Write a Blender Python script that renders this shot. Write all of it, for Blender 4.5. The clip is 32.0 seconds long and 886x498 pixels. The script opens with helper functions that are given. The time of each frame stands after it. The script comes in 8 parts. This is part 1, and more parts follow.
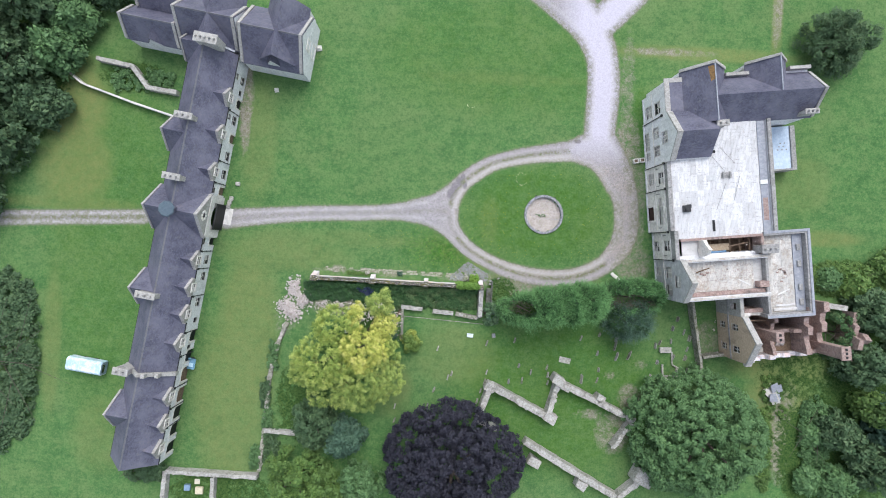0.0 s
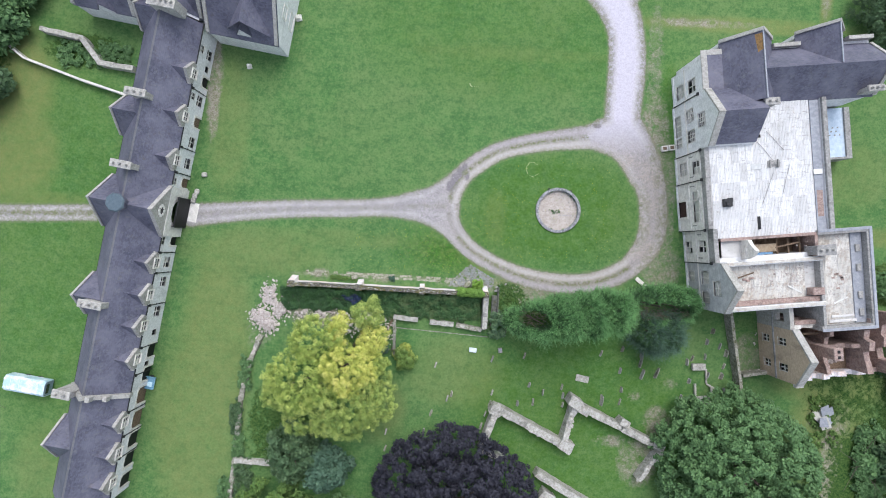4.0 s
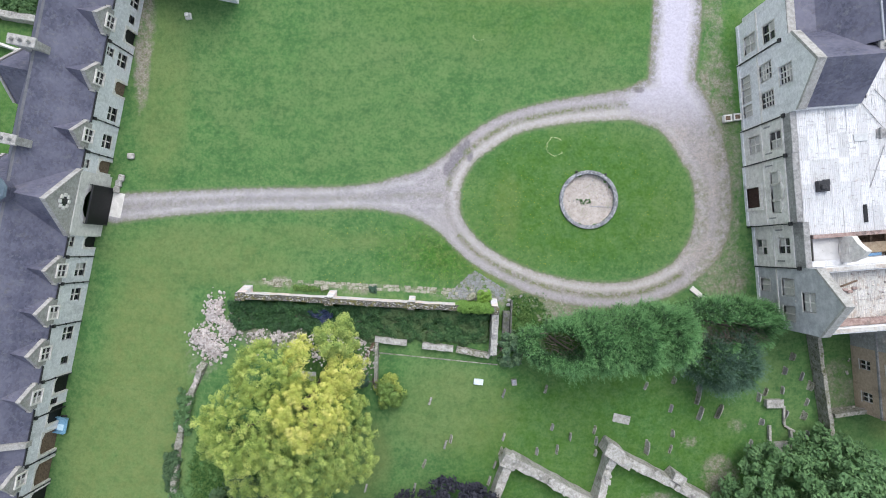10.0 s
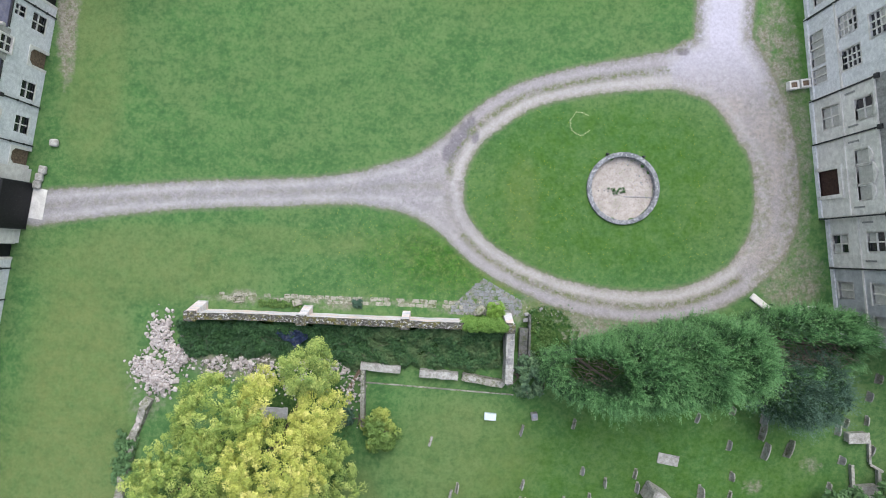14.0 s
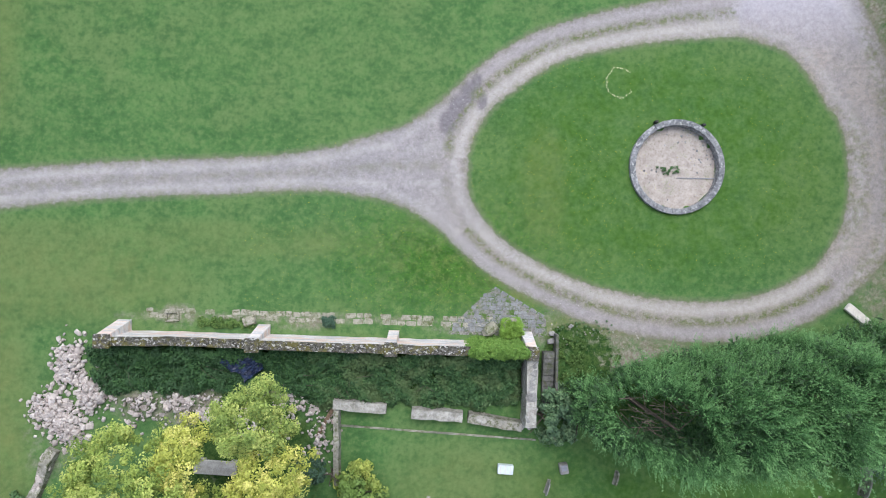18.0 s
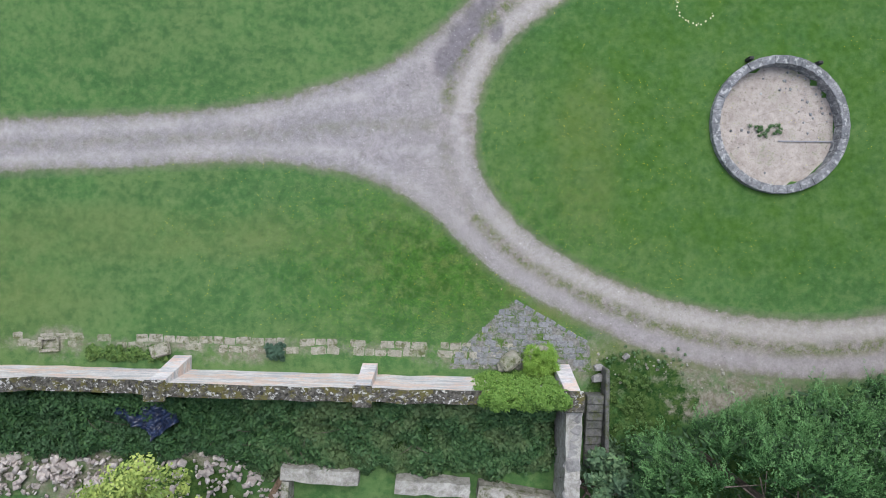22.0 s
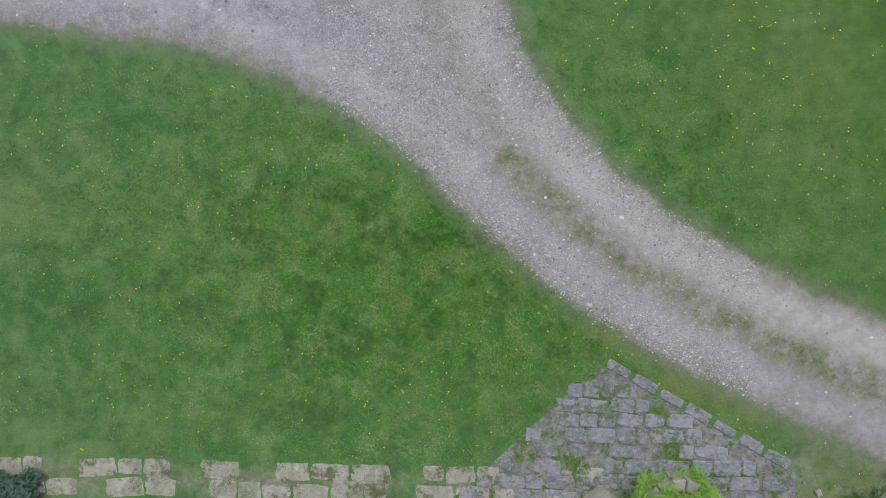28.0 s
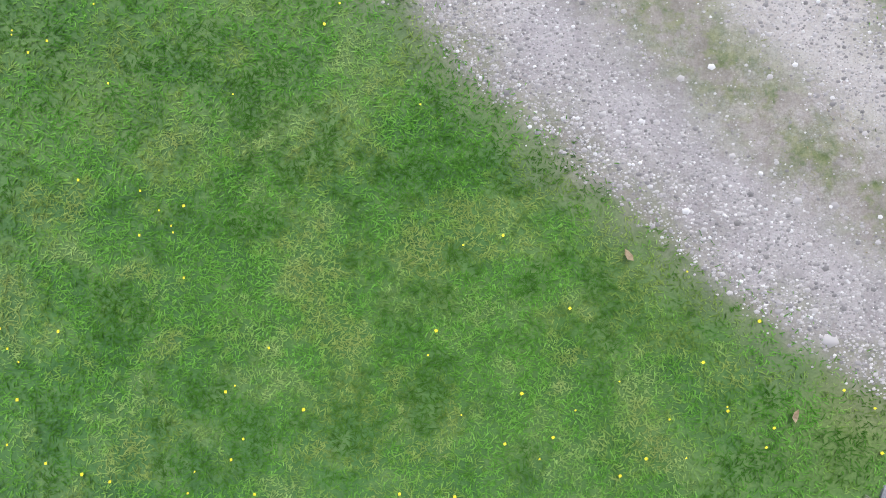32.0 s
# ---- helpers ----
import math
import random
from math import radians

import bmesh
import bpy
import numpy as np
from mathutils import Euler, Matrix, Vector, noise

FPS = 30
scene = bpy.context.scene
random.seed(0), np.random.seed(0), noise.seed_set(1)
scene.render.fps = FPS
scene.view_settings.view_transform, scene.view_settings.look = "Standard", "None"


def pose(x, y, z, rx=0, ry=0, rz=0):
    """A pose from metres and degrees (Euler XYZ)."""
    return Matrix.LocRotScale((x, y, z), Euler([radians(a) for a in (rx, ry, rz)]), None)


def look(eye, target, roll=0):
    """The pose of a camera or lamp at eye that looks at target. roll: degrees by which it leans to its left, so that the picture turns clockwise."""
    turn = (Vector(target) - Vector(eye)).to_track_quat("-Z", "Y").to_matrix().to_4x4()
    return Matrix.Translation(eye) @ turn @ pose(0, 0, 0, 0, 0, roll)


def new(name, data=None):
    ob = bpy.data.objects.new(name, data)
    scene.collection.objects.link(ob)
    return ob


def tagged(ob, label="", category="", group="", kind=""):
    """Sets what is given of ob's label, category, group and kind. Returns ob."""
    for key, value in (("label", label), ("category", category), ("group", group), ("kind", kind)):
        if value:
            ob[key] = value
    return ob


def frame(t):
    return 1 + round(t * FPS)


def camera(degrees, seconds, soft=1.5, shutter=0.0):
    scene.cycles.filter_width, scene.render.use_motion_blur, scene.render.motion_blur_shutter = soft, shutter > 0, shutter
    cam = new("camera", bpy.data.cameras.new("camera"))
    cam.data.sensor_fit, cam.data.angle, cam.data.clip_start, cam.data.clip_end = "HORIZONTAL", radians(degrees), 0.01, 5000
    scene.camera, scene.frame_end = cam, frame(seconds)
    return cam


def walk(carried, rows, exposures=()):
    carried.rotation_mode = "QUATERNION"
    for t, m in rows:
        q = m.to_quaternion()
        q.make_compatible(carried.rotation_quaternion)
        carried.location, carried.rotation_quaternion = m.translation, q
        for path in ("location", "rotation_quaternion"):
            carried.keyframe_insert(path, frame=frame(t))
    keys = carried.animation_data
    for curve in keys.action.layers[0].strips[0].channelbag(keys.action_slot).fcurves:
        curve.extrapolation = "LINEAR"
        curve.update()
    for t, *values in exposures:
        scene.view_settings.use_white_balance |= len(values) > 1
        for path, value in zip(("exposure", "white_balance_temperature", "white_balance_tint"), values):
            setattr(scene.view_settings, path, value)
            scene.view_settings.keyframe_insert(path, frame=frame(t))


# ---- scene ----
cam = camera(76.0, 32.0, soft=1.0)
PATH = [
    (0, pose(-1.179, -0.167, 99.886, -0.216, -0.720, 2.702)),
    (0.5, pose(-1.167, -0.163, 98.197, -0.177, -0.740, 2.678)),
    (1, pose(-1.159, -0.162, 96.510, -0.121, -0.735, 2.694)),
    (1.5, pose(-1.151, -0.166, 94.830, -0.061, -0.733, 2.720)),
    (2, pose(-1.139, -0.175, 93.159, -0.027, -0.745, 2.767)),
    (2.5, pose(-1.112, -0.187, 91.492, -0.022, -0.753, 2.785)),
    (3, pose(-1.056, -0.199, 89.804, -0.059, -0.769, 2.794)),
    (3.5, pose(-0.974, -0.209, 88.117, -0.085, -0.770, 2.762)),
    (5.5, pose(-0.293, -0.203, 81.464, -0.138, -0.484, 2.648)),
    (6, pose(-0.160, -0.213, 79.786, -0.117, -0.434, 2.610)),
    (6.5, pose(-0.036, -0.235, 78.108, -0.074, -0.392, 2.621)),
    (7, pose(0.081, -0.263, 76.459, -0.004, -0.309, 2.645)),
    (7.5, pose(0.201, -0.288, 74.809, 0.050, -0.274, 2.677)),
    (8, pose(0.311, -0.304, 73.133, 0.060, -0.213, 2.642)),
    (8.5, pose(0.423, -0.307, 71.488, 0.089, -0.160, 2.589)),
    (9, pose(0.544, -0.313, 69.868, 0.112, -0.102, 2.544)),
    (9.5, pose(0.663, -0.324, 68.270, 0.135, -0.021, 2.541)),
    (10, pose(0.766, -0.316, 66.652, 0.188, 0.022, 2.478)),
    (10.5, pose(0.828, -0.279, 65.018, 0.218, 0.012, 2.399)),
    (11, pose(0.835, -0.211, 63.419, 0.246, -0.026, 2.327)),
    (11.5, pose(0.788, -0.132, 61.845, 0.232, -0.057, 2.281)),
    (12, pose(0.706, -0.070, 60.290, 0.218, -0.073, 2.232)),
    (12.5, pose(0.621, -0.039, 58.681, 0.199, -0.081, 2.153)),
    (13, pose(0.554, -0.038, 57.011, 0.204, -0.119, 2.023)),
    (13.5, pose(0.513, -0.063, 55.374, 0.265, -0.147, 1.764)),
    (15.5, pose(0.721, -0.175, 48.924, 0.440, -0.094, 1.468)),
    (16, pose(0.675, -0.201, 47.271, 0.507, -0.133, 1.386)),
    (16.5, pose(0.616, -0.227, 45.668, 0.607, -0.180, 1.316)),
    (17, pose(0.566, -0.256, 44.105, 0.703, -0.291, 1.254)),
    (17.5, pose(0.518, -0.295, 42.510, 0.714, -0.362, 1.171)),
    (18, pose(0.507, -0.322, 40.871, 0.699, -0.423, 1.100)),
    (18.5, pose(0.528, -0.330, 39.291, 0.678, -0.439, 1.073)),
    (19, pose(0.573, -0.305, 37.760, 0.704, -0.441, 1.059)),
    (19.5, pose(0.613, -0.264, 36.196, 0.693, -0.420, 1.032)),
    (20, pose(0.652, -0.205, 34.559, 0.652, -0.368, 1.032)),
    (20.5, pose(0.711, -0.142, 32.926, 0.571, -0.333, 0.985)),
    (21, pose(0.776, -0.096, 31.288, 0.422, -0.249, 0.944)),
    (21.5, pose(0.840, -0.076, 29.789, 0.323, -0.173, 0.912)),
    (22, pose(0.878, -0.105, 28.243, 0.219, -0.118, 0.859)),
    (22.5, pose(0.908, -0.139, 26.566, 0.172, -0.058, 0.795)),
    (23, pose(0.951, -0.174, 24.832, 0.147, 0.031, 0.749)),
    (23.5, pose(1.053, -0.217, 23.047, 0.054, 0.153, 0.674)),
    (24, pose(1.183, -0.198, 21.442, 0.073, 0.347, 0.619)),
    (24.5, pose(1.292, -0.187, 19.829, 0.054, 0.623, 0.543)),
    (25, pose(1.399, -0.176, 18.316, -0.025, 0.960, 0.478)),
    (25.5, pose(1.496, -0.174, 16.948, -0.240, 1.354, 0.416)),
    (27.5, pose(1.506, 0.168, 12.330, -2.163, 1.010, 0.149)),
    (28, pose(1.473, 0.099, 11.244, -1.933, 1.021, 0.137)),
    (28.5, pose(1.431, -0.027, 10.256, -1.657, 1.032, 0.160)),
    (29, pose(1.325, -0.186, 9.349, -1.333, 1.014, 0.120)),
    (29.5, pose(1.219, -0.380, 8.456, -0.978, 0.947, -0.002)),
    (30, pose(1.161, -0.548, 7.554, -0.522, 0.784, -0.099)),
    (30.5, pose(1.132, -0.641, 6.679, 0.036, 0.621, -0.082)),
    (31, pose(1.145, -0.716, 5.844, 0.572, 0.437, -0.068)),
    (31.5, pose(1.170, -0.753, 5.098, 1.060, 0.205, -0.049)),
    (32, pose(1.203, -0.793, 4.384, 1.541, 0.059, -0.045)),
]
walk(cam, PATH, exposures=[(0, 0.2), (13, 0.18), (19, 0.06), (22, -0.1), (25, -0.25), (28, -0.38), (30, -0.25), (31, -0.05), (32, 0.22)])

# ---- sky and sun: bright overcast day ----
world = bpy.data.worlds.new("overcast_sky")
scene.world = world
world.use_nodes = True
wn, wl = world.node_tree.nodes, world.node_tree.links
sky = wn.new("ShaderNodeTexSky")
sky.sky_type, sky.sun_disc = "NISHITA", False
sky.sun_elevation, sky.sun_rotation = radians(58), radians(11)
sky.air_density, sky.dust_density, sky.ozone_density = 1.0, 2.0, 1.0
cloud = wn.new("ShaderNodeHueSaturation")
cloud.inputs["Saturation"].default_value = 0.6
wl.new(sky.outputs[0], cloud.inputs["Color"])
wl.new(cloud.outputs[0], wn["Background"].inputs[0])
wn["Background"].inputs[1].default_value = 0.26
sun = new("sun", bpy.data.lights.new("sun", "SUN"))
sun.data.energy, sun.data.angle, sun.data.color = 1.62, radians(40), (0.88, 0.94, 1.0)
sun.matrix_world = look((10, 51, 90), (0, 0, 0))

# ---- materials ----


class Nodes:
    """A small builder for node materials."""

    def __init__(self, name, rough=0.9, metal=0.0, spec=0.3):
        self.mat = bpy.data.materials.new(name)
        self.mat.use_nodes = True
        self.n, self.l = self.mat.node_tree.nodes, self.mat.node_tree.links
        self.bsdf = self.n["Principled BSDF"]
        self.bsdf.inputs["Roughness"].default_value = rough
        self.bsdf.inputs["Metallic"].default_value = metal
        self.bsdf.inputs["Specular IOR Level"].default_value = spec
        shift = self.n.new("ShaderNodeVectorMath")
        shift.inputs[1].default_value = (151.7, 83.3, 17.1)
        self.l.new(self.n.new("ShaderNodeNewGeometry").outputs["Position"], shift.inputs[0])
        self.pos = shift.outputs[0]

    def local(self):
        self.pos = self.n.new("ShaderNodeTexCoord").outputs["Object"]
        return self

    def noise(self, scale, detail=4, rough=0.6, vec=None, stretch=None):
        src = vec or self.pos
        if stretch:
            m = self.n.new("ShaderNodeMapping")
            m.inputs["Scale"].default_value = stretch
            self.l.new(src, m.inputs[0])
            src = m.outputs[0]
        t = self.n.new("ShaderNodeTexNoise")
        t.inputs["Scale"].default_value, t.inputs["Detail"].default_value, t.inputs["Roughness"].default_value = scale, detail, rough
        self.l.new(src, t.inputs["Vector"])
        return self.ramp(t.outputs["Fac"], 0.2, 0.8)

    def cells(self, scale, what="Distance", stretch=None):
        src = self.pos
        if stretch:
            m = self.n.new("ShaderNodeMapping")
            m.inputs["Scale"].default_value = stretch
            self.l.new(src, m.inputs[0])
            src = m.outputs[0]
        t = self.n.new("ShaderNodeTexVoronoi")
        t.inputs["Scale"].default_value = scale
        self.l.new(src, t.inputs["Vector"])
        return t.outputs[what]

    def attr(self, name):
        a = self.n.new("ShaderNodeAttribute")
        a.attribute_name = name
        return a.outputs["Fac"]

    def rand(self):
        return self.n.new("ShaderNodeObjectInfo").outputs["Random"]

    def island(self):
        return self.n.new("ShaderNodeNewGeometry").outputs["Random Per Island"]

    def ramp(self, fac, lo, hi, a=0.0, b=1.0):
        m = self.n.new("ShaderNodeMapRange")
        m.inputs[1].default_value, m.inputs[2].default_value, m.inputs[3].default_value, m.inputs[4].default_value = lo, hi, a, b
        self.l.new(fac, m.inputs[0])
        return m.outputs[0]

    def math(self, op, a, b=0.0):
        m = self.n.new("ShaderNodeMath")
        m.operation = op
        for k, v in enumerate((a, b)):
            if isinstance(v, (int, float)):
                m.inputs[k].default_value = v
            else:
                self.l.new(v, m.inputs[k])
        return m.outputs[0]

    def mix(self, fac, a, b):
        m = self.n.new("ShaderNodeMix")
        m.data_type = "RGBA"
        if isinstance(fac, (int, float)):
            m.inputs[0].default_value = fac
        else:
            self.l.new(fac, m.inputs[0])
        for k, v in ((6, a), (7, b)):
            if isinstance(v, tuple):
                m.inputs[k].default_value = (*v, 1)
            else:
                self.l.new(v, m.inputs[k])
        return m.outputs[2]

    def bump(self, height, strength=0.5, dist=0.02):
        b = self.n.new("ShaderNodeBump")
        b.inputs["Strength"].default_value, b.inputs["Distance"].default_value = strength, dist
        self.l.new(height, b.inputs["Height"])
        self.l.new(b.outputs[0], self.bsdf.inputs["Normal"])

    def out(self, colour):
        if isinstance(colour, tuple):
            self.bsdf.inputs["Base Color"].default_value = (*colour, 1)
        else:
            self.l.new(colour, self.bsdf.inputs["Base Color"])
        return self.mat


def ground_colours(k):
    """Turf, dry turf, soil and gravel, laid by the masks that the sheet carries."""
    big, mid, fine, hair = k.noise(0.06, 3), k.noise(0.5, 5, 0.65), k.noise(3.2, 5, 0.65), k.noise(30, 3, 0.7)
    clump, swath = k.noise(1.5, 5, 0.65), k.noise(0.5, 5, 0.65, stretch=(0.4, 1.8, 1))
    green = k.mix(k.ramp(mid, 0.32, 0.68), (0.044, 0.14, 0.02), (0.085, 0.20, 0.04))
    green = k.mix(k.ramp(big, 0.4, 0.7, 0.0, 0.55), green, (0.125, 0.205, 0.052))
    green = k.mix(k.ramp(k.noise(0.19, 4, 0.65), 0.5, 0.72, 0.0, 0.5), green, (0.15, 0.215, 0.062))
    green = k.mix(k.ramp(clump, 0.52, 0.72, 0.0, 0.58), green, (0.145, 0.235, 0.066))
    green = k.mix(k.ramp(clump, 0.46, 0.26, 0.0, 0.6), green, (0.026, 0.105, 0.011))
    green = k.mix(k.ramp(swath, 0.5, 0.75, 0.0, 0.4), green, (0.125, 0.21, 0.055))
    green = k.mix(k.ramp(swath, 0.48, 0.25, 0.0, 0.4), green, (0.035, 0.115, 0.018))
    green = k.mix(k.ramp(fine, 0.52, 0.75, 0.0, 0.5), green, (0.16, 0.25, 0.075))
    green = k.mix(k.ramp(fine, 0.46, 0.26, 0.0, 0.5), green, (0.028, 0.095, 0.012))
    green = k.mix(k.ramp(hair, 0.52, 0.78, 0.0, 0.25), green, (0.19, 0.28, 0.09))
    green = k.mix(k.ramp(hair, 0.46, 0.24, 0.0, 0.3), green, (0.02, 0.07, 0.009))
    dry = k.math("MULTIPLY", k.attr("dry"), k.ramp(k.noise(0.7, 5, 0.7), 0.2, 0.8, 0.35, 1.0))
    green = k.mix(0.18, green, (0.118, 0.16, 0.155))
    green = k.mix(k.math("MULTIPLY", k.attr("lush"), k.ramp(k.noise(0.9, 5, 0.7), 0.25, 0.75, 0.25, 0.85)), green, k.mix(fine, (0.034, 0.102, 0.012), (0.085, 0.17, 0.032)))
    turf = k.mix(dry, green, k.mix(k.ramp(hair, 0.25, 0.75), (0.14, 0.16, 0.05), (0.235, 0.255, 0.10)))
    soil = k.mix(k.ramp(k.noise(5, 6, 0.75), 0.3, 0.7), (0.185, 0.165, 0.125), (0.345, 0.315, 0.26))
    soil = k.mix(k.ramp(k.noise(1.7, 6, 0.75), 0.5, 0.68, 0.0, 0.7), soil, (0.12, 0.15, 0.06))
    bare = k.ramp(k.math("ADD", k.math("MULTIPLY", k.attr("bare"), k.ramp(k.noise(0.55, 5, 0.7), 0.25, 0.7, 0.35, 1.25)), k.ramp(k.noise(2.2, 6, 0.75), 0.2, 0.8, -0.16, 0.16)), 0.22, 1.0)
    turf = k.mix(bare, turf, soil)
    rough_ground = k.ramp(k.math("ADD", k.attr("scrub"), k.ramp(k.noise(0.9, 6, 0.75), 0.2, 0.8, -0.4, 0.4)), 0.4, 0.65)
    turf = k.mix(rough_ground, turf, k.mix(k.ramp(k.noise(3.0, 6, 0.8), 0.35, 0.65), (0.022, 0.06, 0.016), (0.075, 0.125, 0.035)))
    return turf, hair


def ground_material():
    k = Nodes("turf", 1.0, spec=0.04)
    turf, hair = ground_colours(k)
    k.bump(hair, 0.35, 0.03)
    return k.out(turf)


def road_material():
    k = Nodes("gravel_track", 0.95, spec=0.2)
    turf, hair = ground_colours(k)
    pebbles, grit, patch = k.cells(46, "Color"), k.noise(4, 6, 0.8), k.noise(0.8, 5, 0.65)
    sep = k.n.new("ShaderNodeSeparateColor")
    k.l.new(pebbles, sep.inputs[0])
    stone = k.mix(k.ramp(grit, 0.34, 0.66), (0.285, 0.26, 0.268), (0.375, 0.348, 0.357))
    stone = k.mix(k.ramp(patch, 0.5, 0.72, 0.0, 0.5), stone, (0.43, 0.375, 0.373))
    stone = k.mix(k.ramp(patch, 0.45, 0.28, 0.0, 0.5), stone, (0.25, 0.23, 0.242))
    stone = k.mix(k.math("MULTIPLY", k.attr("warm"), k.ramp(k.noise(0.35, 5, 0.7), 0.3, 0.65, 0.35, 1.0)), stone, k.mix(k.ramp(grit, 0.3, 0.7), (0.31, 0.258, 0.221), (0.43, 0.368, 0.326)))
    speck = k.noise(55, 4, 0.8)
    stone = k.mix(k.ramp(k.noise(2.4, 6, 0.75), 0.48, 0.64, 0.0, 0.65), stone, (0.215, 0.20, 0.189))
    stone = k.mix(k.ramp(k.noise(1.1, 6, 0.75, stretch=(1, 1.4, 1)), 0.55, 0.72, 0.0, 0.4), stone, (0.20, 0.20, 0.158))
    stone = k.mix(k.ramp(speck, 0.54, 0.75, 0.0, 0.55), stone, (0.50, 0.475, 0.483))
    stone = k.mix(k.ramp(speck, 0.46, 0.28, 0.0, 0.6), stone, (0.15, 0.135, 0.131))
    stone = k.mix(k.ramp(sep.outputs[0], 0.75, 1.0, 0.0, 0.4), stone, (0.56, 0.53, 0.536))
    stone = k.mix(k.ramp(sep.outputs[1], 0.7, 1.0, 0.0, 0.4), stone, (0.14, 0.13, 0.137))
    pale = k.math("MULTIPLY", k.attr("pale"), k.ramp(k.math("ADD", k.attr("edge"), k.ramp(patch, 0.3, 0.7, -0.3, 0.3)), -0.2, -1.5))
    stone = k.mix(pale, stone, k.mix(k.ramp(grit, 0.3, 0.7), (0.43, 0.40, 0.452), (0.56, 0.53, 0.593)))
    rut = k.math("MULTIPLY", k.attr("rut"), k.ramp(patch, 0.3, 0.6, 0.45, 0.9))
    stone = k.mix(rut, stone, k.mix(k.ramp(grit, 0.3, 0.7), (0.41, 0.383, 0.373), (0.52, 0.488, 0.480)))
    stone = k.mix(k.math("MULTIPLY", k.ramp(k.attr("side"), 0.05, 0.4), k.ramp(patch, 0.25, 0.6, 0.35, 0.8)), stone, k.mix(k.ramp(grit, 0.3, 0.7), (0.37, 0.335, 0.310), (0.47, 0.43, 0.404)))
    stone = k.mix(k.math("MULTIPLY", k.ramp(k.attr("side"), -0.05, -0.4), k.ramp(patch, 0.25, 0.6, 0.35, 0.8)), stone, k.mix(k.ramp(grit, 0.3, 0.7), (0.265, 0.235, 0.242), (0.36, 0.325, 0.331)))
    stone = k.mix(k.attr("dark"), stone, k.mix(k.ramp(grit, 0.3, 0.7), (0.165, 0.148, 0.155), (0.24, 0.22, 0.233)))
    worn = k.noise(1.6, 5, 0.7)
    strip = k.math("MULTIPLY", k.attr("strip"), k.ramp(worn, 0.36, 0.56, 0.35, 1.0))
    weedy = k.mix(k.ramp(k.noise(9, 4, 0.7), 0.3, 0.7), (0.075, 0.11, 0.03), (0.19, 0.205, 0.09))
    dirt = k.mix(k.ramp(grit, 0.3, 0.7), (0.17, 0.15, 0.125), (0.27, 0.245, 0.21))
    stone = k.mix(k.math("MULTIPLY", strip, 0.95), stone, k.mix(k.ramp(k.noise(2.6, 5, 0.7), 0.36, 0.52), dirt, weedy))
    fringe = k.math("MULTIPLY", k.ramp(k.math("ADD", k.attr("edge"), k.attr("rough")), -0.7, 0.05), k.ramp(worn, 0.36, 0.62))
    stone = k.mix(k.math("MULTIPLY", fringe, 0.65), stone, k.mix(k.ramp(k.noise(3.1, 5, 0.7), 0.4, 0.6), dirt, weedy))
    edge = k.math("ADD", k.attr("edge"), k.ramp(k.noise(2.1, 4, 0.6), 0.2, 0.8, -0.1, 0.1))
    border = k.ramp(k.math("ABSOLUTE", k.math("ADD", edge, -0.06)), 0.34, 0.03, 0.0, 0.5)
    k.bump(k.mix(0.5, hair, sep.outputs[2]), 0.6, 0.02)
    return k.out(k.mix(border, k.mix(k.ramp(edge, -0.06, 0.09), stone, turf), k.mix(0.45, dirt, weedy)))


def stone_material(name, a, b, stain=(0.10, 0.095, 0.085), amount=0.5, course=3.2, moss=0.0):
    k = Nodes(name, 0.92, spec=0.2)
    base = k.mix(k.ramp(k.noise(course, 5, 0.7), 0.3, 0.7), a, b)
    block = k.n.new("ShaderNodeSeparateColor")
    k.l.new(k.cells(course * 0.9, "Color", (1, 1, 1.8)), block.inputs[0])
    base = k.mix(k.ramp(block.outputs[0], 0.2, 1.0, 0.0, 0.35), base, tuple(v * 0.72 for v in a))
    base = k.mix(k.ramp(k.noise(0.7, 6, 0.75, stretch=(1, 1, 0.35)), 0.52, 0.78, 0.0, amount), base, stain)
    base = k.mix(k.ramp(k.noise(28, 4, 0.8), 0.5, 0.8, 0.0, 0.4), base, tuple(min(1, v * 1.35) for v in b))
    if moss:
        base = k.mix(k.ramp(k.noise(2.4, 6, 0.8), 0.5, 0.66, 0.0, moss), base, (0.085, 0.10, 0.03))
    k.bump(k.noise(14, 6, 0.8), 0.6, 0.03)
    return k.out(base)


def slate_material(name, a, b):
    k = Nodes(name, 0.6, spec=0.4).local()
    base = k.mix(k.ramp(k.noise(0.35, 4), 0.3, 0.7), a, b)
    sep = k.n.new("ShaderNodeSeparateColor")
    k.l.new(k.cells(3.4, "Color", (1, 1, 1.6)), sep.inputs[0])
    base = k.mix(k.ramp(sep.outputs[0], 0.0, 1.0, 0.0, 0.35), base, tuple(v * 1.5 for v in b))
    base = k.mix(k.ramp(k.noise(1.6, 6, 0.8, stretch=(1, 1, 0.3)), 0.55, 0.8, 0.0, 0.55), base, (0.19, 0.185, 0.19))
    base = k.mix(k.ramp(k.noise(0.9, 6, 0.8), 0.62, 0.8, 0.0, 0.4), base, (0.09, 0.075, 0.06))
    w = k.n.new("ShaderNodeTexWave")
    w.bands_direction, w.inputs["Scale"].default_value, w.inputs["Distortion"].default_value = "Z", 1.6, 0.6
    k.l.new(k.pos, w.inputs[0])
    k.bump(w.outputs["Fac"], 0.25, 0.02)
    return k.out(base)


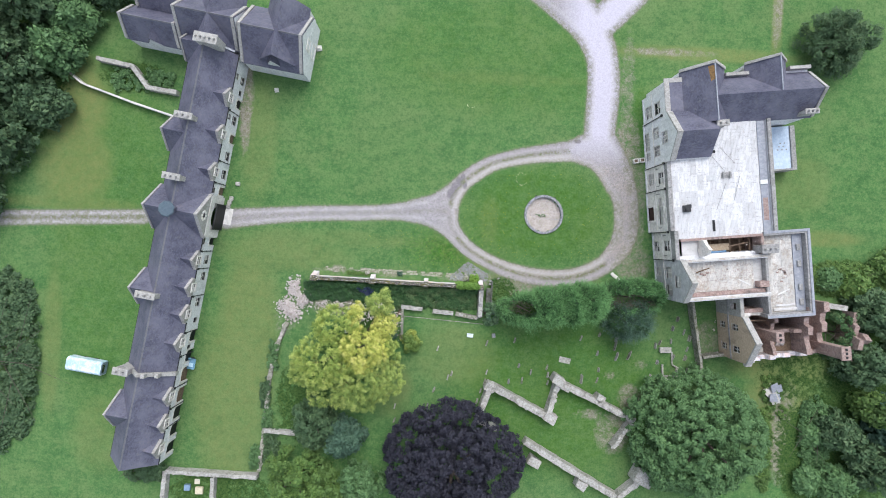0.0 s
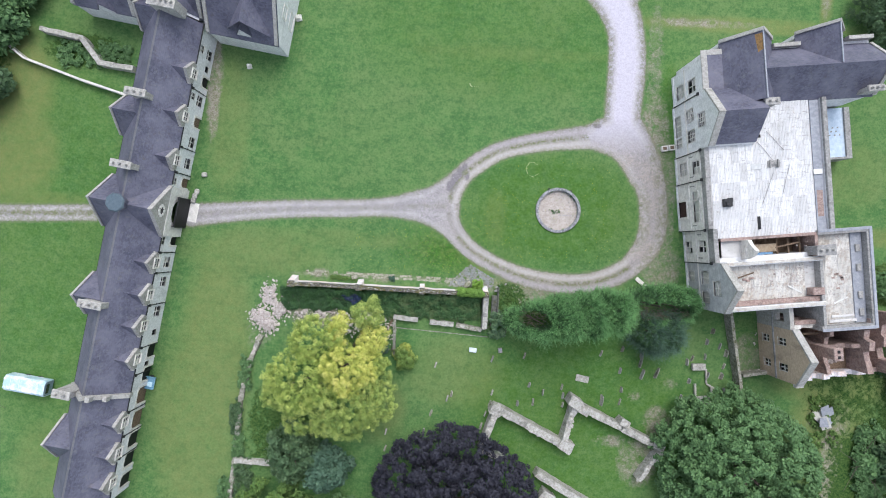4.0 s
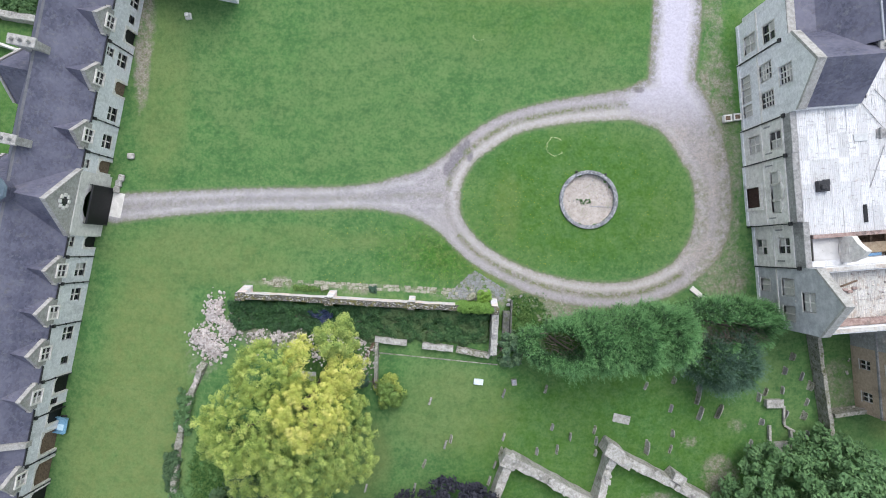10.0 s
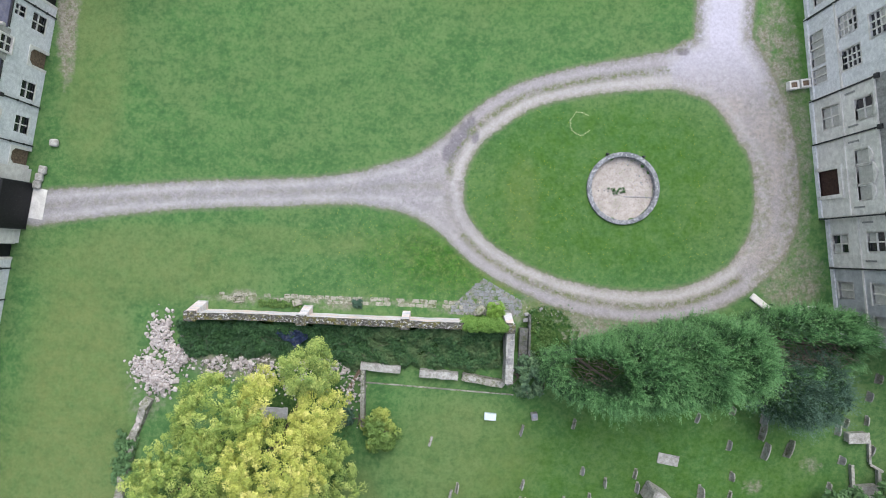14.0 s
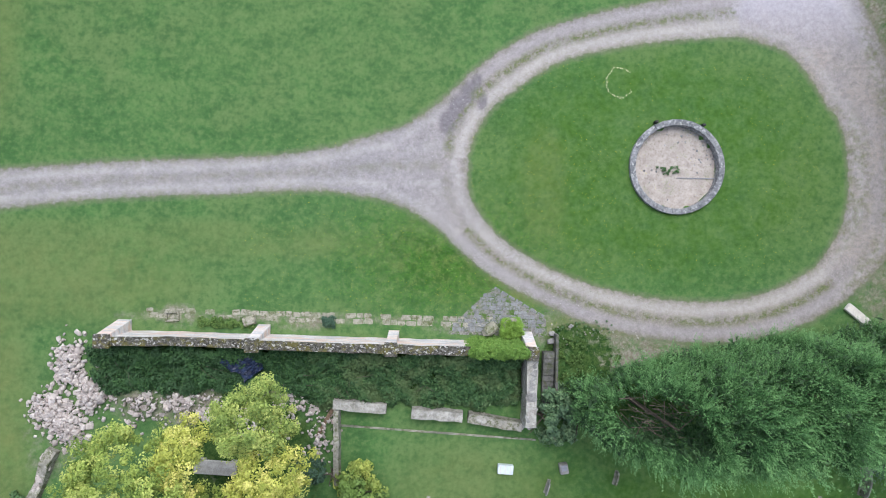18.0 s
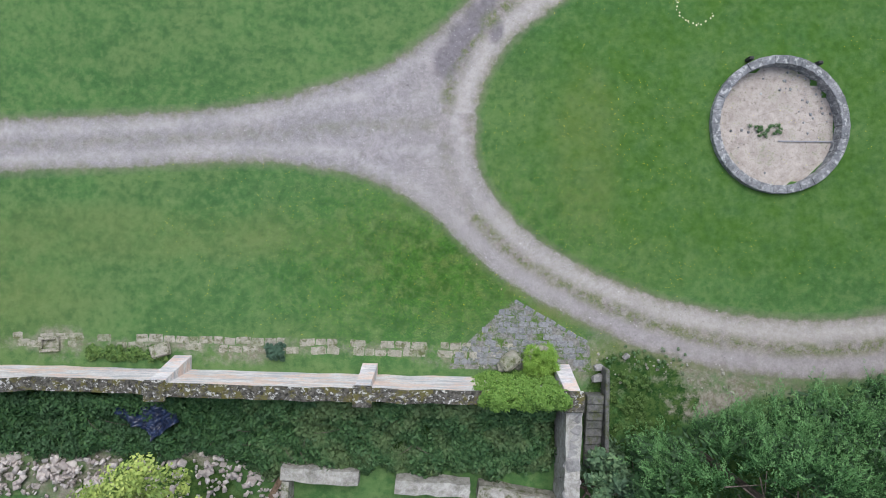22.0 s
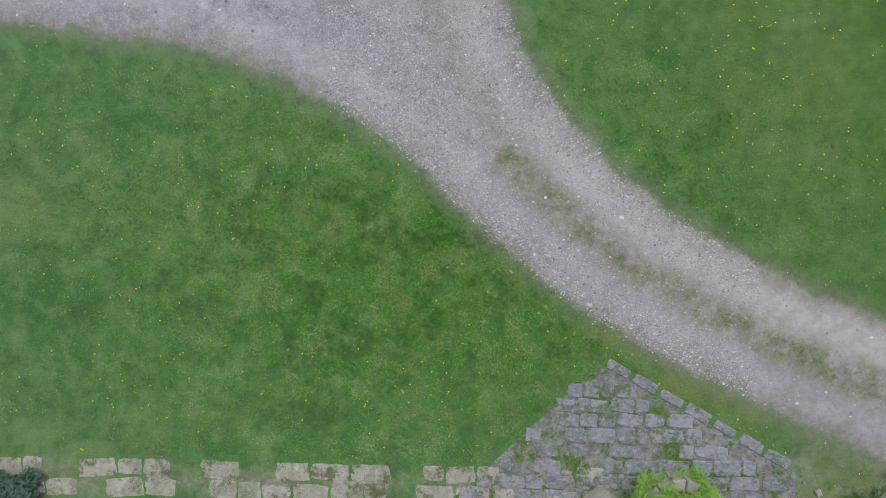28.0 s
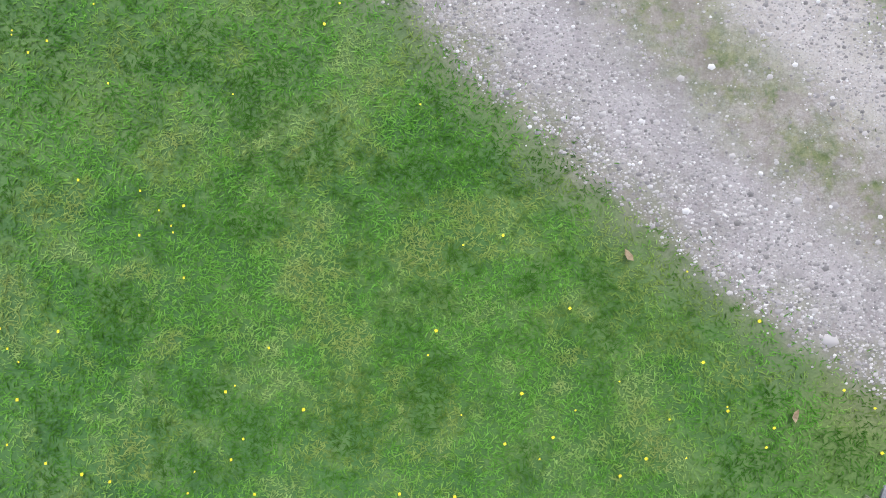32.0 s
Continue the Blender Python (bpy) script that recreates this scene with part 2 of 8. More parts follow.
def plain(name, a, b, rough=0.7, scale=6, metal=0.0, relief=0.2, spec=0.3):
    k = Nodes(name, rough, metal, spec)
    base = k.mix(k.ramp(k.noise(scale, 5, 0.7), 0.3, 0.7), a, b)
    base = k.mix(k.ramp(k.noise(scale * 7, 4, 0.8), 0.45, 0.75, 0.0, 0.3), base, tuple(v * 0.6 for v in a))
    k.bump(k.noise(scale * 4, 4), relief, 0.02)
    return k.out(base)


def leaf_material(name, a, b, c, scale=0.28):
    k = Nodes(name, 0.6, spec=0.25)
    base = k.mix(k.island(), a, b)
    base = k.mix(k.ramp(k.noise(scale, 3), 0.45, 0.65), base, c)
    return k.out(base)


def clump_material(name, a, b, c):
    """Broad leaves whose clumps differ in age and colour."""
    k = Nodes(name, 0.6, spec=0.25)
    f = k.math("ADD", k.attr("tone"), k.ramp(k.island(), 0.0, 1.0, -0.2, 0.2))
    base = k.mix(k.ramp(f, 0.0, 0.55), a, b)
    return k.out(k.mix(k.ramp(f, 0.6, 1.1), base, c))


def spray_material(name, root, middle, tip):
    """Feathery conifer growth: fresh tips; the dark root colour paints in shade between plumes."""
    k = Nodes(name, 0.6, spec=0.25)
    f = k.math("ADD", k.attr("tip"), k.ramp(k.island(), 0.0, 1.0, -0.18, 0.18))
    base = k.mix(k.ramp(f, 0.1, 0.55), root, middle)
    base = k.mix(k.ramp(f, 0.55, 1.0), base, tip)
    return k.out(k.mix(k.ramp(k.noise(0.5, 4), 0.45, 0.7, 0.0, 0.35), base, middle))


def limewash_material():
    k = Nodes("limewashed_pink_stone", 0.9, spec=0.2)
    base = k.mix(k.ramp(k.noise(1.2, 5, 0.7), 0.3, 0.7), (0.70, 0.645, 0.65), (0.82, 0.775, 0.78))
    base = k.mix(k.ramp(k.noise(1.0, 6, 0.75, stretch=(0.5, 1, 3.5)), 0.44, 0.64, 0.0, 0.8), base, (0.44, 0.44, 0.485))
    base = k.mix(k.ramp(k.noise(0.9, 5, 0.7, stretch=(0.6, 1, 2)), 0.48, 0.64, 0.0, 0.65), base, (0.80, 0.57, 0.46))
    base = k.mix(k.ramp(k.noise(9, 5, 0.8, stretch=(0.6, 1, 3)), 0.5, 0.75, 0.0, 0.5), base, (0.30, 0.29, 0.29))
    k.bump(k.noise(12, 6, 0.8, stretch=(0.5, 1, 3)), 0.7, 0.03)
    return k.out(base)


def coping_material():
    k = Nodes("lichened_coping", 0.95, spec=0.15)
    base = k.mix(k.ramp(k.noise(5, 6, 0.8), 0.35, 0.65), (0.035, 0.033, 0.028), (0.15, 0.14, 0.12))
    base = k.mix(k.ramp(k.noise(2.0, 5, 0.7), 0.5, 0.62, 0.0, 0.75), base, (0.14, 0.125, 0.03))
    base = k.mix(k.ramp(k.noise(4.2, 5, 0.75, stretch=(1, 1.3, 1)), 0.6, 0.66, 0.0, 0.9), base, (0.58, 0.57, 0.54))
    k.bump(k.noise(16, 6, 0.8), 0.8, 0.03)
    return k.out(base)


def roof_white_material():
    k = Nodes("whitened_roof_sheet", 0.6, spec=0.3)
    base = k.mix(k.ramp(k.noise(0.35, 4), 0.3, 0.7), (0.50, 0.485, 0.465), (0.64, 0.62, 0.605))
    base = k.mix(k.ramp(k.noise(1.2, 6, 0.75, stretch=(0.25, 2.2, 1)), 0.5, 0.75, 0.0, 0.6), base, (0.40, 0.375, 0.355))
    base = k.mix(k.ramp(k.noise(0.5, 6, 0.8), 0.62, 0.8, 0.0, 0.65), base, (0.40, 0.32, 0.27))
    base = k.mix(k.ramp(k.noise(3.5, 6, 0.8), 0.66, 0.8, 0.0, 0.7), base, (0.20, 0.18, 0.165))
    k.bump(k.noise(9, 4), 0.2, 0.02)
    return k.out(base)


M_TURF, M_ROAD = ground_material(), road_material()
M_STONE = stone_material("grey_limestone", (0.64, 0.63, 0.63), (0.80, 0.79, 0.785), (0.32, 0.315, 0.305), 0.4)
M_RENDER = stone_material("grey_lime_render", (0.36, 0.36, 0.365), (0.50, 0.50, 0.50), (0.2, 0.2, 0.2), 0.35, 1.2)
M_CREAM = stone_material("cream_ashlar", (0.62, 0.58, 0.53), (0.77, 0.735, 0.68), (0.33, 0.31, 0.28), 0.4, 2.0)
M_DARKSTONE = stone_material("blackened_stone", (0.235, 0.228, 0.22), (0.37, 0.358, 0.34), (0.085, 0.08, 0.076), 0.65)
M_RUIN = stone_material("weathered_ruin_stone", (0.32, 0.30, 0.27), (0.52, 0.50, 0.46), (0.09, 0.085, 0.075), 0.6, 3.4, 0.25)
M_OLDSTONE = stone_material("weathered_gable_stone", (0.32, 0.305, 0.28), (0.46, 0.44, 0.41), (0.12, 0.115, 0.10), 0.5)
# base colour holds the shadow over the narrow steps; the moss is growth
M_STEP = stone_material("shaded_mossy_step", (0.10, 0.10, 0.10), (0.20, 0.195, 0.185), (0.05, 0.06, 0.035), 0.7, 4, 0.7)
M_WALLTOP = coping_material()
M_PINKSTONE = limewash_material()
M_RED = stone_material("red_sandstone", (0.25, 0.165, 0.14), (0.41, 0.315, 0.28), (0.10, 0.085, 0.08), 0.8)
M_SLATE = slate_material("blue_grey_slate", (0.06, 0.061, 0.092), (0.122, 0.119, 0.158))
M_SLATE2 = slate_material("pale_worn_slate", (0.12, 0.118, 0.13), (0.17, 0.165, 0.175))
M_LEAD = plain("lead_sheet", (0.24, 0.25, 0.28), (0.34, 0.35, 0.38), 0.5, 2.0)
M_PANE = plain("dark_window_glass", (0.012, 0.013, 0.015), (0.03, 0.032, 0.036), 0.12, 3, spec=0.6)
M_PALEPANE = plain("boarded_pane", (0.42, 0.40, 0.36), (0.55, 0.53, 0.49), 0.6, 3)
M_WHITE = plain("white_painted_wood", (0.62, 0.61, 0.58), (0.75, 0.74, 0.71), 0.6, 8)
M_IRON = plain("black_iron", (0.018, 0.018, 0.02), (0.04, 0.04, 0.042), 0.5, 9)
M_BLACKDOOR = plain("black_boarded_door", (0.008, 0.008, 0.009), (0.018, 0.018, 0.019), 0.6, 5)
M_BROWNWOOD = plain("weathered_brown_timber", (0.11, 0.075, 0.05), (0.23, 0.16, 0.11), 0.85, 5)
M_ROOFWHITE = roof_white_material()
M_BARK = plain("bark", (0.06, 0.048, 0.038), (0.13, 0.105, 0.085), 0.95, 6, relief=0.8)

# ---- building helpers ----


def part(name, bm, mat, parent=None, label="", m=None):
    """Links a bmesh as one mesh object under a thing or a part."""
    me = bpy.data.meshes.new(name)
    bm.to_mesh(me)
    bm.free()
    me.materials.append(mat)
    ob = new(name, me)
    ob.parent = parent
    if m is not None:
        ob.matrix_basis = m
    if label:
        ob["label"] = label
    return ob


def share(name, me, parent, m):
    ob = new(name, me)
    ob.parent = parent
    ob.matrix_basis = m
    return ob


def thing(name, m, label, category, group="", kind=""):
    ob = new(name)
    ob.matrix_basis = m
    return tagged(ob, label, category, group, kind)


def solid(points, faces):
    bm = bmesh.new()
    vs = [bm.verts.new(p) for p in points]
    for f in faces:
        bm.faces.new([vs[k] for k in f])
    bmesh.ops.recalc_face_normals(bm, faces=bm.faces)
    return bm


def add_box(bm, x0, x1, y0, y1, z0, z1):
    vs = [bm.verts.new(p) for p in ((x0, y0, z0), (x1, y0, z0), (x1, y1, z0), (x0, y1, z0), (x0, y0, z1), (x1, y0, z1), (x1, y1, z1), (x0, y1, z1))]
    for f in ((3, 2, 1, 0), (4, 5, 6, 7), (0, 1, 5, 4), (1, 2, 6, 5), (2, 3, 7, 6), (3, 0, 4, 7)):
        bm.faces.new([vs[k] for k in f])


def boxes(*dims, bevel=0.0):
    bm = bmesh.new()
    for d in dims:
        add_box(bm, *d)
    if bevel:
        bmesh.ops.bevel(bm, geom=bm.edges[:], offset=bevel, segments=1, affect="EDGES")
    return bm


def prism(poly, axis, a, b):
    """A polygon in two axes, drawn out along the third from a to b."""
    put = {"x": lambda p, k: (k, p[0], p[1]), "y": lambda p, k: (p[0], k, p[1]), "z": lambda p, k: (p[0], p[1], k)}[axis]
    n = len(poly)
    return solid([put(p, a) for p in poly] + [put(p, b) for p in poly],
                 [tuple(range(n)), tuple(range(n, 2 * n))] + [(k, (k + 1) % n, n + (k + 1) % n, n + k) for k in range(n)])


def wall_bm(length, height, thick, holes=(), gable=None):
    """A wall along y from 0 to length, its outer face at x = 0, with holes (y0, y1, z0, z1) through it; gable: (y, z) of its peak."""
    ys = sorted({0, length, *[h[0] for h in holes], *[h[1] for h in holes]})
    zs = sorted({0, height, *[h[2] for h in holes], *[h[3] for h in holes]})
    bm = bmesh.new()
    grid = {(i, j, s): bm.verts.new((-thick * s, y, z)) for i, y in enumerate(ys) for j, z in enumerate(zs) for s in (0, 1)}
    full = {(i, j) for i in range(len(ys) - 1) for j in range(len(zs) - 1)
            if not any(h[0] < (ys[i] + ys[i + 1]) / 2 < h[1] and h[2] < (zs[j] + zs[j + 1]) / 2 < h[3] for h in holes)}
    for i, j in full:
        for s in (0, 1):
            bm.faces.new((grid[i, j, s], grid[i + 1, j, s], grid[i + 1, j + 1, s], grid[i, j + 1, s]))
        for di, dj, a, b in ((-1, 0, (0, 0), (0, 1)), (1, 0, (1, 0), (1, 1)), (0, -1, (0, 0), (1, 0)), (0, 1, (0, 1), (1, 1))):
            if (i + di, j + dj) not in full and not (gable and dj == 1 and j == len(zs) - 2):
                bm.faces.new((grid[i + a[0], j + a[1], 0], grid[i + b[0], j + b[1], 0], grid[i + b[0], j + b[1], 1], grid[i + a[0], j + a[1], 1]))
    if gable:
        top = len(zs) - 1
        peak = [bm.verts.new((-thick * s, *gable)) for s in (0, 1)]
        for s in (0, 1):
            bm.faces.new([grid[i, top, s] for i in range(len(ys))] + [peak[s]])
        for i in (0, len(ys) - 1):
            bm.faces.new((grid[i, top, 0], grid[i, top, 1], peak[1], peak[0]))
    for v in [v for v in bm.verts if not v.link_faces]:
        bm.verts.remove(v)
    bmesh.ops.recalc_face_normals(bm, faces=bm.faces)
    return bm


def roof_bm(x0, x1, y0, y1, eave, ridge, along="y", over=0.25, thick=0.16, lift=0.0):
    """A gabled roof, open below: two slabs that meet at the ridge."""
    if along == "y":
        c = (x0 + x1) / 2
        drop = over * (ridge - eave) / (c - x0)
        poly = [(x0 - over, eave - drop), (c, ridge), (x1 + over, eave - drop), (x1 + over, eave - drop + thick), (c, ridge + thick * 1.5), (x0 - over, eave - drop + thick)]
        return prism(poly, "y", y0 - lift, y1 + lift)
    c = (y0 + y1) / 2
    drop = over * (ridge - eave) / (c - y0)
    poly = [(y0 - over, eave - drop), (c, ridge), (y1 + over, eave - drop), (y1 + over, eave - drop + thick), (c, ridge + thick * 1.5), (y0 - over, eave - drop + thick)]
    return prism(poly, "x", x0 - lift, x1 + lift)


def window(parent, m, w, h, cols=2, rows=2, pale=(), surround=0.16):
    """A stone-framed window with lights; its outer face at x = 0, y across, z up from the sill."""
    frame_ob = part("window", boxes((-0.12, 0.06, -w / 2 - surround, -w / 2, 0, h), (-0.12, 0.06, w / 2, w / 2 + surround, 0, h),
                                    (-0.12, 0.06, -w / 2 - surround, w / 2 + surround, h, h + surround)), M_CREAM, parent, m=m)
    part("sill", boxes((-0.12, 0.12, -w / 2 - surround, w / 2 + surround, -0.14, 0)), M_CREAM, frame_ob)
    bars = []
    for k in range(1, cols):
        y = -w / 2 + w * k / cols
        bars.append((-0.12, 0.0, y - 0.05, y + 0.05, 0, h))
    for k in range(1, rows):
        z = h * k / rows
        bars.append((-0.115, -0.004, -w / 2, w / 2, z - 0.045, z + 0.045))
    if bars:
        part("mullion", boxes(*bars), M_CREAM, frame_ob)
    for i in range(cols):
        for j in range(rows):
            a, b = -w / 2 + w * i / cols, h * j / rows
            part("pane", boxes((-0.16, -0.13, a, a + w / cols, b, b + h / rows)), M_PALEPANE if (i, j) in pale else M_PANE, frame_ob)
    return frame_ob


def sheet(name, verts, faces, mat):
    me = bpy.data.meshes.new(name)
    me.vertices.add(len(verts))
    me.vertices.foreach_set("co", np.asarray(verts, np.float32).ravel())
    faces = np.asarray(faces, np.int32)
    n, k = faces.shape
    me.loops.add(n * k)
    me.loops.foreach_set("vertex_index", faces.ravel())
    me.polygons.add(n)
    me.polygons.foreach_set("loop_start", np.arange(0, n * k, k, dtype=np.int32))
    me.update(calc_edges=True)
    me.validate()
    me.materials.append(mat)
    return new(name, me)


def stone_field(spots, n, size, seed):
    """Many tumbled stones over mounds (x, y, rx, ry, height), as one mesh."""
    rng = np.random.default_rng(seed)
    k = rng.integers(0, len(spots), n)
    sp = np.array(spots)[k]
    d = rng.normal(scale=0.5, size=(n, 2))
    c = np.stack([sp[:, 0] + d[:, 0] * sp[:, 2], sp[:, 1] + d[:, 1] * sp[:, 3], sp[:, 4] * np.exp(-(d ** 2).sum(1) * 1.3)], 1)
    s = size * np.exp(rng.normal(scale=0.35, size=(n, 1, 1)))
    cube = np.array([(x, y, z) for z in (-0.4, 0.4) for x, y in ((-1, -0.7), (1, -0.7), (1, 0.7), (-1, 0.7))], float)
    v = cube[None] * rng.uniform(0.65, 1.1, (n, 8, 3)) * s
    q = rng.normal(size=(n, 4)) * np.array([1, 0.35, 0.35, 1])
    q /= np.linalg.norm(q, axis=1, keepdims=True)
    w, a = q[:, :1, None], q[:, None, 1:]
    a = np.broadcast_to(a, v.shape)
    t = 2 * np.cross(a, v)
    v = v + w * t + np.cross(a, t) + c[:, None]
    quad = np.array([(3, 2, 1, 0), (4, 5, 6, 7), (0, 1, 5, 4), (1, 2, 6, 5), (2, 3, 7, 6), (3, 0, 4, 7)])
    return v.reshape(-1, 3), (np.arange(n)[:, None, None] * 8 + quad[None]).reshape(-1, 4)


def rubble_material():
    k = Nodes("tumbled_rubble", 0.92, spec=0.2)
    base = k.mix(k.island(), (0.36, 0.30, 0.275), (0.66, 0.60, 0.57))
    base = k.mix(k.ramp(k.noise(3, 5, 0.7), 0.5, 0.75, 0.0, 0.5), base, (0.24, 0.22, 0.20))
    k.bump(k.noise(14, 5, 0.8), 0.5, 0.03)
    return k.out(base)


M_TUMBLE = rubble_material()


def mask(ob, name, values):
    ob.data.attributes.new(name, "FLOAT", "POINT").data.foreach_set("value", np.asarray(values, np.float32))


# ---- the ground and the gravel tracks ----
# each track: points (x, y, half width) and how strongly its middle is grassed
TRACKS = [
    (0.35, [(-38.2, 3.0, 1.7), (-31, 3.9, 1.4), (-23, 4.7, 1.3), (-15, 5.15, 1.3), (-10.9, 5.45, 1.3), (-6.8, 5.8, 1.65), (-3.2, 6.1, 2.5), (0.1, 6.2, 2.4)]),
    (0.0, [(-6.5, 6.2, 1.3), (-2.6, 7.3, 1.4), (0.4, 8.9, 1.5), (2.6, 10.9, 1.45)]),
    (0.0, [(-6.5, 5.3, 1.1), (-2.8, 4.9, 1.4), (-0.2, 3.9, 1.5), (1.6, 2.5, 1.4)]),
    (0.35, [(0.9, 6.6, 1.5), (1.0, 4.6, 1.5), (1.5, 3.0, 1.45), (2.4, 1.7, 1.42)]),
    (1.0, [(2.4, 1.7, 1.42), (3.5, 0.6, 1.32), (4.6, -0.3, 1.28), (6.2, -1.3, 1.25), (7.8, -2.08, 1.22),
           (11.2, -3.5, 1.3), (15.6, -4.5, 1.42), (19.9, -4.75, 1.45), (23.5, -4.3, 1.5), (26.7, -3.15, 1.55), (29.1, -1.6, 1.6)]),
    (0.0, [(29.1, -1.6, 1.6), (31.5, 1.5, 2.0), (32.3, 5.2, 2.1), (31.9, 9.5, 2.2), (31.1, 12, 2.5), (30, 14.6, 2.7), (28.4, 17.4, 2.9), (26.9, 20, 2.8)]),
    (1.0, [(21.9, 17.85, 1.8), (17.4, 17.2, 1.5), (13.3, 16.5, 1.4), (8.9, 15.3, 1.3), (6.7, 14.2, 1.4), (4.4, 12.6, 1.45), (2.8, 11.1, 1.45), (1.5, 9.0, 1.5), (0.9, 6.8, 1.5)]),
    (0.0, [(21.5, 17.8, 1.75), (24.2, 18.4, 2.3), (26.8, 19.6, 2.6)]),
    (0.0, [(22.5, 17.3, 1.35), (26.2, 16.9, 2.0), (28.6, 15.0, 2.2), (30.2, 12.4, 2.1)]),
    (0.0, [(26.8, 19.0, 2.7), (26.8, 22.5, 2.75), (27.1, 28.5, 2.85), (26.7, 34, 2.75), (24.9, 38.6, 3.1), (21, 43.3, 3.8), (12, 50, 4), (-5, 60, 4), (-40, 75, 4), (-108, 96, 4)]),
    (0.0, [(25.5, 40.0, 2.6), (31, 46, 3), (42, 60, 3), (58, 84, 3), (74, 107, 3)]),
    (1.0, [(-52.5, 2.7, 1.2), (-64, 2.1, 1.2), (-80, 1.2, 1.3), (-110, -1, 1.4)]),
]


def rounded(pts):
    """The same track with a point more on each bend, on a smooth curve."""
    out = [pts[0]]
    for k in range(len(pts) - 1):
        a, b, c, d = (np.array(pts[min(max(q, 0), len(pts) - 1)]) for q in (k - 1, k, k + 1, k + 2))
        out += [tuple((9 * (b + c) - a - d) / 16), pts[k + 1]]
    return out


TRACKS = [(grassy, rounded(pts)) for grassy, pts in TRACKS]
BARE = [(34.3, 6, 1.2, 11, 0.6), (31.8, 18, 2.2, 7.0, 0.8), (31.4, 30, 1.3, 9, 0.55), (38.4, 36.2, 8, 0.7, 0.8), (57.4, 46, 0.8, 9, 0.8), (36.1, -19.4, 1.1, 0.6, 0.9), (30.6, -21.4, 1.0, 0.6, 0.9), (23.2, 20.1, 0.8, 0.6, 1.2), (13.5, -6.1, 3.0, 0.7, 0.5), (-8.0, -4.92, 11.5, 0.4, 0.55), (13.2, -7.5, 2.6, 0.7, 1.1), (16.6, -6.75, 2.6, 0.5, 0.9), (-15.2, -16.4, 2.4, 2.0, 1.0), (-12.6, -10.3, 2.6, 1.3, 0.9), (11.6, -5.2, 4.0, 0.9, 0.35), (9.6, -6.2, 1.4, 1.2, 0.5), (-15.5, -11.6, 4.5, 1.5, 1.0), (-8, -5.0, 14, 0.5, 0.72), (-18, -4.95, 1.6, 0.7, 0.95), (-9.5, -5.1, 3.0, 0.6, 0.95), (1.0, -5.2, 2.0, 0.5, 0.8), (2.5, -5.6, 2.5, 0.4, 0.6), (33.6, -1.6, 3.2, 3.4, 0.7), (34.3, -25.3, 2.2, 2.4, 0.8), (31.5, -31.5, 3.0, 3.6, 0.75), (27.2, -28.5, 2.6, 0.9, 0.7),
        (61.6, -31, 2.0, 8, 1.0), (12.0, -6.2, 5.0, 0.9, 0.7), (9.2, -5.0, 1.6, 1.2, 0.45), (-35.5, 24.5, 1.0, 9, 1.3), (35.5, -19.3, 0.9, 0.5, 0.8), (30, -21.4, 0.8, 0.5, 0.8),
        (-18, -11.2, 6, 1.3, 0.75), (47.6, -14.5, 2.4, 3.4, 0.6), (-31, -40, 0.8, 3, 0.5), (61, -24, 3.5, 4, 0.5), (-27, -14, 2, 3, 0.45)]
DRY = [(-36, -28, 6, 14, 0.6), (-66, 22, 6, 8, 0.95), (-65, 11, 6, 7, 0.8), (66, 4.5, 8, 1.3, 0.8), (63, 14, 5, 5, 0.35), (76, -1.5, 9, 1.6, 0.75), (-8, -25, 3.5, 5, 0.5),
       (3, -19, 7, 5, 0.35), (45, 36, 16, 1.2, 0.8), (57.3, 44, 0.9, 10, 0.9), (-66, 4.5, 12, 1, 0.6), (-67.5, -20, 1.5, 12, 0.5), (-33.5, -18, 5, 16, 0.65), (-28, -2.5, 10, 3, 0.45), (-33, 17, 3, 10, 0.4), (11.5, -5.4, 4.0, 0.7, 0.9), (7.6, -3.1, 2.6, 0.7, 0.8), (5.2, -1.9, 1.2, 0.5, 0.7), (10.5, -4.9, 2.5, 0.6, 0.8), (-20, 0.5, 16, 1.3, 0.3), (8, 5, 1.5, 4, 0.3), 
       (62, -18.5, 9, 3, 0.9), (61, -27, 6, 9, 0.9), (10, 30, 14, 1.0, 0.25), (-58, -36, 5, 6, 0.4)]
# rough growth, but the blob at 16.4, -10.8 paints canopy shade below the cypresses
SCRUB_AND_SHADE = [(10.8, -7.2, 2.8, 2.4, 0.75), (16.4, -10.8, 3, 2.2, 1.4), (0.3, -8.6, 8.3, 1.9, 1.0), (-13, -13.6, 4.5, 3.2, 0.9), (-15, -20, 7, 6, 0.7), (-13.5, -8.3, 7.6, 1.4, 1.0), (72, -2.5, 8, 3.5, 0.8), (66, -20, 9, 5, 0.6), (70, -34, 9, 12, 0.9), (-23, -28, 5, 8, 0.7), (-37, -45, 9, 4, 0.7),
         (9.0, -8.6, 1.2, 2.6, 0.7), (-55, 27, 6, 2.6, 0.8), (-75, 28, 8, 14, 0.8), (78, -20, 8, 20, 1.0)]


LUSH = [(16.5, 6.5, 12, 8, 1.0), (-58, 0, 10, 30, 0.6), (6, -1.2, 7, 2.2, 0.5), (10, 34, 22, 10, 0.5), (22, -25, 17, 13, 0.9), (33.6, 22, 1.5, 8, 0.8)]


def blobs(x, y, rows):
    out = np.zeros_like(x)
    for cx, cy, rx, ry, s in rows:
        q = ((x - cx) / rx) ** 2 + ((y - cy) / ry) ** 2
        out = np.maximum(out, s * np.clip(1.6 - q, 0, 1))
    return out


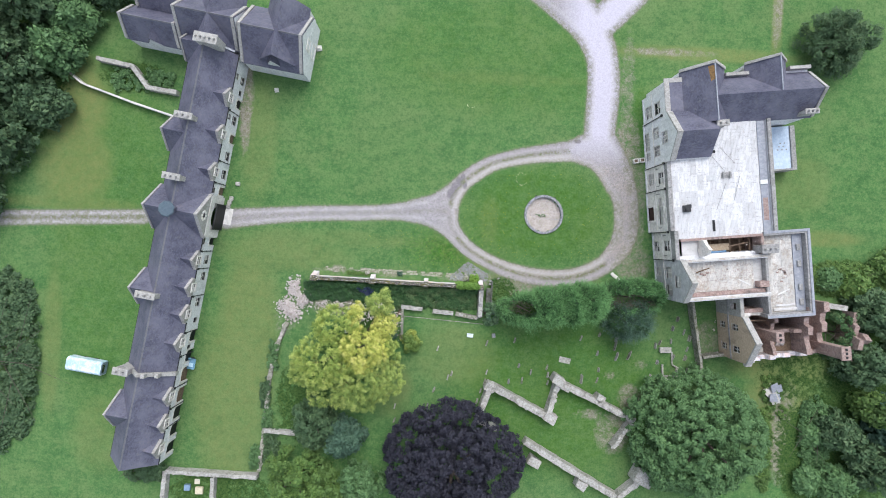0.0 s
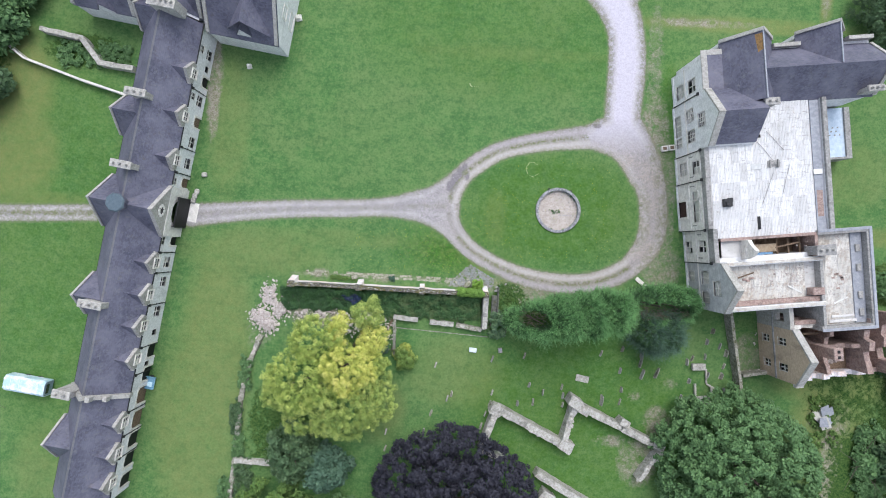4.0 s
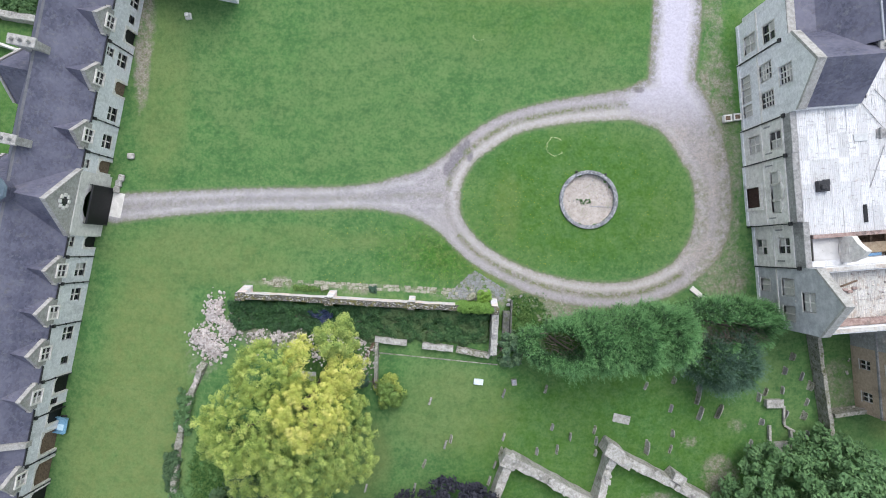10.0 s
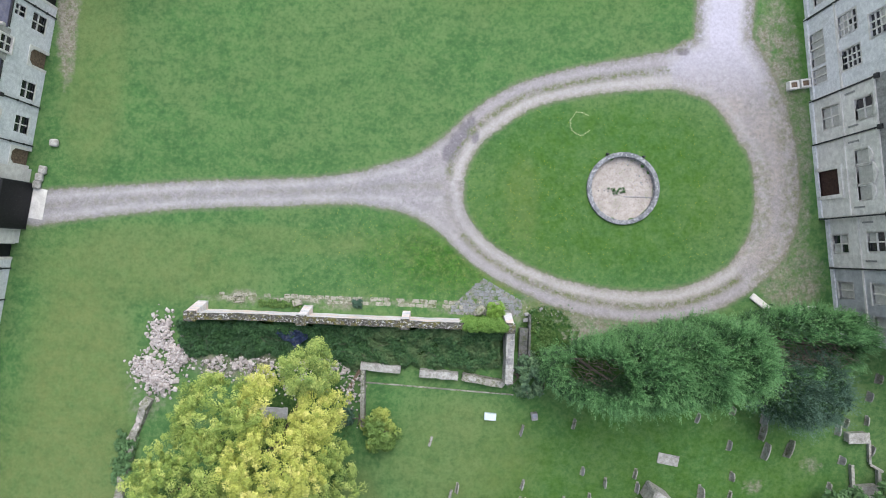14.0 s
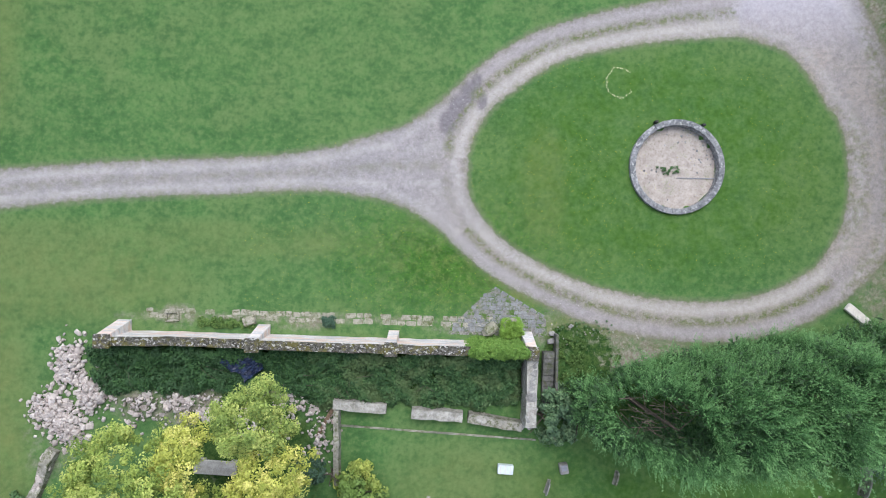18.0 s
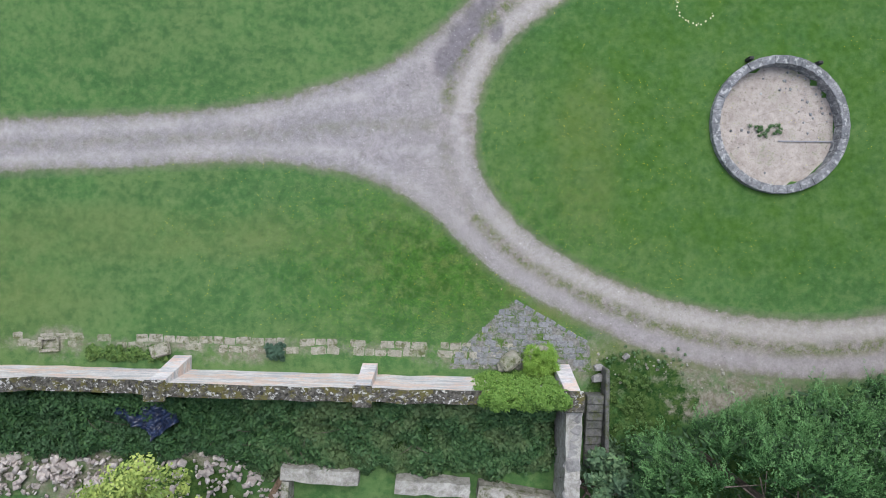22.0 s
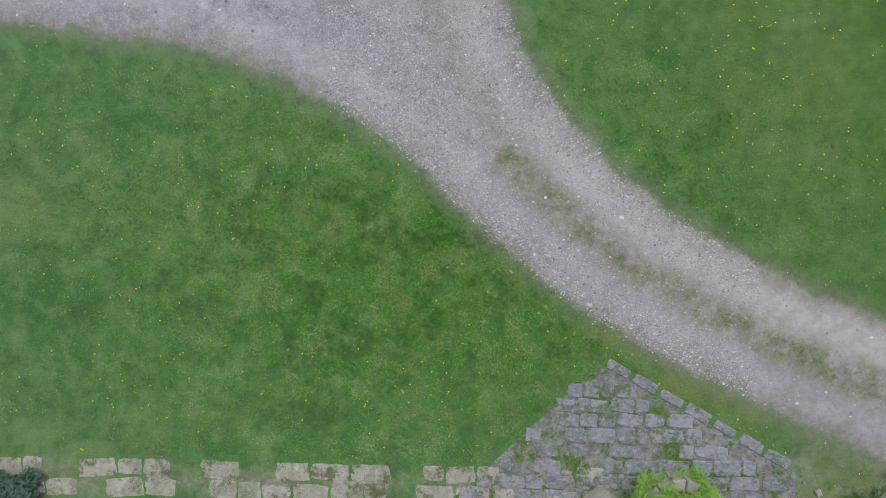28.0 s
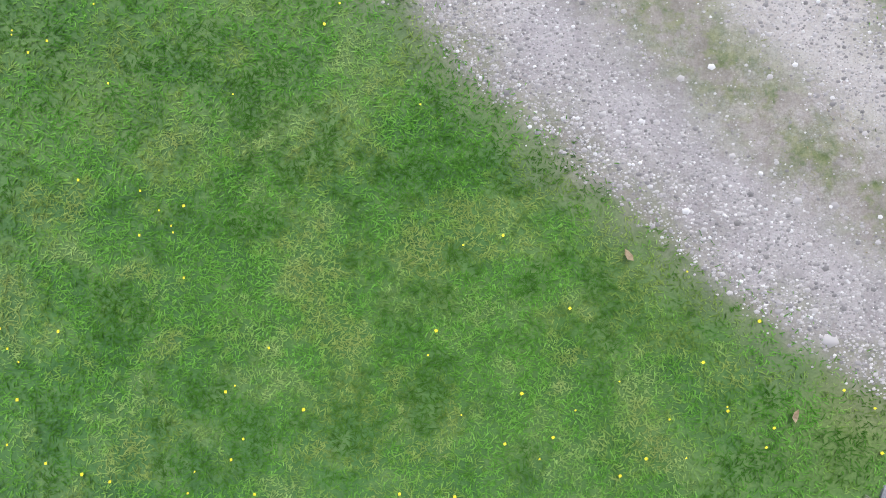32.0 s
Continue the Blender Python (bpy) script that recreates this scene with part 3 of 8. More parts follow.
def track_field(x, y):
    """Distance to the nearest track edge (inside below 0), the grassy middle, the ruts, and the side of the middle."""
    best, mid, rut, lean = np.full(x.shape, 99.0), np.zeros_like(x), np.zeros_like(x), np.zeros_like(x)
    for grassy, pts in TRACKS:
        for (ax, ay, ar), (bx, by, br) in zip(pts, pts[1:]):
            ux, uy = bx - ax, by - ay
            t = np.clip(((x - ax) * ux + (y - ay) * uy) / (ux * ux + uy * uy), 0, 1)
            d = np.hypot(x - ax - t * ux, y - ay - t * uy)
            e = d - (ar + t * (br - ar))
            near = e < best
            half = ar + t * (br - ar)
            mid = np.where(near, grassy * np.exp(-(d / 0.36) ** 2), mid)
            rut = np.where(near, (0.45 + 0.55 * grassy) * np.exp(-((d - 0.58 * half) / 0.3) ** 2), rut)
            off = (ux * (y - ay) - uy * (x - ax)) / math.hypot(ux, uy)
            lean = np.where(near, grassy * np.clip(off / half, -1, 1) if grassy == 1.0 else 0 * off, lean)
            best = np.where(near, e, best)
    return best, mid, rut, lean


def ground_masks(ob, x, y):
    for name, rows in (("dry", DRY), ("bare", BARE), ("scrub", SCRUB_AND_SHADE), ("lush", LUSH)):
        mask(ob, name, blobs(x, y, rows))


def build_ground():
    grow = 110 + np.cumsum(2.0 * 1.22 ** np.arange(26))
    xs = np.concatenate([-grow[::-1], np.arange(-110, 110.1, 0.6), grow])
    growy = 80 + np.cumsum(2.0 * 1.22 ** np.arange(26))
    ys = np.concatenate([-growy[::-1], np.arange(-80, 80.1, 0.6), growy])
    x, y = np.meshgrid(xs, ys)
    nx = len(xs)
    i = np.arange(nx * len(ys)).reshape(len(ys), nx)
    faces = np.stack([i[:-1, :-1], i[:-1, 1:], i[1:, 1:], i[1:, :-1]], -1).reshape(-1, 4)
    x, y = x.ravel(), y.ravel()
    sunk = np.where(np.hypot(x - 17.55, y - 6.42) < 3.1, -0.7, 0.0)
    ob = sheet("ground", np.stack([x, y, sunk], -1), faces, M_TURF)
    ground_masks(ob, x, y)
    # turf close round the sunk basin
    a = np.linspace(0, 2 * np.pi, 65)[:-1]
    ring = np.concatenate([np.stack([17.55 + r * np.cos(a), 6.42 + r * np.sin(a), np.full(64, z)], 1) for r, z in ((3.25, 0.004), (4.0, 0.004), (4.2, -0.01))])
    k, j = np.arange(64), (np.arange(64) + 1) % 64
    collar = sheet("turf", ring, np.concatenate([np.stack([k, k + 64, j + 64, j], 1), np.stack([k + 64, k + 128, j + 128, j + 64], 1)]), M_TURF)
    ground_masks(collar, ring[:, 0], ring[:, 1])
    collar.parent = ob
    return tagged(ob, "mown green lawn with dry and worn patches", "ground", kind="structure")


def build_road():
    step = 0.23
    xs, ys = np.arange(-112, 80, step), np.arange(-8, 110, step)
    x, y = np.meshgrid(xs, ys)
    d, mid, rut, lean = track_field(x, y)
    keep = d < 0.8
    quad = keep[:-1, :-1] & keep[:-1, 1:] & keep[1:, 1:] & keep[1:, :-1]
    i = np.arange(x.size).reshape(x.shape)
    faces = np.stack([i[:-1, :-1], i[:-1, 1:], i[1:, 1:], i[1:, :-1]], -1)[quad]
    used = np.unique(faces)
    back = np.zeros(x.size, np.int32)
    back[used] = np.arange(len(used))
    x, y, d, mid, rut, lean = (v.ravel()[used] for v in (x, y, d, mid, rut, lean))
    z = 0.005 + 0.012 * np.clip(mid, 0, 1) * (d < 0) - 0.1 * np.clip(d - 0.42, 0, 1)
    ob = sheet("road", np.stack([x, y, z], -1), back[faces], M_ROAD)
    ground_masks(ob, x, y)
    mask(ob, "edge", d), mask(ob, "strip", mid), mask(ob, "side", lean * (x > -5)), mask(ob, "rut", rut), mask(ob, "rough", 1.9 * np.clip((-50 - x) / 3, 0, 1) * (y < 10) + 1.3 * np.clip((x - 28.5) / 3, 0, 1) * (y < 17) + 0.5 * np.clip((y - 18) / 4, 0, 1))
    mask(ob, "pale", np.clip((y - 15) / 6, 0, 1) * np.clip((x - 18) / 5, 0, 1) * 1.0)
    mask(ob, "warm", 0.9 * np.clip((x + 2) / 7, 0, 1) * np.clip((19 - y) / 5, 0, 1))
    patch = blobs(x, y, [(0.95, 9.3, 0.55, 0.8, 1.0), (1.6, 10.4, 0.6, 0.9, 1.0), (2.4, 11.5, 0.55, 0.8, 1.0), (3.0, 12.3, 0.4, 0.6, 1.0), (3.4, 10.9, 0.4, 0.6, 0.8), (22.9, 19.6, 0.6, 0.35, 1.0)])
    mask(ob, "dark", np.clip(patch * 1.2, 0, 1))
    return tagged(ob, "pale gravel drive with worn wheel ruts and grass down its middle", "road", kind="structure")


build_ground()
build_road()

# ---- the long west range with its gatehouse ----
# local axes: x out of the courtyard front, y north along it, origin in the gateway
RANGE = pose(-39.35, 3.2, 0, 0, 0, -8.5)
DEPTH, EAVE, RIDGE = 7.9, 5.3, 9.75
SLOPE = (RIDGE - EAVE) / (DEPTH / 2)


def downpipe(parent, y, x=0.0, top=5.0):
    p = part("downpipe", boxes((x + 0.03, x + 0.14, y - 0.055, y + 0.055, 0, top)), M_IRON, parent)
    part("hopper", boxes((x + 0.02, x + 0.24, y - 0.17, y + 0.17, top - 0.35, top)), M_IRON, p)
    for z in (1.2, 2.8):
        part("bracket", boxes((x + 0.02, x + 0.18, y - 0.1, y + 0.1, z, z + 0.08)), M_IRON, p)


def dormer(parent, y, half=1.35, top=7.7, low=5.9):
    """A gabled wall dormer: stone gablet flush with the front, its own small slate roof."""
    back = -(top - EAVE) / SLOPE - 0.1
    foot = -(low - EAVE) / SLOPE
    g = part("dormer", prism([(y - half, EAVE - 0.4), (y + half, EAVE - 0.4), (y + half, low), (y, top), (y - half, low)], "x", -0.35, 0.04), M_OLDSTONE, parent, "stone gablet with raised coping")
    for side in (-1, 1):
        a, b = (y + side * (half + 0.1), low - 0.08), (y, top + 0.06)
        part("coping", prism([a, b, (b[0], b[1] + 0.16), (a[0], a[1] + 0.18)], "x", -0.36, 0.09), M_OLDSTONE, g)
        part("kneeler", boxes((-0.36, 0.12, a[0] - 0.16, a[0] + 0.16, low - 0.3, low + 0.06), bevel=0.03), M_OLDSTONE, g)
        part("cheek", solid([(-0.3, a[0], EAVE - 0.3), (-0.3, a[0], low), (foot - 0.1, a[0], low), (-0.3, y + side * (half - 0.1), EAVE - 0.3), (-0.3, y + side * (half - 0.1), low), (foot - 0.1, y + side * (half - 0.1), low)],
                            [(0, 1, 2), (3, 4, 5), (0, 1, 4, 3), (1, 2, 5, 4), (2, 0, 3, 5)]), M_LEAD, g)
        e = y + side * (half + 0.06)
        part("slope", solid([(-0.3, e, low), (-0.3, y, top), (back, y, top), (foot - 0.1, e, low), (-0.3, e, low + 0.12), (-0.3, y, top + 0.13), (back - 0.1, y, top + 0.13), (foot - 0.2, e, low + 0.12)],
                            [(0, 1, 2, 3), (4, 5, 6, 7), (0, 1, 5, 4), (1, 2, 6, 5), (2, 3, 7, 6), (3, 0, 4, 7)]), M_SLATE, g)
        part("valley", prism([(e + side * 0.02, low - 0.05), (e + side * 0.14, low - 0.05), (e + side * 0.14, low + 0.06), (e + side * 0.02, low + 0.06)], "x", foot - 0.3, -0.3), M_IRON, g)
    window(g, pose(0.19, y, 4.75), 1.25, 1.3, 2, 2, {(0, 0), (0, 1)} if int(y) % 3 == 0 else ())
    part("finial", boxes((-0.26, 0.04, y - 0.08, y + 0.08, top, top + 0.3), bevel=0.03), M_OLDSTONE, g)


def rear_gable(parent, y, half, top):
    xb = -DEPTH
    g = part("rear_gable", prism([(y - half, 0), (y + half, 0), (y + half, EAVE), (y, top), (y - half, EAVE)], "x", xb - 0.25, xb + 0.3), M_STONE, parent)
    inner = xb + (top - EAVE) / SLOPE
    for side in (-1, 1):
        e = y + side * (half + 0.2)
        part("slope", solid([(xb - 0.35, e, EAVE - 0.1), (xb - 0.35, y, top), (inner, y, top), (xb, e, EAVE - 0.1),
                             (xb - 0.35, e, EAVE + 0.1), (xb - 0.35, y, top + 0.2), (inner + 0.1, y, top + 0.2), (xb, e, EAVE + 0.12)],
                            [(0, 1, 2, 3), (4, 5, 6, 7), (0, 1, 5, 4), (1, 2, 6, 5), (2, 3, 7, 6), (3, 0, 4, 7)]), M_SLATE, g)
        part("coping", prism([(e, EAVE), (y, top + 0.1), (y, top + 0.4), (e, EAVE + 0.35)], "x", xb - 0.5, xb - 0.2), M_OLDSTONE, g)


def chimney(parent, x, y, lx, ly, base, top, pots=3, mat=None):
    c = part("chimney", boxes((x - lx / 2, x + lx / 2, y - ly / 2, y + ly / 2, base, top - 0.3), bevel=0.03), mat or M_OLDSTONE, parent)
    part("cap", boxes((x - lx / 2 - 0.13, x + lx / 2 + 0.13, y - ly / 2 - 0.13, y + ly / 2 + 0.13, top - 0.3, top), bevel=0.05), mat or M_OLDSTONE, c)
    for k in range(pots):
        px = x + (k - (pots - 1) / 2) * lx / pots
        bm = bmesh.new()
        bmesh.ops.create_cone(bm, cap_ends=True, segments=10, radius1=0.19, radius2=0.15, depth=0.5)
        bmesh.ops.translate(bm, verts=bm.verts, vec=(px, y, top + 0.25))
        part("pot", bm, M_DARKSTONE if k % 2 else M_OLDSTONE, c)
    return c


def build_range():
    house = thing("west_range", RANGE, "long grey stone range with steep slate roof and gabled dormers", "building")
    y0, y1 = -42.2, 27.2
    dormers = [19.9, 13.7, 7.4, -7.5, -12.1, -16.6, -21.4, -30.5, -35.0, -39.3]
    # (centre y, width, sill, head, kind)
    lows = [(16.8, 1.5, 1.1, 2.7, "w"), (10.6, 1.5, 1.0, 2.6, "w"), (7.4, 1.5, 1.0, 2.6, "w"), (-7.5, 1.5, 1.3, 2.9, "w"), (-10.4, 1.4, 1.3, 2.8, "w"), (-14.9, 1.5, 1.3, 2.9, "w"),
            (-18.1, 0.9, 1.2, 2.3, "s"), (-22.8, 0.8, 1.7, 2.7, "s"), (23.8, 1.4, 0.9, 2.4, "w"), (21.7, 0.9, 1.1, 2.1, "s"),
            (19.8, 1.5, 0, 2.3, "d"), (13.7, 1.5, 0, 2.3, "b"), (4.5, 1.4, 0, 2.4, "b"), (-4.3, 1.3, 0, 2.3, "d"), (-20.9, 2.0, 0, 2.6, "d"), (-24.4, 2.1, 0, 2.7, "d"),
            (-27.6, 2.6, 0, 3.0, "t"), (-31.2, 2.7, 0, 3.0, "b"), (-34.3, 2.3, 0, 3.0, "d"), (-37.3, 2.2, 0, 3.0, "d"), (-40.4, 2.0, 0, 3.0, "d")]
    ups = [(17.0, 0.9, 3.7, 4.8, "u"), (4.4, 0.9, 4.2, 5.1, "u"), (-4.3, 1.1, 4.2, 5.1, "u"), (23.9, 1.0, 3.8, 4.8, "u")]
    holes = [(c - w / 2 - y0, c + w / 2 - y0, a, b) for c, w, a, b, _ in lows + ups] + [(-1.75 - y0, 1.75 - y0, 0, 4.3)]
    part("front_wall", wall_bm(y1 - y0, EAVE, 0.6, holes), M_STONE, house, "pale grey coursed limestone front", pose(0, y0, 0))
    part("rear_wall", boxes((-DEPTH, -DEPTH + 0.6, y0, -1.75, 0, EAVE), (-DEPTH, -DEPTH + 0.6, 1.75, y1, 0, EAVE), (-DEPTH, -DEPTH + 0.6, -1.75, 1.75, 4.3, EAVE)), M_STONE, house)
    for k, y in enumerate((y0, y1 - 0.6)):
        part("gable_wall", prism([(-DEPTH + 0.6, 0), (-0.6, 0), (-0.6, EAVE), (-DEPTH / 2, RIDGE - 0.6), (-DEPTH + 0.6, EAVE)], "y", y, y + 0.6), M_STONE, house)
    part("floor_slab", boxes((-DEPTH + 0.6, -0.6, y0 + 0.6, y1 - 0.6, 2.85, 3.05)), M_BROWNWOOD, house)
    part("roof", roof_bm(-DEPTH, 0, y0 + 0.1, y1 - 0.1, EAVE, RIDGE, over=0.02), M_SLATE, house, "blue-grey slate roof, patched and streaked")
    part("ridge", prism([(-DEPTH / 2 - 0.14, RIDGE + 0.1), (-DEPTH / 2 + 0.14, RIDGE + 0.1), (-DEPTH / 2, RIDGE + 0.32)], "y", y0 + 0.1, y1 - 0.1), M_SLATE2, house)
    part("gutter", boxes((-DEPTH - 0.16, -DEPTH - 0.03, y0, y1, EAVE - 0.12, EAVE)), M_IRON, house)
    stops = [y1] + [v for y in sorted(dormers + [2.4, -2.4], reverse=True) for v in (y + 1.45, y - 1.45)] + [y0]
    for a, b in zip(stops[::2], stops[1::2]):
        if a - b > 0.3:
            part("gutter", boxes((0.02, 0.15, b, a, EAVE - 0.1, EAVE + 0.02)), M_IRON, house)
    for c, w, a, b, kind in lows + ups:
        m = pose(-0.08, c, a)
        if kind in "wsu":
            dice = random.random()
            pale = {(0, 0), (0, 1)} if dice < 0.25 else {(1, 0), (1, 1)} if dice < 0.35 else {(0, 0), (1, 0), (0, 1), (1, 1)} if kind == "u" and dice < 0.8 else ()
            window(house, m, w, b - a, 1 if kind == "s" else 2, 1 if kind == "s" else 2, pale)
        else:
            mat = {"d": M_BLACKDOOR, "b": M_BROWNWOOD, "t": M_BROWNWOOD}[kind]
            d = part("door", boxes((-0.32, -0.24, c - w / 2, c + w / 2, 0.02, b)), mat, house)
            part("lintel", prism([(c - w / 2 - 0.2, b - 0.35), (c - w / 2 + 0.05, b - 0.35), (c - w / 4, b - 0.02), (c + w / 4, b - 0.02), (c + w / 2 - 0.05, b - 0.35), (c + w / 2 + 0.2, b - 0.35),
                                  (c + w / 2 + 0.2, b + 0.2), (c - w / 2 - 0.2, b + 0.2)], "x", -0.2, 0.05), M_CREAM, d)
            for side in (-1, 1):
                part("jamb", boxes((-0.2, 0.05, c + side * (w / 2 + 0.1) - 0.12, c + side * (w / 2 + 0.1) + 0.12, 0, b - 0.35)), M_CREAM, d)
            if kind == "b" and w > 2:
                for q in range(5):
                    part("board", boxes((-0.23, -0.2, c - w / 2 + 0.05, c + w / 2 - 0.05, 0.1 + q * 0.55, 0.55 + q * 0.55)), M_BROWNWOOD, d)
    for y in dormers:
        dormer(house, y)
    for y in (18.0, 9.4, 5.7, -6.0, -9.0, -13.7, -19.9, -23.9, -29.3, -32.8, -36.0):
        downpipe(house, y)
    for y, half, top in ((12.4, 2.9, 9.0), (-13.4, 2.9, 9.3), (-34.0, 2.9, 9.2), (27.0, 2.4, 8.6)):
        rear_gable(house, y, half, top)
    chimney(house, -4.3, 14.8, 2.6, 0.8, 8.4, 11.3, 3, M_OLDSTONE)
    chimney(house, -4.3, 5.1, 2.6, 0.8, 8.4, 11.3, 3, M_OLDSTONE)
    chimney(house, -4.7, -13.9, 2.9, 0.8, 8.0, 11.3, 3, M_OLDSTONE)
    chimney(house, -3.0, 27.1, 3.5, 1.3, 8.0, 11.8, 5)
    # parapet wall that crosses the roof
    cross = part("cross_parapet", prism([(-DEPTH - 0.2, EAVE - 0.4), (-DEPTH / 2, RIDGE - 0.3), (0.25, EAVE - 0.4), (0.25, EAVE + 0.6), (-DEPTH / 2, RIDGE + 0.8), (-DEPTH - 0.2, EAVE + 0.6)], "y", -26.9, -26.3), M_OLDSTONE, house)
    chimney(cross, -6.6, -26.6, 2.2, 0.9, 6.5, 10.4, 2)
    for x in (-1.5, -3.0):
        part("step", boxes((x - 0.3, x + 0.3, -26.95, -26.25, EAVE + 1.2 - x, EAVE + 2.2 - x), bevel=0.04), M_OLDSTONE, cross)

    # gatehouse: a cross gable over the gateway, front and back
    half, top = 3.55, 10.2
    g = part("gatehouse", boxes((-0.3, 0.35, -half, -1.75, 0, 5.6), (-0.3, 0.35, 1.75, half, 0, 5.6), (-0.3, 0.35, -1.75, 1.75, 4.25, 5.6)), M_CREAM, house, "cream stone gate front with moulded arch")
    part("front_gable", prism([(-half, 5.6), (half, 5.6), (0, top)], "x", -0.25, 0.35), M_OLDSTONE, g)
    part("arch", prism([(-1.75, 3.0), (-1.3, 3.75), (-0.7, 4.15), (0, 4.28), (0.7, 4.15), (1.3, 3.75), (1.75, 3.0), (1.75, 4.3), (-1.75, 4.3)], "x", -0.25, 0.3), M_CREAM, g)
    for side in (-1, 1):
        part("coping", prism([(side * (half + 0.15), 5.5), (0, top + 0.05), (0, top + 0.4), (side * (half + 0.15), 5.9)], "x", -0.05, 0.5), M_OLDSTONE, g)
        e = side * (half + 0.1)
        part("slope", solid([(0.2, e, 5.55), (0.2, 0, top), (-4.1, 0, top), (-0.3, e, 5.55), (0.2, e, 5.75), (0.2, 0, top + 0.2), (-4.2, 0, top + 0.2), (-0.35, e, 5.75)],
                            [(0, 1, 2, 3), (4, 5, 6, 7), (0, 1, 5, 4), (1, 2, 6, 5), (2, 3, 7, 6), (3, 0, 4, 7)]), M_SLATE, g)
    bm = bmesh.new()
    bmesh.ops.create_cone(bm, cap_ends=True, segments=14, radius1=0.62, radius2=0.62, depth=0.1, matrix=pose(0.36, 0, 7.5, 0, 90, 0))
    part("roundel", bm, M_PANE, g)
    for k in range(8):
        a = k * math.pi / 4
        part("roundel_stone", boxes((0.3, 0.5, 0.68 * math.cos(a) - 0.2, 0.68 * math.cos(a) + 0.2, 7.5 + 0.68 * math.sin(a) - 0.2, 7.5 + 0.68 * math.sin(a) + 0.2), bevel=0.05), M_CREAM, g)
    part("string_course", boxes((0.3, 0.46, -half, half, 5.5, 5.72)), M_CREAM, g)
    gate = part("gate", boxes((0.7, 0.8, -2.05, 2.2, 0.02, 3.85)), M_BLACKDOOR, g, "tall black boarded gate screen, shut")
    for k in range(10):
        part("board", boxes((0.8, 0.83, -2.02 + 0.42 * k, -1.63 + 0.42 * k, 0.06, 3.8)), M_BLACKDOOR, gate)
    part("frame", boxes((0.68, 0.86, -2.15, -2.05, 0, 3.95), (0.68, 0.86, 2.2, 2.3, 0, 3.95), (0.68, 0.86, -2.05, 2.2, 3.85, 3.95)), M_IRON, gate)
    for y in (-2.1, 2.25):
        part("stay", boxes((0.36, 0.7, y - 0.04, y + 0.04, 3.7, 3.8)), M_IRON, gate)
    part("passage_wall", boxes((-DEPTH + 0.6, -0.6, -2.1, -1.8, 0, 4.3), (-DEPTH + 0.6, -0.6, 1.8, 2.1, 0, 4.3)), M_STONE, g)
    part("gateway_slab", boxes((0.87, 2.2, -1.0, 1.9, 0, 0.06), bevel=0.02), M_CREAM, g, "pale worn threshold slab")
    rear_gable(house, 0, 3.6, 10.1)
    bm = bmesh.new()
    bmesh.ops.create_cone(bm, cap_ends=True, segments=8, radius1=1.15, radius2=1.15, depth=1.3, matrix=pose(-DEPTH / 2, 0, 10.7, 0, 0, 22.5))
    lantern = part("lantern", bm, M_SLATE, house, "low octagonal lantern with a flat lead top")
    bm = bmesh.new()
    bmesh.ops.create_cone(bm, cap_ends=True, segments=8, radius1=1.32, radius2=1.15, depth=0.2, matrix=pose(-DEPTH / 2, 0, 11.45, 0, 0, 22.5))
    part("lantern_cap", bm, plain("teal_grey_lead", (0.07, 0.10, 0.125), (0.105, 0.14, 0.165), 0.5, 3), lantern)
    return house


def block(name, m, x0, x1, y0, y1, eave, ridge, along, label):
    h = thing(name, m, label, "building")
    part("wall", boxes((x0, x1, y0, y0 + 0.5, 0, eave), (x0, x1, y1 - 0.5, y1, 0, eave), (x0, x0 + 0.5, y0 + 0.5, y1 - 0.5, 0, eave), (x1 - 0.5, x1, y0 + 0.5, y1 - 0.5, 0, eave)), M_STONE, h)
    part("roof", roof_bm(x0, x1, y0, y1, eave, ridge, along), M_SLATE, h)
    c = (x0 + x1) / 2 if along == "y" else (y0 + y1) / 2
    for a in ((y0, y1 - 0.5) if along == "y" else (x0, x1 - 0.5)):
        lo, hi = (x0, x1) if along == "y" else (y0, y1)
        part("gable", prism([(lo, eave), (hi, eave), (c, ridge)], along, a + 0.02, a + 0.48), M_STONE, h)
        for s, e in ((lo, 1), (hi, -1)):
            part("coping", prism([(s - e * 0.2, eave - 0.1), (c, ridge + 0.1), (c, ridge + 0.42), (s - e * 0.2, eave + 0.35)], along, a - 0.06, a + 0.4), M_OLDSTONE, h)
    part("ridge", prism([(c - 0.14, ridge + 0.1), (c + 0.14, ridge + 0.1), (c, ridge + 0.32)], along, (y0 if along == "y" else x0) + 0.1, (y1 if along == "y" else x1) - 0.1), M_SLATE2, h)
    return h


build_range()
ne = block("north_east_lodge", RANGE, 0.6, 11.0, 26.4, 35.6, 5.0, 9.5, "x", "grey stone lodge with slate roof at the end of the range")
cx, half = 6.8, 3.2
part("cross_roof", roof_bm(cx - half, cx + half, 27.0, 37.0, 5.6, 9.9, "y"), M_SLATE, ne)
part("cross_gable", prism([(cx - half, 0), (cx + half, 0), (cx + half, 5.6), (cx, 9.9), (cx - half, 5.6)], "y", 36.5, 37.0), M_STONE, ne)
part("south_gablet", prism([(4.6, 4.6), (7.4, 4.6), (6.0, 7.4)], "y", 26.6, 27.0), M_STONE, ne)
part("south_gablet_roof", roof_bm(4.6, 7.4, 26.7, 29.0, 4.9, 7.5, "y", 0.15), M_SLATE, ne)
window(ne, pose(11.02, 31.0, 1.0), 2.2, 1.7, 3, 2)
window(ne, pose(11.02, 31.0, 4.6), 1.6, 1.5, 2, 2)
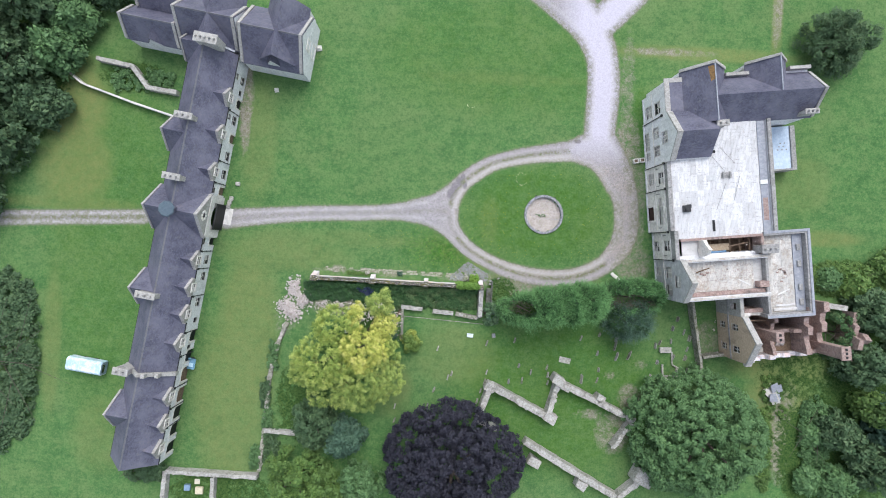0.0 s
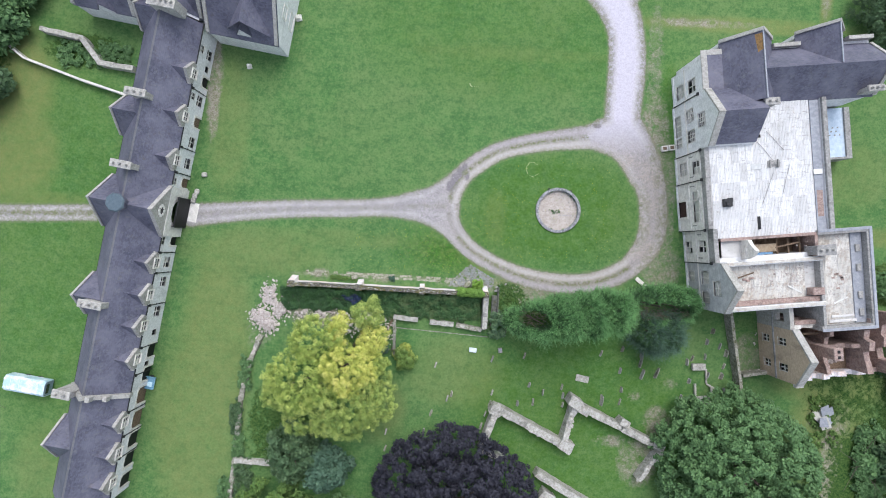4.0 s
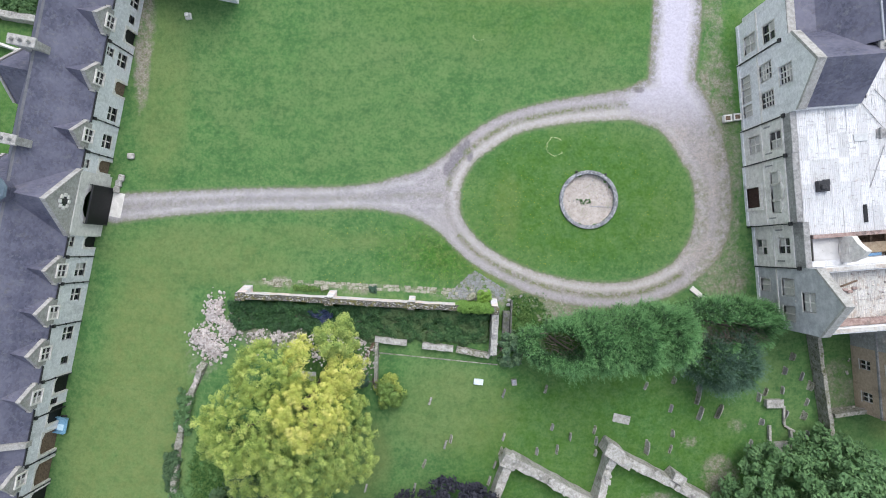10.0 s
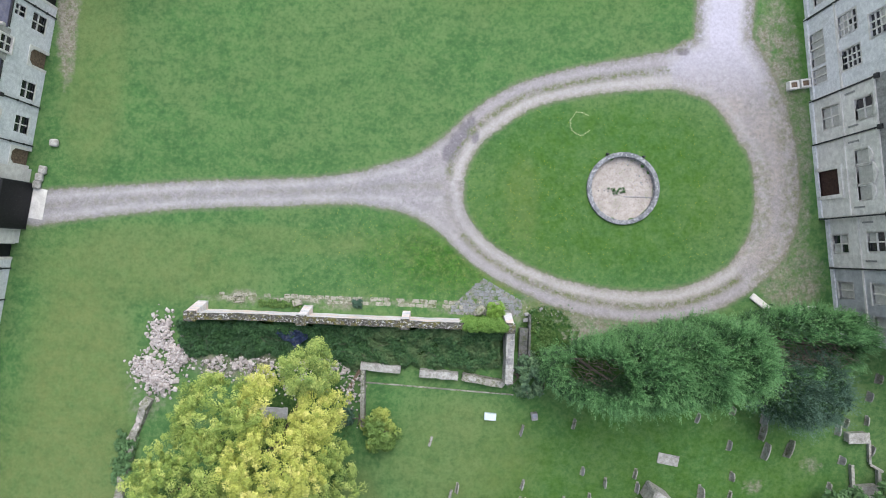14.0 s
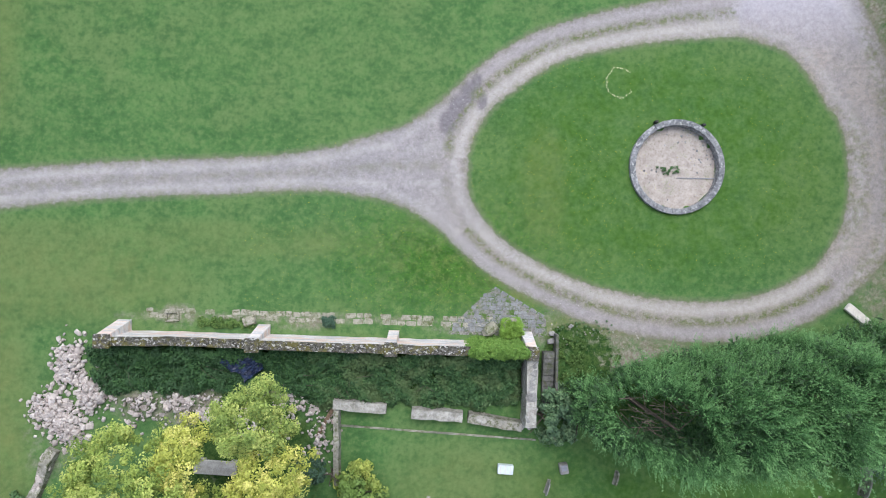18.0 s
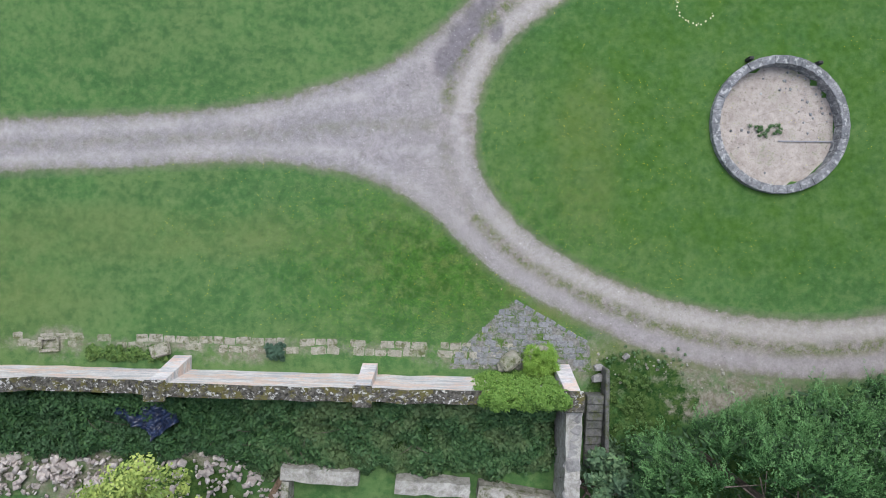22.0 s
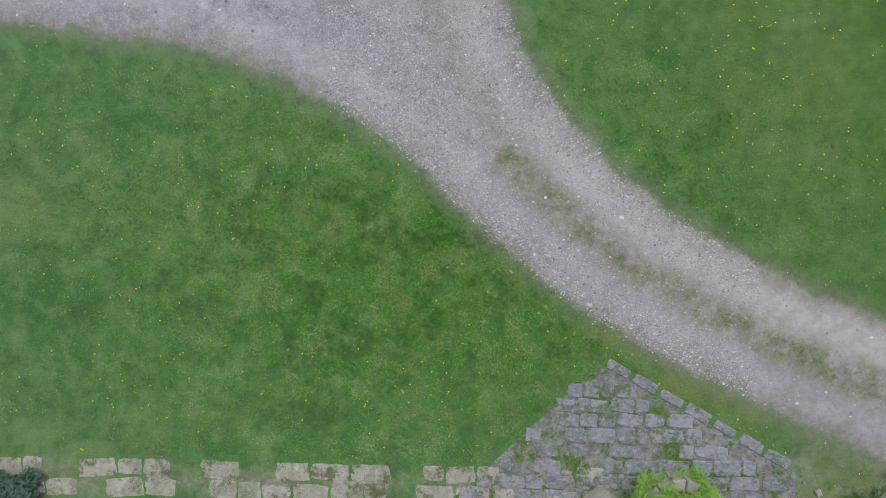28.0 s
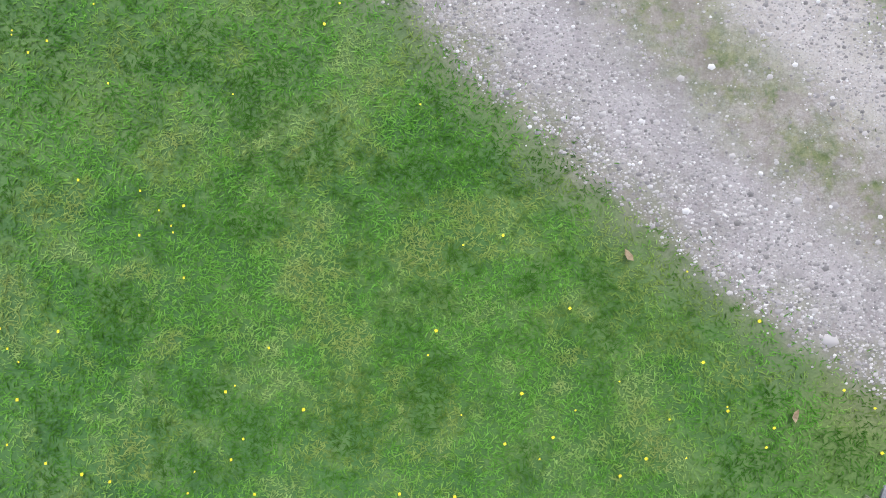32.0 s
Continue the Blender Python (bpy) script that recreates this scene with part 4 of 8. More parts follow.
mid = block("north_mid_block", RANGE, -9.6, 0.3, 27.8, 34.8, 6.0, 10.6, "x", "tall stone block with crossing slate roofs")
part("cross_roof", roof_bm(-7.4, -0.4, 27.6, 38.0, 6.0, 10.7, "y"), M_SLATE, mid)
part("cross_gable", prism([(-7.4, 6.0), (-0.4, 6.0), (-3.9, 10.6)], "y", 27.3, 27.8), M_STONE, mid)
nw = block("north_west_block", RANGE, -19.0, -9.7, 26.6, 31.8, 4.8, 8.2, "x", "lower stone block with slate roof and a gablet")
part("gablet", prism([(-15.4, 4.3), (-12.6, 4.3), (-14.0, 6.8)], "y", 26.3, 26.7), M_STONE, nw)
part("gablet_roof", roof_bm(-15.4, -12.6, 26.4, 28.6, 4.6, 7.0, "y", 0.15), M_SLATE, nw)
block("north_back_block", RANGE, -18.0, -9.8, 32.0, 39.0, 5.2, 9.0, "x", "stone block with slate roof behind the range")

# ---- the mansion: local x east into the house, y north, origin at the north-west foot of its front ----
HOUSE = pose(34.1, 27.5, 0, 0, 0, 6.85)


def front_section(parent, s0, s1, height, holes, x=0.0, gable=None, mat=None):
    """A stretch of the west front from s0 to s1 metres south of the corner; holes (s, width, sill, head)."""
    hs = [(s1 - c - w / 2, s1 - c + w / 2, a, b) for c, w, a, b in holes]
    g = ((s1 - s0) / 2, gable) if gable else None
    w = part("front_wall", wall_bm(s1 - s0, height, 0.7, hs, g), mat or M_CREAM, parent, m=pose(x, -s1, 0, 0, 0, 0) @ Matrix.Diagonal((-1, 1, 1, 1)))
    w.data.flip_normals()
    return w


def west_window(parent, x, s, sill, w, h, cols=2, rows=2, pale=(), surround=0.16):
    window(parent, pose(x + 0.06, -s, sill, 0, 0, 180), w, h, cols, rows, pale, surround)


def parapet_run(parent, s0, s1, x, z0, z1):
    p = part("parapet", boxes((x, x + 0.45, -s1, -s0, z0, z1)), M_DARKSTONE, parent, "blackened stone parapet")
    part("coping", boxes((x - 0.1, x + 0.55, -s1, -s0, z1, z1 + 0.14), bevel=0.03), M_DARKSTONE, p)
    part("string_course", boxes((x - 0.12, x, -s1, -s0, z0 - 0.14, z0 + 0.08)), M_CREAM, p)


def white_deck(parent, x0, x1, s0, s1, z, nx, ny, slope=0.0, mat=None):
    """Old corrugated roof sheets, whitened, laid in rows; each sheet a little out of true."""
    w, l = (x1 - x0) / nx, (s1 - s0) / ny
    bm = bmesh.new()
    waves = 5
    rows = [[bm.verts.new((w * k / (2 * waves), e, 0.05 * (k % 2))) for k in range(2 * waves + 1)] for e in (0, l + 0.12)]
    for k in range(2 * waves):
        bm.faces.new((rows[0][k], rows[0][k + 1], rows[1][k + 1], rows[1][k]))
    me = bpy.data.meshes.new("roof_sheet")
    bm.to_mesh(me), bm.free()
    me.materials.append(mat or M_SHEET)
    for i in range(nx):
        for j in range(ny):
            share("roof_sheet", me, parent, pose(x0 + i * w + random.uniform(-0.03, 0.03), -s1 + j * l, z + slope * i + 0.02 + 0.012 * (i % 2) + 0.02 * (j % 2), random.uniform(-0.5, 0.5), random.uniform(-0.4, 0.4), random.uniform(-0.35, 0.35)))


def sheet_material(name, pale, dirt):
    k = Nodes(name, 0.6, spec=0.3)
    base = k.mix(k.rand(), tuple(v * 0.86 for v in pale), tuple(v * 1.14 for v in pale))
    base = k.mix(k.ramp(k.noise(0.45, 6, 0.8), 0.5, 0.72, 0.0, 0.15 + 0.3 * dirt), base, (0.50, 0.46, 0.40))
    base = k.mix(k.ramp(k.noise(0.8, 6, 0.8), 0.67 - 0.16 * dirt, 0.82 - 0.12 * dirt, 0.0, 0.75), base, (0.36, 0.285, 0.225))
    base = k.mix(k.ramp(k.noise(3.5, 6, 0.8, stretch=(1, 0.25, 1)), 0.52, 0.68, 0.0, 0.6), base, (0.36, 0.345, 0.33))
    base = k.mix(k.ramp(k.noise(1.7, 6, 0.85, stretch=(0.5, 2.4, 1)), 0.6, 0.72, 0.0, 0.7), base, (0.22, 0.20, 0.185))
    return k.out(base)


M_SHEET = sheet_material("whitened_corrugated_sheet", (0.61, 0.60, 0.595), 0.0)
M_SHEETDIRTY = sheet_material("stained_corrugated_sheet", (0.60, 0.575, 0.53), 1.3)


def build_mansion():
    h = thing("mansion", HOUSE, "large derelict limestone country house with whitened flat roofs", "building")
    # west front, from north to south
    N_, G_, B_, C_, S_, T_ = 0.0, -0.2, -0.4, -0.5, 0.05, 0.1
    front_section(h, 0.0, 4.5, 9.4, [(2.9, 1.9, 1.3, 3.5), (3.0, 1.8, 5.2, 7.2)], N_, mat=M_STONE)
    west_window(h, N_, 2.9, 1.3, 1.9, 2.2, 2, 2, {(0, 0), (1, 0), (0, 1), (1, 1)})
    west_window(h, N_, 3.0, 5.2, 1.8, 2.0, 2, 2, {(0, 1)})
    front_section(h, 4.5, 12.3, 10.2, [(7.0, 1.4, 0.5, 2.3), (8.5, 1.6, 0.5, 2.3), (10.3, 1.3, 0.5, 2.3), (7.0, 1.7, 4.3, 6.4), (10.0, 1.6, 4.4, 6.5), (8.3, 1.8, 7.8, 9.9)], G_, 13.7, mat=M_STONE)
    for s, z, w, hh in ((7.0, 0.5, 1.4, 1.8), (8.5, 0.5, 1.6, 1.8), (10.3, 0.5, 1.3, 1.8)):
        west_window(h, G_, s, z, w, hh, 2, 1, {(0, 0), (1, 0)}, 0.07)
    west_window(h, G_, 7.0, 4.3, 1.7, 2.1, 3, 4, {(0, 0), (1, 0), (2, 0), (0, 1), (1, 1), (2, 1), (0, 2), (2, 2)})
    west_window(h, G_, 10.0, 4.4, 1.6, 2.1, 3, 4)
    west_window(h, G_, 8.3, 7.8, 1.8, 2.1, 3, 4, {(0, 2), (1, 2), (2, 3), (0, 3), (1, 3)})
    front_section(h, 12.3, 16.5, 8.0, [(14.4, 1.8, 1.5, 3.6), (14.6, 1.7, 5.6, 7.5)], B_)
    west_window(h, B_, 14.4, 1.5, 1.8, 2.1, 2, 2, {(0, 0), (1, 0), (0, 1), (1, 1)})
    west_window(h, B_, 14.6, 5.6, 1.7, 1.9, 2, 2, {(1, 0), (1, 1)})
    front_section(h, 16.5, 23.5, 8.1, [(20.3, 2.3, 0.0, 3.1), (18.6, 1.2, 5.2, 6.9), (20.1, 1.6, 5.2, 7.2), (21.6, 1.2, 5.2, 6.9)], C_)
    for s, w, hh in ((18.6, 1.2, 1.7), (20.1, 1.6, 2.0), (21.6, 1.2, 1.7)):
        west_window(h, C_, s, 5.2, w, hh, 1, 1, {(0, 0)})
        part("window_head", prism([(-s - w / 2 - 0.15, 5.2 + hh), (-s + w / 2 + 0.15, 5.2 + hh), (-s + w / 3, 5.5 + hh), (-s, 5.65 + hh), (-s - w / 3, 5.5 + hh)], "x", C_ - 0.14, C_), M_CREAM, h)
    door = part("door", boxes((C_ + 0.2, C_ + 0.3, -21.45, -19.15, 0, 3.1)), M_DOORBROWN, h, "dark red-brown boarded entrance")
    for k in range(6):
        part("board", boxes((C_ + 0.16, C_ + 0.2, -21.42 + k * 0.38, -21.08 + k * 0.38, 0.03, 3.05)), M_DOORBROWN, door)
    part("surround", boxes((C_ - 0.14, C_, -21.8, -21.45, 0, 3.5), (C_ - 0.14, C_, -19.15, -18.8, 0, 3.5), (C_ - 0.14, C_, -21.45, -19.15, 3.1, 3.5)), M_CREAM, door)
    front_section(h, 23.5, 28.2, 7.6, [(26.0, 1.6, 0.6, 2.6), (25.9, 1.6, 5.0, 6.9)], S_)
    west_window(h, S_, 26.0, 0.6, 1.6, 2.0, 2, 2, {(1, 0), (0, 1)})
    west_window(h, S_, 25.9, 5.0, 1.6, 1.9, 2, 2, {(0, 0)})
    front_section(h, 28.2, 35.0, 10.6, [(30.3, 1.3, 0.8, 2.6), (30.4, 1.7, 4.9, 6.9), (33.2, 1.5, 4.9, 6.8), (31.7, 1.8, 8.3, 10.2)], T_, 14.4, mat=M_RENDER)
    west_window(h, T_, 30.3, 0.8, 1.3, 1.8, 2, 1, {(0, 0), (1, 0)})
    west_window(h, T_, 30.4, 4.9, 1.7, 2.0, 2, 1, {(0, 0), (1, 0)})
    west_window(h, T_, 33.2, 4.9, 1.5, 1.9, 2, 1, {(0, 0), (1, 0)})
    west_window(h, T_, 31.7, 8.3, 1.8, 1.9, 2, 2, {(0, 0), (1, 0), (0, 1), (1, 1)})
    for s0, s1, x, z in ((12.3, 16.5, B_, 8.0), (16.5, 23.5, C_, 8.1), (23.5, 28.2, S_, 7.6)):
        parapet_run(h, s0 + 0.02, s1 - 0.02, x, z, 9.35)
        for e in (-s0 - 0.75, -s1 + 0.6):
            part("pilaster_niche", boxes((x - 0.06, x, e, e + 0.15, 4.6, 5.8)), M_DARKSTONE, h)
    for s, x in ((4.7, -0.25), (12.45, -0.45), (16.55, -0.55), (23.6, -0.55), (28.25, 0.0)):
        downpipe_w(h, s, x - 0.02)
    for s0, s1, x in ((0.0, 4.5, N_), (4.5, 12.3, G_), (12.3, 16.5, B_), (16.5, 23.5, C_), (23.5, 28.2, S_), (28.2, 35.0, T_)):
        part("string_course", boxes((x - 0.1, x, -s1 + 0.05, -s0 - 0.05, 4.0, 4.18)), M_CREAM, h)
        part("plinth", boxes((x - 0.14, x, -s1 + 0.05, -s0 - 0.05, 0, 0.45)), M_STONE, h)
    # gable copings of the two front gables
    for s0, s1, x, e, t in ((4.5, 12.3, G_, 10.2, 13.7), (28.2, 35.0, T_, 10.6, 14.4)):
        c = (s0 + s1) / 2
        for a in (s0, s1):
            part("gable_coping", prism([(-a, e - 0.05), (-c, t), (-c, t + 0.35), (-a, e + 0.35)], "x", x - 0.1, x + 0.75), M_OLDSTONE, h)
    # north gable block roof, behind the front gable
    part("gable_roof", roof_bm(0.4, 6.4, -12.0, -4.7, 10.0, 13.5, "x", 0.1), M_SLATE, h, "steep slate roof behind the front gable")
    part("gable_side_wall", boxes((0.5, 6.4, -12.2, -11.7, 0, 9.9), (5.9, 6.4, -11.7, -4.7, 0, 9.9)), M_STONE, h)
    part("gable_back", prism([(-12.0, 9.9), (-4.7, 9.9), (-8.35, 13.4)], "x", 6.0, 6.4), M_STONE, h)
    chimney(h, 7.2, -7.4, 1.7, 0.7, 9.0, 13.2, 2)
    # north wing
    part("north_wing_wall", boxes((0.7, 23.4, 0.3, 0.9, 0, 9.2), (9.5, 23.4, -6.6, -6.0, 0, 9.2), (22.8, 23.4, -6.0, 0.3, 0, 9.2), (2.4, 3.0, -4.5, 0.3, 0, 9.2)), M_STONE, h)
    part("north_wing_roof", roof_bm(6.4, 23.5, -6.6, 0.4, 9.2, 13.0, "x"), M_SLATE, h, "blue-grey slate roof")
    part("north_wing_end", prism([(-6.4, 9.2), (0.2, 9.2), (-3.1, 12.9)], "x", 23.0, 23.4), M_STONE, h)
    part("north_wing_coping", prism([(-6.7, 9.1), (-3.1, 13.1), (0.5, 9.1), (0.5, 9.5), (-3.1, 13.5), (-6.7, 9.5)], "x", 23.3, 23.75), M_OLDSTONE, h)
    nwr = part("north_west_roof", roof_bm(2.9, 9.7, -7.0, 1.8, 9.4, 13.3, "y"), M_SLATE, h, "slate roof with orange lichen at its crest")
    part("lichen_streak", solid([(5.6, 1.5, 12.76), (6.3, 1.5, 13.56), (6.3, -0.6, 13.56), (5.8, -0.9, 12.98)], [(0, 1, 2, 3)]), plain("orange_lichen", (0.16, 0.10, 0.05), (0.34, 0.19, 0.07), 0.9, 3), nwr)
    part("ridge", boxes((6.22, 6.38, -7.0, 1.8, 13.5, 13.64)), M_LEAD, nwr)
    part("north_west_gable", prism([(2.9, 0), (9.7, 0), (9.7, 9.4), (6.3, 13.2), (2.9, 9.4)], "y", 1.5, 2.0), M_STONE, h)
    part("gable_coping", prism([(2.6, 9.2), (6.3, 13.4), (10.0, 9.2), (10.0, 9.6), (6.3, 13.85), (2.6, 9.6)], "y", 1.75, 2.2), M_OLDSTONE, h)
    part("north_gable_roof", roof_bm(13.6, 19.8, -3.0, 2.3, 9.2, 13.0, "y"), M_SLATE, h)
    part("north_gable", prism([(13.6, 0), (19.8, 0), (19.8, 9.2), (16.7, 12.9), (13.6, 9.2)], "y", 2.0, 2.5), M_STONE, h)
    part("gable_coping", prism([(13.3, 9.0), (16.7, 13.1), (20.1, 9.0), (20.1, 9.45), (16.7, 13.5), (13.3, 9.45)], "y", 2.3, 2.7), M_OLDSTONE, h)
    part("ridge", boxes((16.62, 16.78, -3.0, 2.3, 13.2, 13.34)), M_LEAD, h)
    part("parapet", boxes((9.8, 13.5, 0.6, 1.1, 9.2, 10.0)), M_OLDSTONE, h)
    part("parapet", boxes((20.0, 23.4, 0.9, 1.4, 8.2, 10.2)), M_OLDSTONE, h)
    part("lead_flat", boxes((0.7, 3.2, -4.5, 0.25, 9.2, 9.5)), M_SLATE, h)
    part("coping", boxes((-0.06, 0.78, -4.5, 0.95, 9.4, 9.56), bevel=0.03), M_OLDSTONE, h)
    part("coping", boxes((0.8, 2.9, 0.24, 0.96, 9.21, 9.55), bevel=0.03), M_OLDSTONE, h)
    chimney(h, 22.0, -6.3, 2.0, 0.6, 8.8, 11.9, 3)
    # main flat roof and its edges
    part("main_wall", boxes((0.7, 15.8, -28.2, -27.6, 0, 8.7), (15.9, 16.5, -24.6, -6.6, 0, 9.5)), M_STONE, h)
    deck = part("flat_roof", boxes((0.2, 15.9, -24.9, -6.7, 8.9, 9.15)), M_ROOFWHITE, h, "whitened flat roof deck with ribbed sheets")
    white_deck(deck, 0.25, 14.4, 12.3, 24.9, 9.16, 14, 5)
    white_deck(deck, 7.0, 14.4, 6.8, 12.3, 9.16, 7, 2)
    part("gutter_walk", boxes((14.5, 15.8, -24.8, -6.8, 9.16, 9.3)), M_LEAD, deck)
    part("rust_patch", boxes((14.7, 15.5, -22.8, -19.2, 9.302, 9.33)), M_RED, deck)
    part("white_hatch", boxes((14.4, 15.6, -17.0, -16.3, 9.302, 9.5), bevel=0.03), M_WHITE, deck)
    part("parapet", boxes((15.9, 16.5, -24.6, -6.6, 9.5, 9.9)), M_DARKSTONE, deck)
    # black slabs on the unbroken deck draw the darkness of two holes
    for x, s, a, b in ((6.0, 11.0, 1.5, 0.45), (6.3, 22.2, 0.4, 1.8)):
        part("hole_shade", boxes((x, x + a, -s - b, -s, 9.25, 9.3)), M_BLACKDOOR, deck)
    # fallen aerial masts and cables on the deck
    for a, b in (((8.3, -10.6), (10.6, -13.4)), ((6.4, -11.2), (8.9, -14.6)), ((8.9, -16.4), (7.1, -20.6)), ((11.2, -15.4), (10.0, -19.4))):
        d = Vector((b[0] - a[0], b[1] - a[1], 0))
        bm = bmesh.new()
        bmesh.ops.create_cone(bm, cap_ends=True, segments=6, radius1=0.035, radius2=0.035, depth=d.length, matrix=pose(0, 0, 0, 0, 90, 0))
        part("fallen_pole", bm, M_DARKSTONE, deck, m=Matrix.Translation(((a[0] + b[0]) / 2, (a[1] + b[1]) / 2, 9.32)) @ Matrix.Rotation(math.atan2(d.y, d.x), 4, "Z"))
    part("aerial_rig", boxes((8.2, 9.9, -15.6, -14.7, 9.25, 9.35), (8.4, 8.55, -15.7, -14.6, 9.35, 9.6), (9.5, 9.65, -15.7, -14.6, 9.35, 9.6), (8.3, 9.8, -15.2, -15.1, 9.6, 9.7)), M_DARKSTONE, deck)
    part("pale_tray", boxes((5.9, 7.3, -15.8, -15.0, 9.25, 9.33), bevel=0.02), plain("pale_grey_tray", (0.46, 0.46, 0.45), (0.58, 0.58, 0.57), 0.5, 3), deck)
    part("water_tank", boxes((1.6, 2.8, -20.6, -19.5, 9.25, 9.8), (1.8, 2.3, -20.4, -19.9, 9.8, 10.1), (2.3, 3.0, -20.0, -19.4, 9.25, 9.6), bevel=0.06), M_IRON, deck, "dark rusted tank")
    # roofless well between the deck and the south block
    part("well_wall", boxes((0.9, 14.2, -25.3, -24.9, 0, 9.5), (13.8, 14.2, -28.2, -25.3, 0, 9.6)), M_RED, h, "exposed red masonry of a roofless room")
    part("well_floor", boxes((4.2, 14.6, -27.6, -25.3, 4.4, 4.6)), M_BROWNWOOD, h)
    for k in range(5):
        part("joist", boxes((6.5 + k * 1.6, 6.75 + k * 1.6, -27.6, -25.3, 7.2, 7.45)), M_BROWNWOOD, h)
    part("timber_deck", boxes((5.8, 9.6, -27.2, -26.1, 7.5, 7.6)), plain("raw_boards", (0.36, 0.27, 0.18), (0.48, 0.38, 0.27), 0.8, 3), h)
    part("blue_sheet", boxes((5.6, 9.0, -27.55, -27.25, 7.65, 7.7)), plain("blue_plastic", (0.12, 0.25, 0.42), (0.2, 0.34, 0.5), 0.4, 3), h)
    part("front_strip", boxes((1.3, 4.2, -27.6, -25.3, 8.5, 8.72)), M_ROOFWHITE, h)
    broken = part("broken_gable", prism([(-27.9, 8.0), (-25.2, 8.0), (-25.3, 10.6), (-26.0, 11.2), (-26.8, 12.4), (-27.4, 11.6), (-27.9, 10.0)], "x", 4.0, 4.5), M_CREAM, h, "broken cream gable with a window")
    window(broken, pose(3.96, -26.6, 8.9, 0, 0, 180), 0.9, 1.1, 2, 2)
    chimney(h, 14.4, -27.4, 2.4, 1.2, 8.0, 11.0, 3, M_DARKSTONE)
    # south block with whitened sheets between two masonry copings
    part("south_wall", boxes((1.4, 14.6, -35.0, -34.4, 0, 9.8), (1.4, 14.6, -28.8, -28.2, 0, 9.8)), M_STONE, h)
    for s in (28.5, 34.7):
        part("white_coping", boxes((1.4, 14.8, -s - 0.2, -s + 0.2, 9.8, 9.95), bevel=0.03), M_SHEETDIRTY, h)
    low = part("south_roof", boxes((1.4, 14.6, -34.4, -28.8, 8.2, 8.4)), M_ROOFWHITE, h, "stained white roof sheets")
    white_deck(low, 1.5, 12.8, 28.8, 34.4, 8.42, 11, 2, mat=M_SHEETDIRTY)
    part("red_edge", boxes((1.6, 14.4, -34.35, -33.7, 8.5, 9.2)), M_RED, low)
    for a, b in ((4.0, 30.6), (4.5, 30.8), (5.0, 30.5)):
        part("spilled_brick", boxes((a, a + 0.5, -b - 0.3, -b, 8.5, 8.75), bevel=0.05), M_RED, low)
    part("end_chimney", boxes((12.9, 14.5, -33.5, -32.5, 8.4, 9.9), bevel=0.08), M_RED, low, "broken red chimney stump")
    # south-east block
    part("south_east_wall", boxes((14.2, 21.5, -25.3, -24.7, 0, 9.7), (20.9, 21.5, -38.5, -25.3, 0, 9.7), (13.9, 20.9, -38.5, -37.9, 0, 9.7), (14.2, 14.6, -37.9, -28.8, 0, 9.7)), M_DARKSTONE, h)
    part("coping", boxes((14.2, 21.6, -25.0, -24.6, 9.7, 9.85), (21.2, 21.6, -38.6, -25.0, 9.7, 9.85), (13.9, 21.2, -38.6, -38.2, 9.7, 9.85)), M_LEAD, h)
    sed = part("east_roof", boxes((14.6, 20.9, -37.9, -25.3, 8.3, 8.5)), M_ROOFWHITE, h, "stained white roof sheets with a grey gutter")
    white_deck(sed, 14.7, 19.2, 25.4, 37.8, 8.5, 5, 5, mat=M_SHEETDIRTY)
    part("gutter_walk", boxes((19.3, 20.85, -37.8, -25.4, 8.5, 8.7)), M_LEAD, sed)
    for s in (27.5, 30.2, 34.0, 36.4):
        part("rooflight", boxes((19.8, 20.4, -s - 0.5, -s + 0.5, 8.7, 9.0), bevel=0.05), M_DARKSTONE, sed)
    part("fallen_timber", boxes((15.6, 19.4, -37.6, -37.2, 8.6, 8.75), (16.0, 19.2, -36.9, -36.6, 8.6, 8.7)), M_ROOFWHITE, sed)
    for k in range(9):
        a = random.uniform(0, 6.28)
        part("rust_debris", boxes((17.0 + math.cos(a) * 0.7, 17.4 + math.cos(a) * 0.7, -32 + math.sin(a), -31.8 + math.sin(a), 8.56, 8.66)), M_RED, sed)
    litter = sheet("roof_litter", *stone_field([(6, -31.5, 5, 2.4, 0.05), (12, -30, 2, 1.5, 0.1), (17, -31.5, 2.2, 5, 0.05), (8, -33.8, 5, 0.4, 0.3), (15, -26.5, 3, 1.5, 0.05)], 260, 0.075, 21), M_TUMBLE)
    litter.data.transform(Matrix.Translation((0, 0, 8.5)))
    litter.parent = h
    litter["kind"] = "stuff"
    for a, b, ln, rz in ((4.5, -30.2, 2.4, 15), (11.2, -32.6, 2.2, -30), (17.5, -34.6, 2.2, 20), (10.5, -26.4, 3.4, 8)):
        part("fallen_board", boxes((-ln / 2, ln / 2, -0.1, 0.1, 0, 0.06)), M_BROWNWOOD if ln > 2.3 else M_WHITE, h, m=pose(a, b, 8.56, 2, 3, rz))
    # low flat-roofed annexe on the east side
    part("annexe_wall", boxes((16.5, 24.5, -14.5, -14.2, 0, 3.3), (23.7, 24.5, -14.2, -6.9, 0, 3.3)), M_DARKSTONE, h)
    part("annexe_roof", boxes((16.5, 23.7, -14.2, -6.9, 2.8, 3.0)), plain("pale_blue_membrane", (0.42, 0.52, 0.62), (0.58, 0.66, 0.74), 0.5, 1.5), h, "pale blue-white membrane roof")
